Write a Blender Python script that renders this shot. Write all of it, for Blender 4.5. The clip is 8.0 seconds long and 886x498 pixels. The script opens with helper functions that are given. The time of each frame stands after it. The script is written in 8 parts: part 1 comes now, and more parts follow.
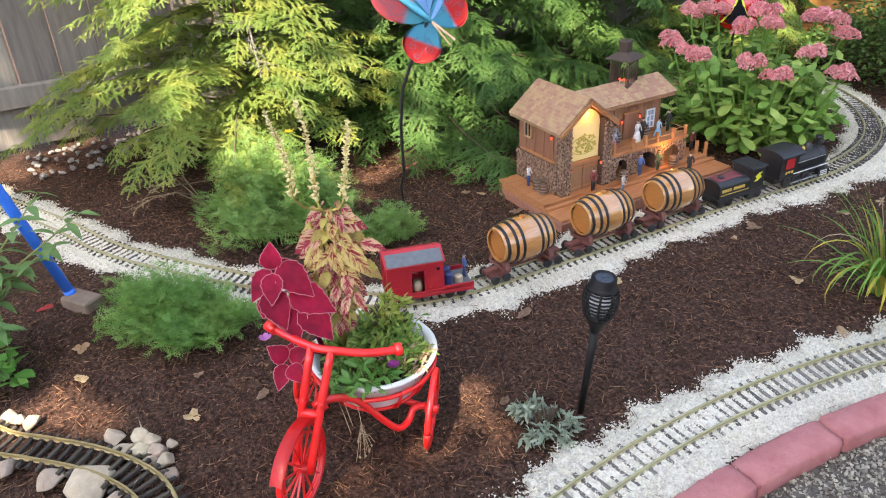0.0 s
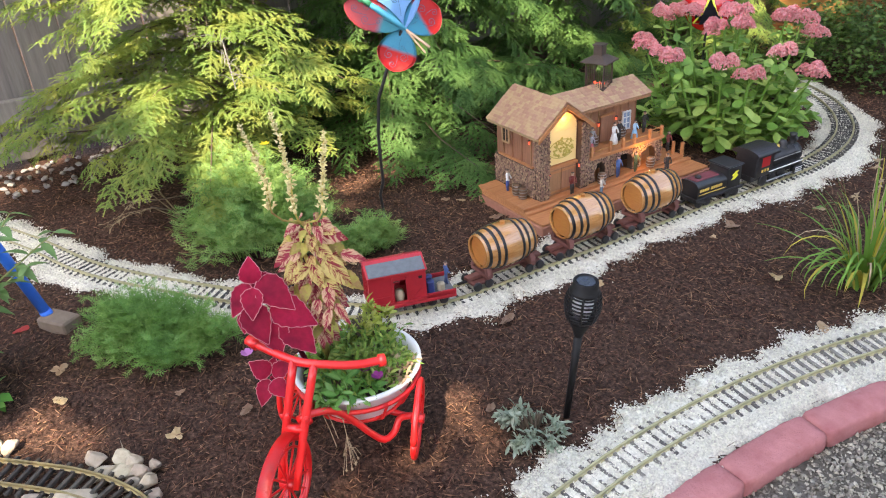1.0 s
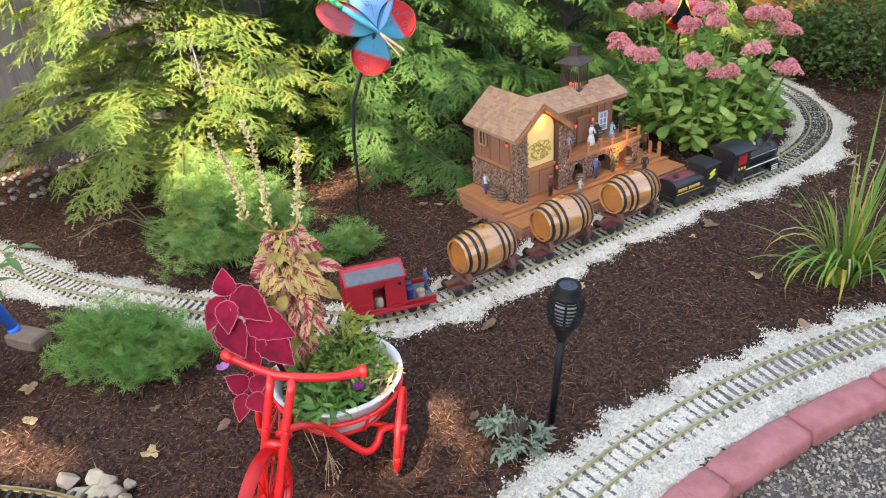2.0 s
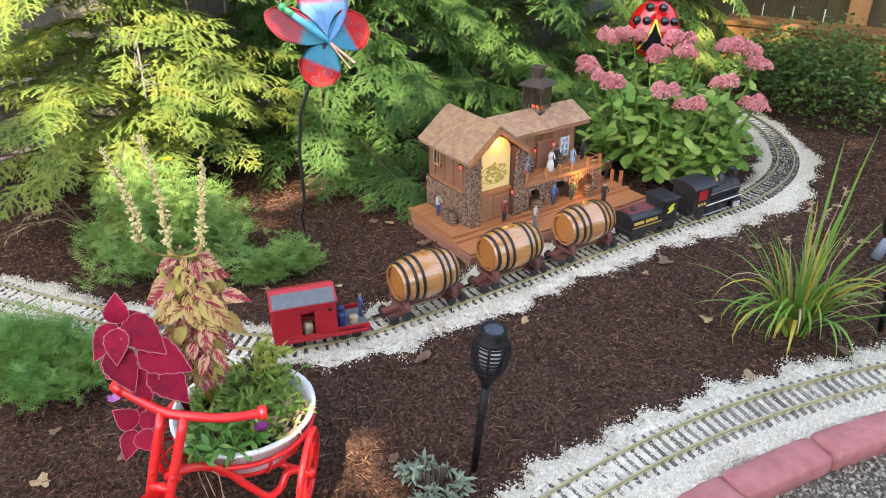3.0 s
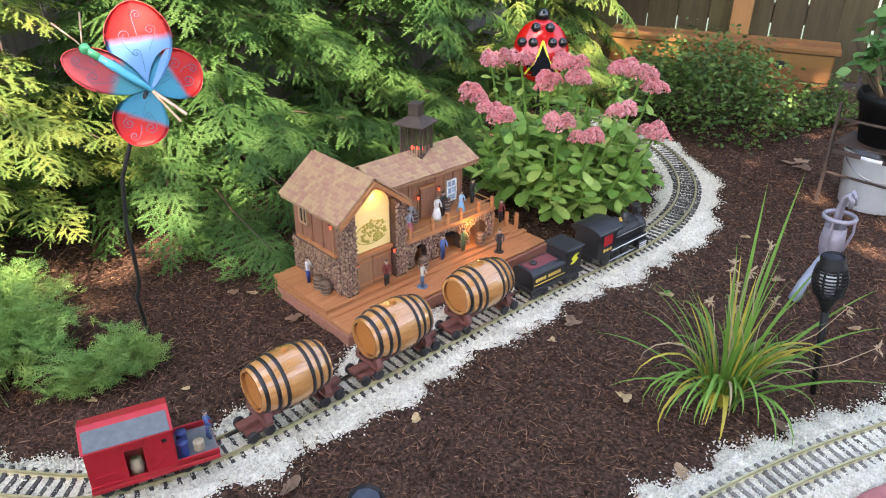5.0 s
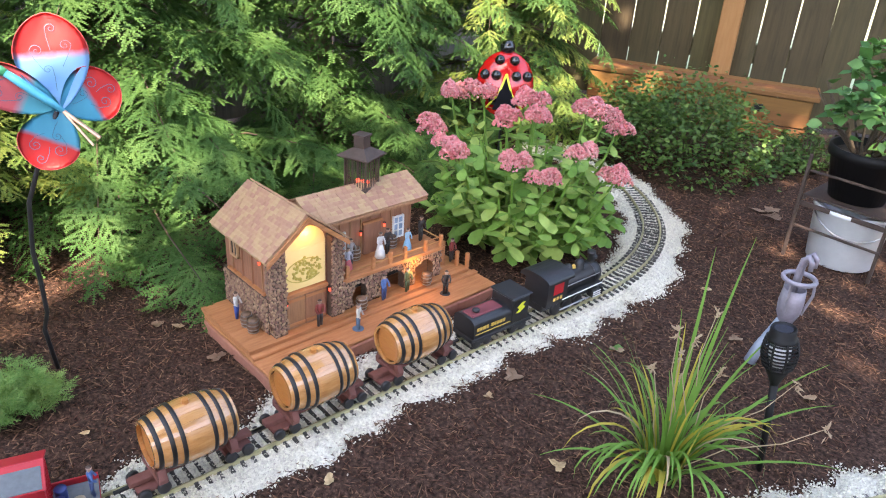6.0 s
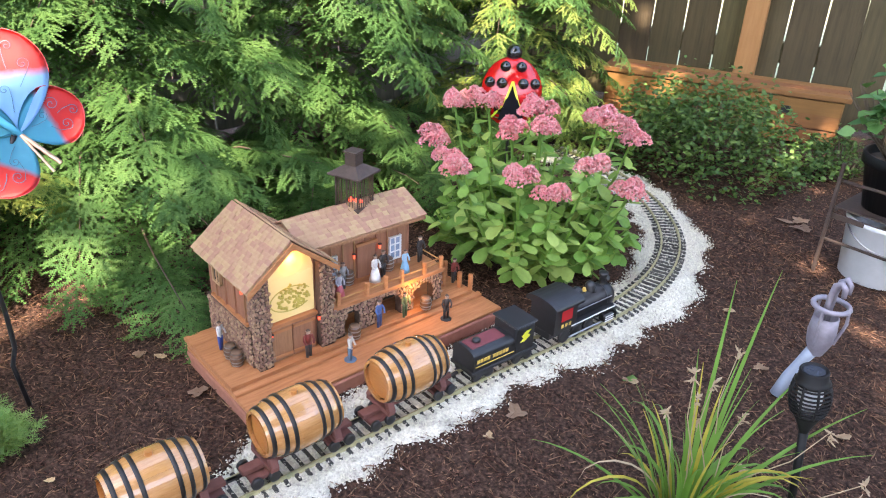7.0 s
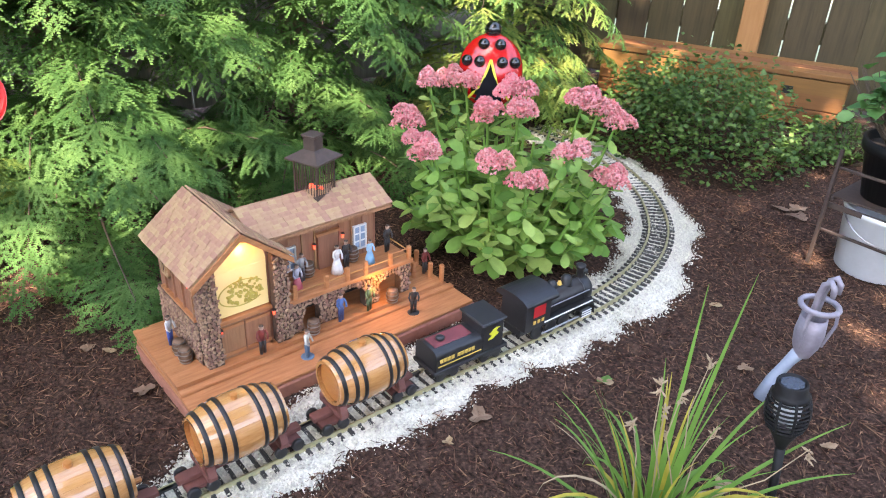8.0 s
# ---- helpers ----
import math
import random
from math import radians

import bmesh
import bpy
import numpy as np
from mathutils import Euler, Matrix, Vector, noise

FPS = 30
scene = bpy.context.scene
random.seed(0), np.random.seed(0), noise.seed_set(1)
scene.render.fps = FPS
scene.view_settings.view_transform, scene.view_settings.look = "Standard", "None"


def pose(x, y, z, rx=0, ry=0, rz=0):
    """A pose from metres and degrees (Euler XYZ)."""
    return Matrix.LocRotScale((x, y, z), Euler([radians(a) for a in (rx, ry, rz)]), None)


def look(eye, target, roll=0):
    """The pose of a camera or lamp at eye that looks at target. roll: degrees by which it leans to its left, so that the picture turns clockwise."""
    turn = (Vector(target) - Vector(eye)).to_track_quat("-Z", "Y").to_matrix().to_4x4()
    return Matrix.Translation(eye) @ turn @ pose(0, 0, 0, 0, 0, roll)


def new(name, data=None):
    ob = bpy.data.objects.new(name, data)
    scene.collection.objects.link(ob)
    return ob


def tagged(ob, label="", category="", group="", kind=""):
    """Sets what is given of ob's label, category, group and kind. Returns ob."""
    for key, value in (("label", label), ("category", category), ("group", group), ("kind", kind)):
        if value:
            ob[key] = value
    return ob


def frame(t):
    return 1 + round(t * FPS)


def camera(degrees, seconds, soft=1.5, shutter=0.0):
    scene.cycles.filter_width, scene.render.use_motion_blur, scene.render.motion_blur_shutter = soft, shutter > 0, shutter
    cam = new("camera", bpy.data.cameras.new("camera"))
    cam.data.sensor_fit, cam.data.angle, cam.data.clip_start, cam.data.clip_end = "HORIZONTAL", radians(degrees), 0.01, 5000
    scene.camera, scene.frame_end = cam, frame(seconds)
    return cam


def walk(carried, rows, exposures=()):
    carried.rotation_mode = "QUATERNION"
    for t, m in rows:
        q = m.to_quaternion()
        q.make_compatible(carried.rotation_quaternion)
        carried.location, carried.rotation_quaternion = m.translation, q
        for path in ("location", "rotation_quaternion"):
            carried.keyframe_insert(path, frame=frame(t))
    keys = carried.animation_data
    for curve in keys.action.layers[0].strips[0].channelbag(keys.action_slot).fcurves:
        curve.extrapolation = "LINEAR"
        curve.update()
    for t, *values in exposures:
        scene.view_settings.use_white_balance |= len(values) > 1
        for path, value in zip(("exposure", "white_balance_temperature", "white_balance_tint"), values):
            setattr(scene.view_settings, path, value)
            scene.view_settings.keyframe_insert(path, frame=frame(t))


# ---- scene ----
cam = camera(61.7, 8.0, soft=1.1)
PATH = [
    (0, (1.179, 1.13, 0.954), (-0.353, 1.974, -0.015), -2.7),
    (0.5, (1.18, 1.137, 0.955), (-0.343, 2.004, -0.008), -3.0),
    (1, (1.174, 1.135, 0.954), (-0.34, 2.026, -0.003), -3.7),
    (2.3, (1.144, 1.159, 0.947), (-0.327, 2.122, -0.008), -3.4),
    (2.5, (1.138, 1.19, 0.95), (-0.328, 2.161, -0.005), -2.4),
    (3, (1.126, 1.276, 0.948), (-0.335, 2.264, 0.005), 0.0),
    (3.5, (1.106, 1.335, 0.942), (-0.342, 2.329, -0.014), 0.8),
    (4, (1.026, 1.401, 0.936), (-0.375, 2.454, -0.029), 1.0),
    (4.5, (0.925, 1.466, 0.944), (-0.421, 2.601, -0.004), 0.2),
    (5, (0.892, 1.518, 0.946), (-0.405, 2.719, 0.011), 0.4),
    (5.2, (0.877, 1.546, 0.951), (-0.399, 2.769, 0.016), 1.3),
    (6.3, (0.879, 1.715, 0.959), (-0.424, 2.943, 0.068), 4.4),
    (6.5, (0.869, 1.737, 0.96), (-0.448, 2.948, 0.067), 4.0),
    (7, (0.817, 1.806, 0.956), (-0.515, 2.992, 0.051), 2.5),
    (7.5, (0.785, 1.862, 0.947), (-0.54, 3.041, 0.023), 1.4),
    (8, (0.798, 1.938, 0.943), (-0.523, 3.09, -0.02), 2.7),
]
walk(cam, [(t, look(eye, target, roll)) for t, eye, target, roll in PATH], exposures=[(0, 2.84, 8200, 15), (4, 2.92, 8200, 15), (6.5, 3.1, 7600, 16), (8, 3.23, 7600, 16)])

# ---- world, sun, exposure ----
SUN_ELEV, SUN_AZ = 52.0, 310.0
world = bpy.data.worlds.new("world")
scene.world = world
world.use_nodes = True
wn = world.node_tree
bg = wn.nodes["Background"]
sky = wn.nodes.new("ShaderNodeTexSky")
sky.sky_type, sky.sun_disc = "NISHITA", False
sky.sun_elevation, sky.sun_rotation = radians(SUN_ELEV), radians(90 - SUN_AZ)
wn.links.new(sky.outputs[0], bg.inputs[0])
bg.inputs[1].default_value = 0.15
sun = new("sun", bpy.data.lights.new("sun", "SUN"))
sun.data.energy, sun.data.angle, sun.data.color = 2.6, radians(0.5), (1.0, 0.945, 0.85)
sun.matrix_world = look((math.cos(radians(SUN_AZ)) * 10, math.sin(radians(SUN_AZ)) * 10, 10 * math.tan(radians(SUN_ELEV))), (0, 0, 0))
tagged(sun, kind="structure")


# ---- materials ----
def nodes_of(name):
    m = bpy.data.materials.new(name)
    m.use_nodes = True
    nt = m.node_tree
    return m, nt, nt.nodes["Principled BSDF"]


def ramp(nt, fac, stops):
    r = nt.nodes.new("ShaderNodeValToRGB")
    while len(r.color_ramp.elements) < len(stops):
        r.color_ramp.elements.new(0.5)
    for e, (p, c) in zip(r.color_ramp.elements, stops):
        e.position, e.color = p, (*c, 1)
    nt.links.new(fac, r.inputs[0])
    return r.outputs[0]


def noise_of(nt, scale, detail=4, rough=0.6, stretch=(1, 1, 1), source="Object"):
    tc, mp, n = nt.nodes.new("ShaderNodeTexCoord"), nt.nodes.new("ShaderNodeMapping"), nt.nodes.new("ShaderNodeTexNoise")
    mp.inputs["Scale"].default_value = stretch
    nt.links.new(tc.outputs[source], mp.inputs[0])
    nt.links.new(mp.outputs[0], n.inputs["Vector"])
    n.inputs["Scale"].default_value, n.inputs["Detail"].default_value, n.inputs["Roughness"].default_value = scale, detail, rough
    return n.outputs["Fac"]


def math_node(nt, op, a, b):
    m = nt.nodes.new("ShaderNodeMath")
    m.operation = op
    for k, v in enumerate((a, b)):
        if isinstance(v, (int, float)):
            m.inputs[k].default_value = v
        else:
            nt.links.new(v, m.inputs[k])
    return m.outputs[0]


def mix_color(nt, fac, a, b, blend="MIX"):
    m = nt.nodes.new("ShaderNodeMix")
    m.data_type, m.blend_type = "RGBA", blend
    for k, v in ((0, fac), (6, a), (7, b)):
        if isinstance(v, (int, float)):
            m.inputs[k].default_value = v
        elif isinstance(v, tuple):
            m.inputs[k].default_value = (*v, 1)
        else:
            nt.links.new(v, m.inputs[k])
    return m.outputs[2]


def surface(name, stops, scale=40, rough=0.7, bump=0.3, bump_scale=None, metal=0.0, stretch=(1, 1, 1), vary="", amount=0.25, stain=None, spec=0.5, depth=0.002, coat=0.0, rough_var=0.15):
    """A surface with grain in colour and relief; vary: 'object' or 'island' shifts the brightness piece by piece; stain: (colour, scale, share)."""
    m, nt, bsdf = nodes_of(name)
    n = noise_of(nt, scale, 6, 0.65, stretch)
    col = ramp(nt, n, stops)
    if vary:
        src = nt.nodes.new("ShaderNodeObjectInfo").outputs["Random"] if vary == "object" else nt.nodes.new("ShaderNodeNewGeometry").outputs["Random Per Island"]
        v = math_node(nt, "MULTIPLY_ADD", src, 2 * amount)
        v.node.inputs[2].default_value = 1 - amount
        hs = nt.nodes.new("ShaderNodeHueSaturation")
        nt.links.new(col, hs.inputs["Color"])
        nt.links.new(v, hs.inputs["Value"])
        h = math_node(nt, "MULTIPLY_ADD", src, 0.04)
        h.node.inputs[2].default_value = 0.48
        nt.links.new(h, hs.inputs["Hue"])
        col = hs.outputs[0]
    if stain:
        c, sc, share = stain
        f = ramp(nt, noise_of(nt, sc, 5, 0.7), [(1 - share - 0.08, (0, 0, 0)), (1 - share + 0.08, (1, 1, 1))])
        col = mix_color(nt, f, col, c)
    nt.links.new(col, bsdf.inputs["Base Color"])
    r = math_node(nt, "MULTIPLY_ADD", n, rough_var)
    r.node.inputs[2].default_value = rough - rough_var / 2
    nt.links.new(r, bsdf.inputs["Roughness"])
    bsdf.inputs["Metallic"].default_value = metal
    bsdf.inputs["Specular IOR Level"].default_value = spec
    bsdf.inputs["Coat Weight"].default_value = coat
    if bump:
        b = nt.nodes.new("ShaderNodeBump")
        b.inputs["Strength"].default_value, b.inputs["Distance"].default_value = bump, depth
        nt.links.new(noise_of(nt, bump_scale or scale * 2, 5, 0.7, stretch), b.inputs["Height"])
        nt.links.new(b.outputs[0], bsdf.inputs["Normal"])
    return m


def leafy(name, stops, through_share=0.35, rough=0.5, amount=0.3, scale=30, spec=0.3, single=0.55, patch=3.0):
    """Leaves: hue by island, two scales of variation, and light that shines through."""
    m, nt, bsdf = nodes_of(name)
    isl = nt.nodes.new("ShaderNodeNewGeometry").outputs["Random Per Island"]
    n = noise_of(nt, patch, 3, 0.5)
    f = math_node(nt, "ADD", math_node(nt, "MULTIPLY", isl, single), math_node(nt, "MULTIPLY", n, 1.15 - single))
    col = ramp(nt, f, stops)
    g = ramp(nt, noise_of(nt, scale, 3, 0.6), [(0.3, (1 - amount,) * 3), (0.7, (1, 1, 1))])
    col = mix_color(nt, 1.0, col, g, "MULTIPLY")
    nt.links.new(col, bsdf.inputs["Base Color"])
    bsdf.inputs["Roughness"].default_value = rough
    bsdf.inputs["Specular IOR Level"].default_value = spec
    tr = nt.nodes.new("ShaderNodeBsdfTranslucent")
    nt.links.new(mix_color(nt, 1.0, col, (1.0, 1.0, 0.6), "MULTIPLY"), tr.inputs[0])
    mx = nt.nodes.new("ShaderNodeMixShader")
    mx.inputs[0].default_value = through_share
    nt.links.new(bsdf.outputs[0], mx.inputs[1])
    nt.links.new(tr.outputs[0], mx.inputs[2])
    nt.links.new(mx.outputs[0], nt.nodes["Material Output"].inputs[0])
    return m


MULCH = surface("mulch_soil", [(0.34, (0.011, 0.006, 0.0042)), (0.52, (0.06, 0.032, 0.0225)), (0.74, (0.17, 0.096, 0.066))], 130, 0.95, 1.0, 90, depth=0.006, spec=0.15, stain=((0.13, 0.078, 0.052), 5, 0.3))
SHRED = surface("mulch_shred", [(0.25, (0.048, 0.0235, 0.016)), (0.8, (0.265, 0.138, 0.093))], 90, 0.9, 0.5, vary="island", amount=0.8, spec=0.12)
WHITE_BED = surface("white_chip_bed", [(0.25, (0.46, 0.43, 0.35)), (0.6, (0.84, 0.8, 0.69))], 160, 0.9, 1.0, 220, depth=0.004, spec=0.2)
WHITE_CHIP = surface("white_chip", [(0.2, (0.57, 0.53, 0.43)), (0.8, (0.86, 0.82, 0.71))], 200, 0.85, 0.3, vary="island", amount=0.22, spec=0.3)
PATH_BED = surface("path_bed", [(0.2, (0.055, 0.047, 0.039)), (0.8, (0.19, 0.165, 0.135))], 120, 0.95, 1.0, 150, depth=0.006, spec=0.2)
PATH_STONE = surface("path_stone", [(0.2, (0.17, 0.148, 0.12)), (0.8, (0.44, 0.39, 0.32))], 90, 0.85, 0.4, vary="island", amount=0.6, spec=0.3)
KERB = surface("red_concrete", [(0.2, (0.36, 0.115, 0.115)), (0.8, (0.55, 0.235, 0.225))], 26, 0.9, 1.0, 170, stain=((0.52, 0.31, 0.28), 14, 0.3), spec=0.2, depth=0.003)
BRASS = surface("brass_rail", [(0.2, (0.33, 0.29, 0.145)), (0.8, (0.54, 0.49, 0.29))], 60, 0.45, 0.2, metal=0.35, stain=((0.3, 0.31, 0.19), 20, 0.35))
RUST_BRASS = surface("tarnished_rail", [(0.2, (0.2, 0.15, 0.06)), (0.8, (0.38, 0.3, 0.14))], 50, 0.55, 0.3, metal=0.3, stain=((0.22, 0.13, 0.06), 25, 0.4))
WORN_TIE = surface("weathered_tie", [(0.2, (0.07, 0.062, 0.054)), (0.8, (0.24, 0.215, 0.19))], 60, 0.9, 0.5, stretch=(1, 6, 1), vary="object", amount=0.4)
DARK_TIE = surface("dark_brown_tie", [(0.2, (0.016, 0.014, 0.012)), (0.8, (0.085, 0.068, 0.052))], 60, 0.9, 0.5, stretch=(1, 6, 1), vary="object", amount=0.5)
TIE = surface("black_tie", [(0.2, (0.022, 0.021, 0.02)), (0.8, (0.085, 0.08, 0.074))], 80, 0.8, 0.4, stretch=(1, 6, 1), vary="object", amount=0.4)
CEDAR = surface("cedar_deck", [(0.15, (0.24, 0.085, 0.033)), (0.5, (0.40, 0.165, 0.068)), (0.85, (0.50, 0.235, 0.11))], 28, 0.6, 0.35, stretch=(6, 0.6, 6), stain=((0.20, 0.09, 0.045), 9, 0.25), spec=0.35)
SIDING = surface("brown_siding", [(0.15, (0.2, 0.088, 0.043)), (0.85, (0.4, 0.205, 0.108))], 30, 0.75, 0.4, stretch=(6, 6, 0.6), vary="object", amount=0.15)
SHINGLE = surface("cedar_shingle", [(0.15, (0.27, 0.15, 0.086)), (0.85, (0.43, 0.262, 0.162))], 60, 0.85, 0.5, vary="object", amount=0.11)
PEBBLE = surface("wall_pebble", [(0.15, (0.16, 0.085, 0.055)), (0.85, (0.39, 0.24, 0.165))], 70, 0.75, 0.4, vary="island", amount=0.32)
MORTAR = surface("wall_mortar", [(0.2, (0.06, 0.037, 0.027)), (0.8, (0.12, 0.077, 0.056))], 120, 0.95, 0.6)
RED_BASE = surface("red_base", [(0.2, (0.24, 0.075, 0.06)), (0.8, (0.36, 0.13, 0.11))], 60, 0.85, 0.5, vary="object", amount=0.1)
OAK = surface("oak_barrel", [(0.15, (0.34, 0.14, 0.042)), (0.5, (0.48, 0.225, 0.078)), (0.85, (0.57, 0.30, 0.12))], 40, 0.2, 0.12, stretch=(6, 0.7, 6), coat=1.0, spec=0.7)
BAND = surface("black_band", [(0.2, (0.012, 0.011, 0.01)), (0.8, (0.035, 0.03, 0.028))], 60, 0.45, 0.1, metal=0.3)
BLACK = surface("black_enamel", [(0.2, (0.010, 0.010, 0.011)), (0.8, (0.022, 0.022, 0.024))], 40, 0.42, 0.08)
BLACK_PLASTIC = surface("black_plastic", [(0.2, (0.006, 0.006, 0.006)), (0.8, (0.014, 0.0135, 0.014))], 50, 0.5, 0.15, spec=0.22)
RED_ENAMEL = surface("red_enamel", [(0.2, (0.7, 0.013, 0.015)), (0.8, (0.82, 0.022, 0.022))], 20, 0.3, 0.08, coat=0.3, stain=((0.45, 0.03, 0.025), 25, 0.15))
CABOOSE = surface("caboose_red", [(0.2, (0.38, 0.012, 0.022)), (0.8, (0.50, 0.025, 0.035))], 40, 0.5, 0.15)
TRUSS = surface("brown_frame", [(0.2, (0.11, 0.035, 0.028)), (0.8, (0.2, 0.075, 0.06))], 60, 0.7, 0.3)
GREY_ROOF = surface("grey_roof", [(0.2, (0.085, 0.098, 0.105)), (0.8, (0.16, 0.178, 0.188))], 60, 0.85, 0.2)
WHITE_PAINT = surface("white_enamel", [(0.2, (0.62, 0.62, 0.6)), (0.8, (0.8, 0.8, 0.79))], 15, 0.4, 0.1, stain=((0.5, 0.47, 0.42), 20, 0.2))
# weathered grey boards of the left fence, paler with sunlight put into the colour
FENCE_SUNLIT = surface("sunlit_board", [(0.15, (0.1, 0.092, 0.085)), (0.85, (0.27, 0.25, 0.225))], 14, 0.9, 0.5, stretch=(5, 5, 0.4), vary="object", amount=0.2, stain=((0.12, 0.105, 0.09), 6, 0.25))
# weathered brown-grey boards, darkened in colour to stand for shade at the back
FENCE_SHADED = surface("shaded_board", [(0.15, (0.045, 0.034, 0.0145)), (0.85, (0.12, 0.092, 0.043))], 14, 0.9, 0.5, stretch=(5, 5, 0.4), vary="object", amount=0.2, stain=((0.09, 0.07, 0.055), 6, 0.25))
PINE = surface("cedar_post", [(0.15, (0.32, 0.145, 0.044)), (0.85, (0.46, 0.235, 0.088))], 14, 0.75, 0.3, stretch=(5, 5, 0.5), vary="object", amount=0.12)
# cedar of the bench, its shade put in as a darker colour
PINE_SHADED = surface("cedar_shaded", [(0.15, (0.165, 0.068, 0.017)), (0.85, (0.27, 0.122, 0.034))], 14, 0.75, 0.3, stretch=(0.6, 5, 5), vary="object", amount=0.15)
BARK = surface("bark", [(0.2, (0.09, 0.06, 0.045)), (0.8, (0.24, 0.17, 0.12))], 30, 0.95, 0.9, stretch=(3, 3, 0.6), depth=0.01)
TWIG = surface("twig", [(0.2, (0.05, 0.034, 0.022)), (0.8, (0.12, 0.085, 0.055))], 60, 0.9, 0.3)
STONE = surface("pale_rock", [(0.2, (0.27, 0.21, 0.145)), (0.8, (0.52, 0.43, 0.32))], 40, 0.9, 1.0, 60, vary="object", amount=0.2, depth=0.004, stain=((0.22, 0.17, 0.12), 30, 0.25))
BLUE = surface("blue_paint", [(0.2, (0.01, 0.16, 0.72)), (0.8, (0.02, 0.22, 0.85))], 20, 0.4, 0.1)
DEAD_LEAF = surface("dead_leaf", [(0.2, (0.34, 0.2, 0.1)), (0.8, (0.6, 0.45, 0.3))], 60, 0.85, 0.4, vary="object", amount=0.4)
HEMLOCK = leafy("hemlock_needles", [(0.2, (0.026, 0.066, 0.018)), (0.5, (0.062, 0.145, 0.041)), (0.85, (0.155, 0.28, 0.086))], 0.42, 0.6, 0.2, 30, 0.12, 0.14, 13.0)
# yellow-green needles, brightened in colour to stand for sunlight on the sprays
HEMLOCK_SUN = leafy("hemlock_sunlit_needles", [(0.2, (0.088, 0.17, 0.044)), (0.5, (0.19, 0.295, 0.08)), (0.8, (0.36, 0.39, 0.105)), (0.95, (0.45, 0.31, 0.1))], 0.45, 0.6, 0.2, 30, 0.12, 0.14, 13.0)
FEATHER = leafy("feathery_green", [(0.2, (0.07, 0.19, 0.05)), (0.5, (0.15, 0.33, 0.085)), (0.85, (0.3, 0.49, 0.15))], 0.35, 0.6, 0.25, 30, 0.2, 0.25, 12.0)
FEATHER_GREY = leafy("feathery_blue_green", [(0.2, (0.085, 0.205, 0.055)), (0.5, (0.175, 0.34, 0.1)), (0.85, (0.36, 0.5, 0.16))], 0.35, 0.6, 0.25, 30, 0.2, 0.25, 12.0)
SEDUM = leafy("sedum_leaf", [(0.2, (0.1, 0.235, 0.045)), (0.5, (0.2, 0.38, 0.08)), (0.85, (0.4, 0.54, 0.15))], 0.2, 0.45, 0.2, 60)
SEDUM_PINK = leafy("sedum_bloom", [(0.2, (0.95, 0.25, 0.3)), (0.5, (0.97, 0.38, 0.41)), (0.85, (0.98, 0.53, 0.54))], 0.35, 0.8, 0.08, 160)
BLADE = leafy("grass_blade", [(0.2, (0.085, 0.2, 0.035)), (0.55, (0.17, 0.335, 0.062)), (0.8, (0.31, 0.43, 0.095)), (0.95, (0.52, 0.45, 0.1))], 0.3, 0.45, 0.2)
SHRUB = leafy("shrub_leaf", [(0.2, (0.03, 0.11, 0.025)), (0.5, (0.07, 0.2, 0.05)), (0.85, (0.15, 0.31, 0.09))], 0.25, 0.45)
SHRUB_LIGHT = leafy("shrub_light_leaf", [(0.2, (0.032, 0.078, 0.02)), (0.5, (0.068, 0.148, 0.036)), (0.85, (0.165, 0.27, 0.07))], 0.3, 0.45)
SILVER = leafy("silver_leaf", [(0.2, (0.16, 0.21, 0.15)), (0.5, (0.25, 0.31, 0.23)), (0.85, (0.38, 0.43, 0.33))], 0.15, 0.85)
HERB_GREEN = leafy("herb_leaf", [(0.2, (0.06, 0.2, 0.035)), (0.5, (0.11, 0.3, 0.06)), (0.85, (0.22, 0.42, 0.12))], 0.25, 0.45)
LIME_LEAF = leafy("lime_leaf", [(0.2, (0.26, 0.36, 0.05)), (0.5, (0.42, 0.48, 0.09)), (0.85, (0.6, 0.6, 0.2))], 0.3, 0.5)
POT_GREEN = leafy("pot_leaf", [(0.2, (0.1, 0.23, 0.045)), (0.5, (0.22, 0.38, 0.08)), (0.85, (0.46, 0.53, 0.15))], 0.3, 0.5)


# ---- mesh helpers ----
def thing(name, label, category, at=(0, 0, 0), turn=0.0, group="", kind=""):
    ob = new(name)
    ob.empty_display_size = 0.02
    ob.matrix_basis = pose(*at, 0, 0, turn)
    return tagged(ob, label, category, group, kind)


def part(name, bm, material, parent=None, label="", smooth=False, kind=""):
    """Links a bmesh, or mesh data, as one mesh object under a thing or a part."""
    if isinstance(bm, bpy.types.Mesh):
        me = bm
    else:
        me = bpy.data.meshes.new(name)
        bm.to_mesh(me)
        bm.free()
    if material and not me.materials:
        me.materials.append(material)
    if smooth:
        me.polygons.foreach_set("use_smooth", [True] * len(me.polygons))
    ob = new(name, me)
    ob.parent = parent
    return tagged(ob, label, kind=kind)


def arrays(name, verts, faces, material):
    me = bpy.data.meshes.new(name)
    me.from_pydata([tuple(v) for v in verts] if not isinstance(verts, np.ndarray) else verts.tolist(), [], faces if isinstance(faces, list) else faces.tolist())
    me.materials.append(material)
    return me


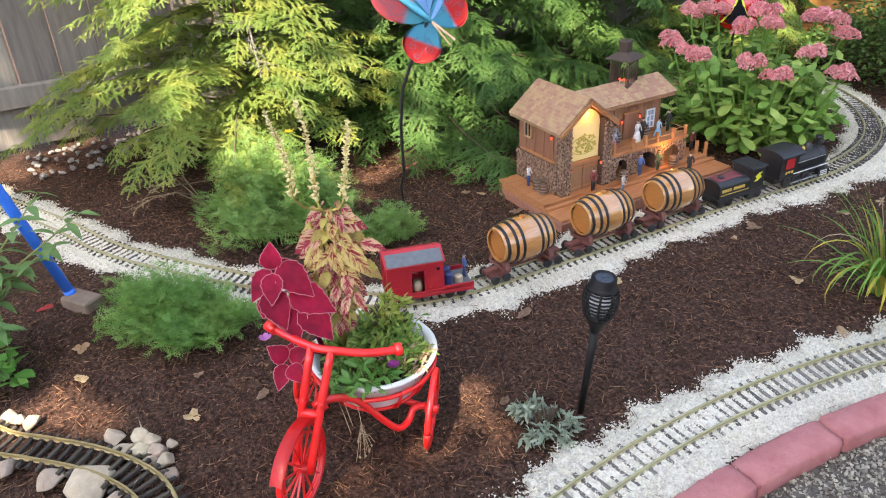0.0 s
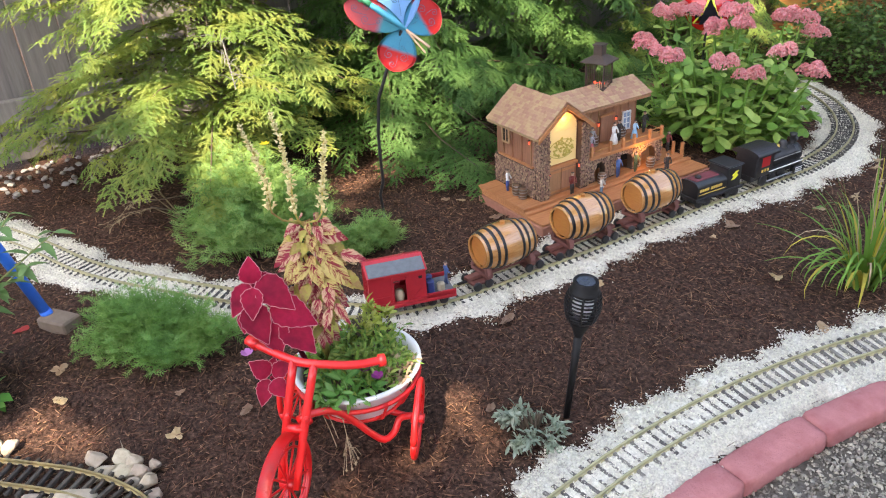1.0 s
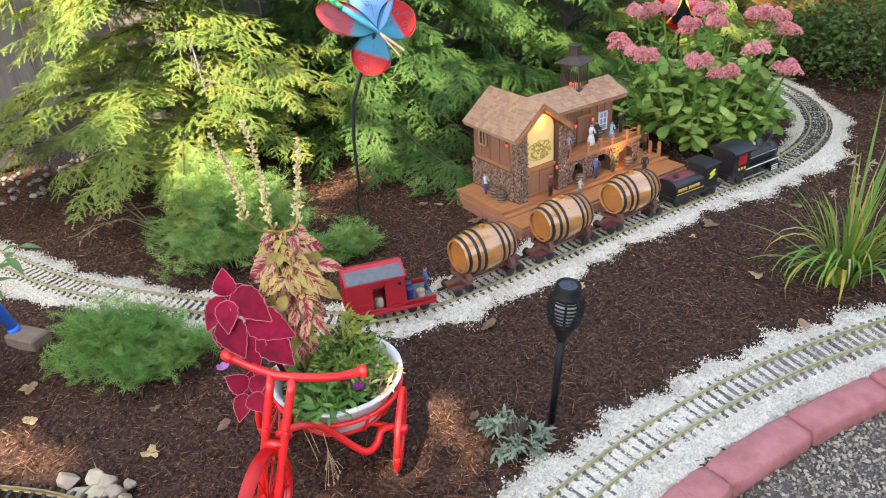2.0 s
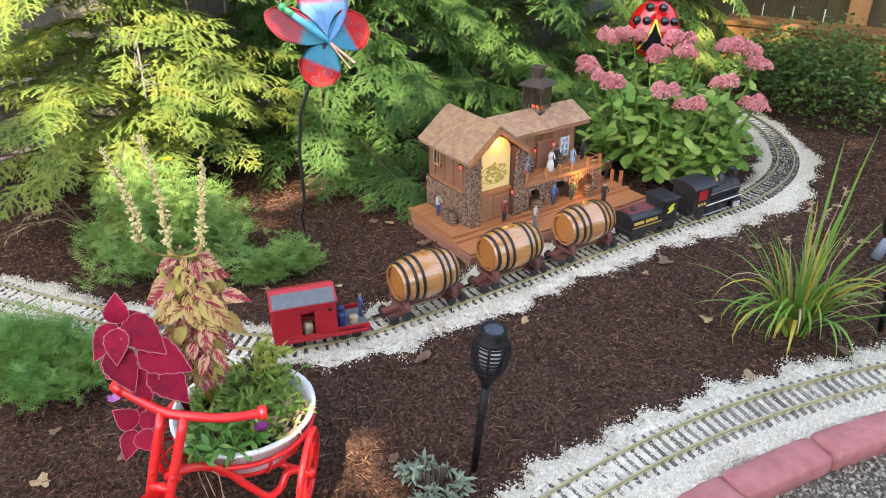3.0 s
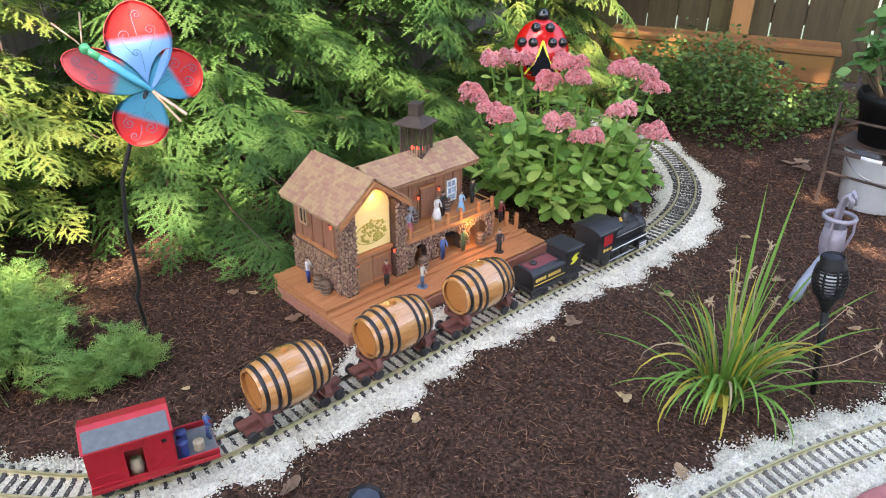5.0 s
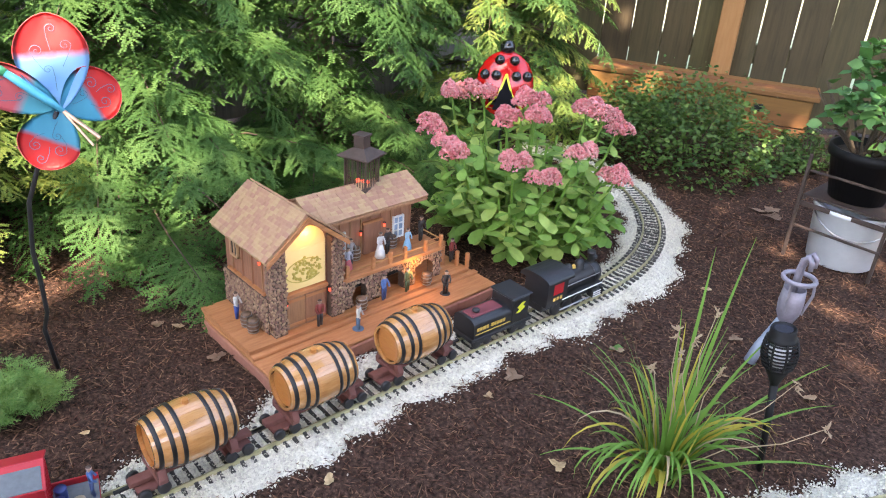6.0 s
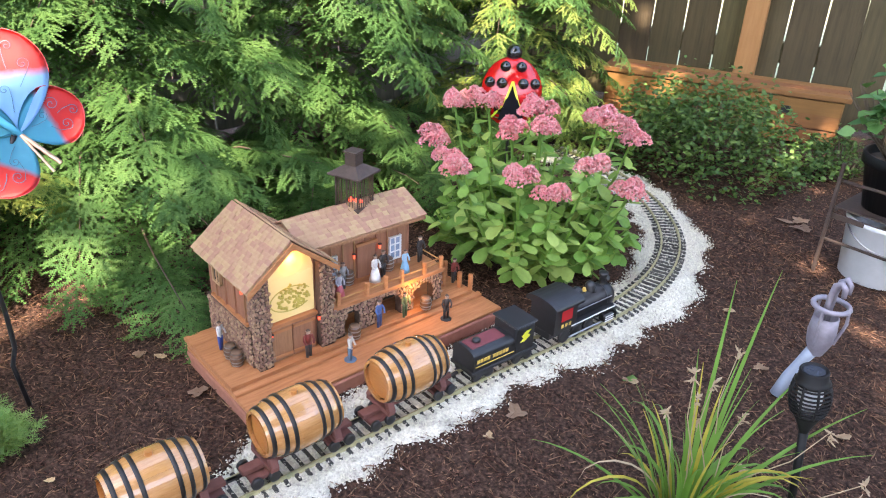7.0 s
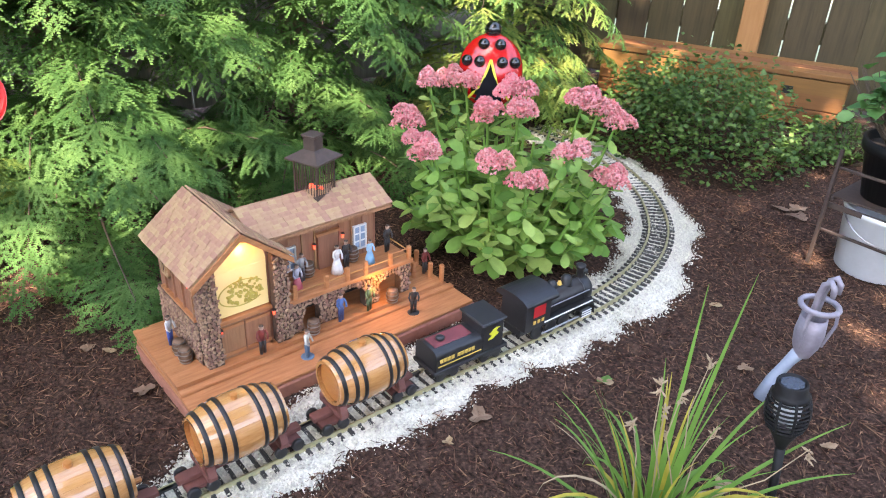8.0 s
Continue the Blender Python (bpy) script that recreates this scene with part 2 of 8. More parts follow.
def box(bm, cx, cy, cz, sx, sy, sz, bevel=0.0, rot=None, taper=None):
    """A box by its middle and full sizes; bevel rounds its edges."""
    m = Matrix.Translation((cx, cy, cz)) @ (rot or Matrix()) @ Matrix.Diagonal((sx, sy, sz, 1))
    vs = bmesh.ops.create_cube(bm, size=1.0, matrix=m)["verts"]
    if bevel:
        es = list({e for v in vs for e in v.link_edges})
        bmesh.ops.bevel(bm, geom=es, offset=bevel, segments=1, affect="EDGES", profile=0.5)
    return bm


def boxed(*a, **k):
    return box(bmesh.new(), *a, **k)


def lathe(bm, profile, seg=24, m=None, cap=True):
    """A turned body round local z from (radius, height) pairs."""
    m = m or Matrix()
    rings = []
    for r, z in profile:
        rings.append([bm.verts.new(m @ Vector((r * math.cos(2 * math.pi * k / seg), r * math.sin(2 * math.pi * k / seg), z))) for k in range(seg)])
    for a, b in zip(rings, rings[1:]):
        for k in range(seg):
            bm.faces.new((a[k], a[(k + 1) % seg], b[(k + 1) % seg], b[k]))
    if cap:
        bm.faces.new(list(reversed(rings[0])))
        bm.faces.new(rings[-1])
    return bm


def tube(bm, pts, radius, seg=8, cap=True):
    """A round bar along points; radius is one number or one a point."""
    pts = [Vector(p) for p in pts]
    radii = radius if isinstance(radius, (list, tuple)) else [radius] * len(pts)
    up, rings = None, []
    for i, p in enumerate(pts):
        d = (pts[min(i + 1, len(pts) - 1)] - pts[max(i - 1, 0)]).normalized()
        if up is None:
            up = d.orthogonal().normalized()
        up = (up - d * up.dot(d)).normalized()
        side = d.cross(up)
        rings.append([bm.verts.new(p + (up * math.cos(2 * math.pi * k / seg) + side * math.sin(2 * math.pi * k / seg)) * radii[i]) for k in range(seg)])
    for a, b in zip(rings, rings[1:]):
        for k in range(seg):
            bm.faces.new((a[k], a[(k + 1) % seg], b[(k + 1) % seg], b[k]))
    if cap:
        bm.faces.new(list(reversed(rings[0])))
        bm.faces.new(rings[-1])
    return bm


def prism(bm, outline, depth, m):
    """A flat outline of (x, y), thickened by depth along local z, at m."""
    a = [bm.verts.new(m @ Vector((x, y, -depth / 2))) for x, y in outline]
    b = [bm.verts.new(m @ Vector((x, y, depth / 2))) for x, y in outline]
    bm.faces.new(list(reversed(a)))
    bm.faces.new(b)
    n = len(a)
    for k in range(n):
        bm.faces.new((a[k], a[(k + 1) % n], b[(k + 1) % n], b[k]))
    return bm


def spline(ctrl, n):
    """n points evenly along a smooth curve through the control points, with headings."""
    c = np.array(ctrl, float)
    c = np.vstack([2 * c[0] - c[1], c, 2 * c[-1] - c[-2]])
    out = []
    for i in range(1, len(c) - 2):
        t = np.linspace(0, 1, 40, endpoint=False)[:, None]
        p0, p1, p2, p3 = c[i - 1:i + 3]
        out.append(0.5 * (2 * p1 + (p2 - p0) * t + (2 * p0 - 5 * p1 + 4 * p2 - p3) * t ** 2 + (3 * p1 - p0 - 3 * p2 + p3) * t ** 3))
    p = np.vstack(out + [c[-2:-1]])
    s = np.concatenate([[0], np.cumsum(np.linalg.norm(np.diff(p, axis=0), axis=1))])
    u = np.linspace(0, s[-1], n)
    q = np.stack([np.interp(u, s, p[:, k]) for k in range(c.shape[1])], 1)
    d = np.gradient(q, axis=0)
    d /= np.linalg.norm(d, axis=1)[:, None]
    return q, d, s[-1]


def turned(normals, spin):
    """Turn matrices whose z axes are the given normals, spun by angles."""
    n = normals / np.linalg.norm(normals, axis=1)[:, None]
    a = np.where(np.abs(n[:, 2:3]) < 0.9, np.array([[0, 0, 1.0]]), np.array([[1.0, 0, 0]]))
    x = np.cross(a, n)
    x /= np.linalg.norm(x, axis=1)[:, None]
    y = np.cross(n, x)
    c, s = np.cos(spin)[:, None], np.sin(spin)[:, None]
    return np.stack([x * c + y * s, -x * s + y * c, n], 2)


def scatter(name, base_v, base_f, places, turns, sizes, material):
    """One mesh of many copies of a small shape. sizes: (n, 3)."""
    base_v, base_f = np.array(base_v, float), [tuple(f) for f in base_f]
    v = np.einsum("nij,nkj->nki", turns, base_v[None] * sizes[:, None, :]) + places[:, None, :]
    n, k = len(places), len(base_v)
    me = bpy.data.meshes.new(name)
    loops = np.concatenate([np.array(f) for f in base_f])
    lens = np.array([len(f) for f in base_f])
    allv = (loops[None] + (np.arange(n) * k)[:, None]).ravel()
    starts = np.concatenate([[0], np.cumsum(np.tile(lens, n))[:-1]])
    me.vertices.add(n * k)
    me.vertices.foreach_set("co", v.ravel())
    me.loops.add(len(allv))
    me.loops.foreach_set("vertex_index", allv.astype(np.int32))
    me.polygons.add(n * len(lens))
    me.polygons.foreach_set("loop_start", starts.astype(np.int32))
    me.update(calc_edges=True)
    me.validate()
    me.materials.append(material)
    return me


rng = np.random.default_rng(7)
CHIP_V = [(1, 0, -0.35), (-0.35, 0.95, -0.3), (-0.75, -0.85, -0.3), (0.15, 0.1, 0.95)]
CHIP_F = [(0, 1, 3), (1, 2, 3), (2, 0, 3), (2, 1, 0)]
SHRED_V = [(-1, -0.4, -0.3), (1, -0.1, -0.2), (0.2, 0.9, -0.2), (-0.1, 0.15, 1)]
SHRED_F = [(0, 1, 3), (1, 2, 3), (2, 0, 3), (2, 1, 0)]
STONE_V = [(1, 0, 0), (0.3, 0.9, 0.1), (-0.7, 0.7, -0.1), (-0.9, -0.3, 0.1), (0.1, -0.95, 0), (0.4, 0.2, 0.75), (-0.4, -0.1, 0.8), (0.1, 0, -0.8)]
STONE_F = [(0, 1, 5), (1, 2, 6, 5), (2, 3, 6), (3, 4, 6), (4, 0, 5), (4, 5, 6), (1, 0, 7), (2, 1, 7), (3, 2, 7), (4, 3, 7), (0, 4, 7)]


# ---- plan ----
TRACK_A = [(-1.82, 0.68), (-1.6, 0.82), (-1.1, 1.075), (-0.81, 1.2), (-0.6, 1.335), (-0.4, 1.49), (-0.25, 1.615), (-0.165, 1.7), (-0.118, 1.81), (-0.097, 1.95), (-0.09, 2.2), (-0.086, 2.43), (-0.082, 2.7), (-0.068, 3.0), (-0.07, 3.22), (-0.112, 3.42), (-0.2, 3.6), (-0.33, 3.74), (-0.48, 3.84), (-0.7, 3.92), (-1.0, 3.93)]
TRACK_B = [(0.515 + (y - 2.0) ** 2 / 4, y) for y in np.linspace(0.6, 3.5, 15)]
TRACK_C = [(-0.42, 0.79), (-0.25, 0.84), (-0.136, 0.9), (-0.07, 0.965), (-0.0, 1.035), (0.077, 1.092), (0.16, 1.125), (0.27, 1.12), (0.36, 1.06)]


def kerb_x(y):
    return 0.602 + (y - 2.0) ** 2 / 4.2


def ground_z(x, y):
    """The bed is level, with a low relief; the path beyond the kerb lies lower."""
    k = np.clip((x - kerb_x(np.clip(y, 0.3, 3.8)) - 0.02) / 0.03, 0, 1)
    z = 0.006 * np.sin(3.1 * x + 1.3) * np.cos(2.7 * y) + 0.004 * np.sin(9 * x + 5 * y)
    return z * (1 - k) - 0.024 * k


# ---- ground ----
def build_ground():
    xs = np.concatenate([[-300, -60, -15, -6], np.arange(-2.6, 1.8, 0.028), [3, 8, 40, 300]])
    ys = np.concatenate([[-300, -60, -12, -3], np.arange(0.3, 5.6, 0.028), [8, 15, 60, 300]])
    gx, gy = np.meshgrid(xs, ys)
    gz = ground_z(gx, gy)
    near = (gx > -2.7) & (gx < 1.8) & (gy > 0.2) & (gy < 5.7)
    gz = gz + near * rng.normal(0, 0.0025, gz.shape)
    v = np.stack([gx, gy, gz], 2).reshape(-1, 3)
    n, m = len(xs), len(ys)
    i = (np.arange(m - 1)[:, None] * n + np.arange(n - 1)[None]).ravel()
    me = arrays("ground", v, np.stack([i, i + 1, i + n + 1, i + n], 1), MULCH)
    tagged(part("ground", me, None, smooth=True), "dark brown shredded bark mulch over garden soil", "ground", kind="structure")


def build_mulch():
    """Fine crumbs and long fibres of bark, thrown about at all angles."""
    n = 118000
    x, y = rng.uniform(-1.7, 0.62, n), rng.uniform(0.75, 4.9, n)
    keep = (x < kerb_x(y) - 0.01) & ((x > -1.0) | (rng.uniform(0, 1, n) < 0.35)) & ((y < 4.0) | (rng.uniform(0, 1, n) < 0.5))
    x, y = x[keep], y[keep]
    n = len(x)
    p = np.stack([x, y, ground_z(x, y) + rng.uniform(-0.001, 0.006, n)], 1)
    nrm = np.stack([rng.normal(0, 0.45, n), rng.normal(0, 0.45, n), np.ones(n)], 1)
    fibre = rng.uniform(0, 1, n) < 0.36
    ln = np.where(fibre, rng.gamma(3.0, 0.0038, n) + 0.003, rng.gamma(2.0, 0.0016, n) + 0.0016)
    sz = np.stack([ln, np.where(fibre, rng.uniform(0.0008, 0.0026, n), rng.uniform(0.0009, 0.0027, n)), rng.uniform(0.0006, 0.0022, n)], 1)
    me = scatter("bark_mulch", SHRED_V, SHRED_F, p, turned(nrm, rng.uniform(0, 6.28, n)), sz, SHRED)
    tagged(part("bark_mulch", me, None), "loose brown bark shreds strewn over the bed", "mulch", kind="stuff")


def ballast(name, ctrl, inner, outer, count, label):
    """A heaped band of chips along a track, with a ragged edge; inner, outer: widths to the two sides as functions of the share of its length."""
    q, d, length = spline(ctrl, 400)
    side = np.stack([d[:, 1], -d[:, 0]], 1)
    u = np.linspace(0, 1, 400)
    wi = np.array([inner(a, b) for a, b in q]) + 0.012 * np.sin(u * 97) + 0.009 * np.sin(u * 231 + 1) + rng.normal(0, 0.004, 400)
    wo = np.array([outer(a, b) for a, b in q]) + 0.012 * np.sin(u * 83 + 2) + 0.009 * np.sin(u * 207) + rng.normal(0, 0.004, 400)
    cols = np.linspace(0, 1, 12)
    off = -wi[:, None] * (1 - cols) + wo[:, None] * cols
    p = q[:, None, :] + side[:, None, :] * off[:, :, None]
    z = ground_z(p[..., 0], p[..., 1]) * 0.5 + 0.0182 * np.minimum(1, np.minimum(cols, 1 - cols) * 5)[None] - 0.003 - 0.0012 * (np.abs(off) < 0.05) + rng.normal(0, 0.0008, off.shape)
    v = np.concatenate([p, z[..., None]], 2).reshape(-1, 3)
    i = (np.arange(399)[:, None] * 12 + np.arange(11)[None]).ravel()
    bed = part("ballast_bed", arrays(name, v, np.stack([i, i + 12, i + 13, i + 1], 1), WHITE_BED), None)
    k = rng.integers(0, 400, count)
    s = np.clip(rng.uniform(-0.03, 1.03, count) + rng.normal(0, 0.04, count), -0.16, 1.16)
    o = -wi[k] * (1 - s) + wo[k] * s
    pp = q[k] + side[k] * o[:, None] + rng.normal(0, 0.006, (count, 2))
    zz = ground_z(pp[:, 0], pp[:, 1]) * 0.5 + 0.0156 * np.clip(np.minimum(s, 1 - s) * 5, -0.1, 1) + rng.uniform(-0.001, 0.002, count) - 0.0022 * (np.abs(o) < 0.045)
    r = rng.uniform(0.0015, 0.0034, count)[:, None] * rng.uniform(0.7, 1.3, (count, 3))
    me = scatter("chips", CHIP_V, CHIP_F, np.column_stack([pp, zz]), turned(rng.normal(0, 1, (count, 3)), rng.uniform(0, 6.28, count)), r, WHITE_CHIP)
    root = thing(name, label, "gravel", kind="stuff")
    bed.parent = root
    n = count // 9
    k = rng.integers(0, 400, n)
    pp = q[k] + side[k] * rng.uniform(-0.038, 0.038, n)[:, None] + d[k] * rng.uniform(-0.006, 0.006, n)[:, None]
    small = rng.uniform(0.001, 0.0024, n)[:, None] * rng.uniform(0.7, 1.3, (n, 3))
    strewn = scatter("strewn_chips", CHIP_V, CHIP_F, np.column_stack([pp, rng.uniform(0.015, 0.0175, n)]), turned(rng.normal(0, 1, (n, 3)), rng.uniform(0, 6.28, n)), small, WHITE_CHIP)
    part("strewn_chips", strewn, None, root, kind="stuff")
    part("chips", me, None, root, kind="stuff")


def track(name, ctrl, label, z0, gauge=0.052, pitch=0.021, metal=None, wood=None):
    """Two brass rails of real section on separate sleepers."""
    q, d, length = spline(ctrl, 300)
    root = thing(name, label, "railway track", group="garden railway tracks")
    side = np.stack([d[:, 1], -d[:, 0]], 1)
    for sgn in (-1, 1):
        bm = bmesh.new()
        prof = [(-0.0035, 0), (0.0035, 0), (0.0011, 0.002), (0.0011, 0.006), (0.0018, 0.0066), (0.0018, 0.0085), (-0.0018, 0.0085), (-0.0018, 0.0066), (-0.0011, 0.006), (-0.0011, 0.002)]
        rings = []
        for (x, y), (sx, sy) in zip(q, side):
            rings.append([bm.verts.new((x + sx * (sgn * gauge / 2 + a), y + sy * (sgn * gauge / 2 + a), z0 + 0.005 + b)) for a, b in prof])
        for a, b in zip(rings, rings[1:]):
            for k in range(len(prof)):
                bm.faces.new((a[k], b[k], b[(k + 1) % len(prof)], a[(k + 1) % len(prof)]))
        part("rail", bm, metal or BRASS, root, "weathered brass rail")
    bm = box(bmesh.new(), 0, 0, 0, 0.088, 0.008, 0.007, 0.0012)
    for sgn in (-1, 1):
        for o in (-0.0045, 0.0045):
            box(bm, sgn * gauge / 2 + o, 0, 0.0045, 0.003, 0.007, 0.003)
    tie = bpy.data.meshes.new("tie")
    bm.to_mesh(tie)
    bm.free()
    tie.materials.append(wood or TIE)
    n = int(length / pitch)
    q, d, _ = spline(ctrl, n)
    for (x, y), (dx, dy) in zip(q, d):
        ob = new("tie", tie)
        ob.parent = root
        ob.matrix_basis = pose(x, y, z0 + 0.0025 + random.uniform(-0.001, 0.0006), 0, 0, math.degrees(math.atan2(dy, dx)) - 90 + random.uniform(-1, 1))


def kerb():
    """Red edging blocks laid end to end along the bed."""
    root = thing("kerb", "red concrete edging blocks along the gravel path", "kerb", kind="structure")
    q, d, length = spline([(kerb_x(y), y) for y in np.linspace(0.5, 3.7, 15)], 400)
    joints = [2.189 + 0.2145 * k for k in range(-7, 7)]
    place = lambda yy: float(np.interp(yy, q[:, 1], np.arange(400)))
    for ya, yb in zip(joints, joints[1:]):
        idx = np.linspace(place(ya + random.uniform(0.0015, 0.004)), place(yb - random.uniform(0.0015, 0.004)), 19)
        bm, rings = bmesh.new(), []
        tops = random.uniform(-0.003, 0.003)
        prof = [(-0.033, -0.05), (0.033, -0.05), (0.0325, 0.008), (0.0305, 0.0145), (0.0265, 0.0175), (-0.0265, 0.0182), (-0.031, 0.0145), (-0.033, 0.006)]
        for j, f in enumerate(idx):
            k, w = min(int(f), 398), f - int(f)
            (x, y), (dx, dy) = q[k] * (1 - w) + q[k + 1] * w, d[k]
            pinch = random.uniform(0.88, 0.95) if j in (0, 18) else 1.0 + random.uniform(-0.03, 0.03)
            rings.append([bm.verts.new((x + dy * (0.036 + a * pinch), y - dx * (0.036 + a * pinch), b * (pinch if b > 0 else 1) + tops + random.uniform(-0.0008, 0.0008))) for a, b in prof])
        for a, b in zip(rings, rings[1:]):
            for k in range(8):
                bm.faces.new((a[k], a[(k + 1) % 8], b[(k + 1) % 8], b[k]))
        bm.faces.new(list(reversed(rings[0])))
        bm.faces.new(rings[-1])
        part("edging_block", bm, KERB, root, smooth=True)


def path_stones():
    n = 15000
    y = rng.uniform(1.55, 2.75, n)
    x = kerb_x(y) + 0.07 + rng.uniform(0, 0.55, n) * rng.uniform(0.2, 1, n)
    p = np.stack([x, y, np.full(n, -0.022) + rng.uniform(-0.002, 0.006, n)], 1)
    sz = rng.uniform(0.0025, 0.006, n)[:, None] * rng.uniform(0.7, 1.3, (n, 3))
    me = scatter("path_gravel", STONE_V, STONE_F[:6] + [(4, 3, 2, 1, 0)], p, turned(rng.normal(0, 1, (n, 3)), rng.uniform(0, 6.28, n)), sz, PATH_STONE)
    tagged(part("path_gravel", me, None), "grey crushed gravel of the garden path", "gravel", kind="stuff")
    v, f = [], []
    ys = np.concatenate([[-4.7], np.linspace(0.3, 3.8, 38), [8.0]])
    for yy in ys:
        edge = kerb_x(min(max(yy, 0.3), 3.8))
        for x in (edge + 0.062, edge + 0.6, 5.4):
            v.append((x, yy, -0.019))
    for i in range(39):
        for k in range(2):
            a = i * 3 + k
            f.append((a, a + 1, a + 4, a + 3))
    tagged(part("path", arrays("path", v, f, PATH_BED), None), "bed of fine grey gravel under the path", "path", kind="structure")


build_ground()
build_mulch()
HOUSE_SIDE = lambda x, y: 0.085 + 0.042 * min(1, max(0, (y - 2.2) / 0.07)) * min(1, max(0, (2.98 - y) / 0.07)) if x > -0.3 else 0.085
ballast("ballast", TRACK_A, HOUSE_SIDE, lambda x, y: 0.10 if y > 1.9 else 0.085, 54000, "white marble chips heaped under the main track")
ballast("ballast", TRACK_B, lambda x, y: 0.10, lambda x, y: 0.106, 42000, "white marble chips heaped between track and kerb")
track("railway_track", TRACK_A, "brass garden railway track curving past the little winery", 0.0112)
track("railway_track", TRACK_B, "brass garden railway track along the red kerb", 0.0112, wood=WORN_TIE)
track("railway_track", TRACK_C, "brass garden railway track on weathered sleepers, curved", 0.012, metal=RUST_BRASS, wood=DARK_TIE)
kerb()
path_stones()


# ---- fences and bench ----
def fence(name, start, heading, length, label, height, gap, wood):
    """Grey upright boards with rails and cedar posts; heading in degrees along the fence."""
    root = thing(name, label, "fence", (*start, 0), heading, kind="structure")
    n = int(length / (0.14 + gap))
    for i in range(n):
        bm = boxed(0, 0, 0, 0.14, 0.016, height + random.uniform(-0.02, 0.02), 0.003)
        b = part("board", bm, wood, root)
        b.matrix_basis = pose((i + 0.5) * (0.14 + gap), 0, height / 2 + 0.02, 0, random.uniform(-0.4, 0.4), 0)
    return root


def back_fence():
    root = fence("fence_back", (-2.3, 4.42), 24.0, 5.0, "weathered grey board fence with light in the gaps", 1.9, 0.0045, FENCE_SHADED)
    for x in (0.2, 1.6, 3.05):
        part("post", boxed(x, -0.06, 0.95, 0.09, 0.09, 1.9, 0.004), PINE, root, "cedar fence post")
    for z in (0.3, 1.6):
        part("rail", boxed(2.5, 0.03, z, 5.0, 0.04, 0.09, 0.003), FENCE_SHADED, root)


def left_fence():
    root = fence("fence_left", (-1.86, -1.2), 90.0, 6.4, "weathered grey board fence behind the evergreens", 1.8, 0.004, FENCE_SUNLIT)
    for z in (0.208, 1.3):
        part("rail", boxed(3.2, -0.03, z, 6.4, 0.035, 0.078, 0.004), FENCE_SUNLIT, root)
    for x in (0.2, 2.4, 4.6):
        part("post", boxed(x, 0.05, 0.9, 0.09, 0.09, 1.8, 0.004), FENCE_SHADED, root)


def bench():
    """A low cedar box bench along the back fence."""
    root = thing("bench", "low cedar box bench against the grey fence", "bench", (-0.33, 4.9, 0), 24.0)
    for k in range(3):
        part("seat_board", boxed(-0.46, 0.02 + k * 0.072, 0.215, 1.0, 0.068, 0.02, 0.002), PINE_SHADED, root)
    for z in (0.05, 0.115, 0.17):
        part("front_board", boxed(-0.46, 0.0, z, 0.95, 0.016, 0.06, 0.002), PINE_SHADED, root)
    for x in (0.01, -0.93):
        part("side_panel", boxed(x, 0.09, 0.1, 0.018, 0.18, 0.2, 0.002), PINE_SHADED, root)
    part("knothole", boxed(-0.19, -0.009, 0.15, 0.035, 0.004, 0.03), BLACK, root, "dark hole in the front")


def surroundings():
    """Added pale ground that brightens the fence gaps; unseen plain walls that block low sky."""
    # bright backdrop sheet, added so the slits between boards look lit
    lawn = part("lawn", arrays("lawn", [(-2.6, 4.62, 0.03), (6.0, 8.45, 0.03), (2.0, 17.5, 0.03), (-6.6, 13.6, 0.03)], [(0, 1, 2, 3)], GAP_BACKDROP), None)
    tagged(lawn, "pale ground sheet added beyond the fence to brighten its gaps", "lawn", kind="structure")
    # unseen walls, added to cut off low skylight and deepen the shade
    wall = part("unseen_wall_east", boxed(5.5, 1.5, 1.05, 0.2, 13.0, 2.2), SKY_SCREEN, None)
    tagged(wall, "unseen plain low wall added behind the gravel path to block sky", "wall", kind="structure")
    wall = part("unseen_wall_south", boxed(1.7, -4.9, 1.05, 7.4, 0.2, 2.2), SKY_SCREEN, None)
    tagged(wall, "unseen plain wall added to close the garden and block sky", "wall", kind="structure")


GAP_BACKDROP = surface("gap_backdrop", [(0.2, (0.3, 0.33, 0.16)), (0.8, (0.5, 0.5, 0.3))], 30, 0.95, 0.5)
SKY_SCREEN = surface("sky_screen", [(0.2, (0.22, 0.18, 0.14)), (0.8, (0.3, 0.25, 0.2))], 3, 0.9, 0.2)
surroundings()
back_fence()
left_fence()
bench()


# ---- the model winery ----
def stones_on(u0, u1, v0, v1, size, skip=None):
    """Staggered places for wall pebbles over a rectangle."""
    out, row, v = [], 0, v0 + size * 0.4
    while v < v1:
        u = u0 + size * (0.5 if row % 2 else 0.15)
        while u < u1:
            s = size * random.uniform(0.75, 1.25)
            if not (skip and skip(u, v)):
                out.append((u + random.uniform(-0.2, 0.2) * size, v + random.uniform(-0.2, 0.2) * size, s))
            u += s * 0.95
        v += size * 0.72
        row += 1
    return out


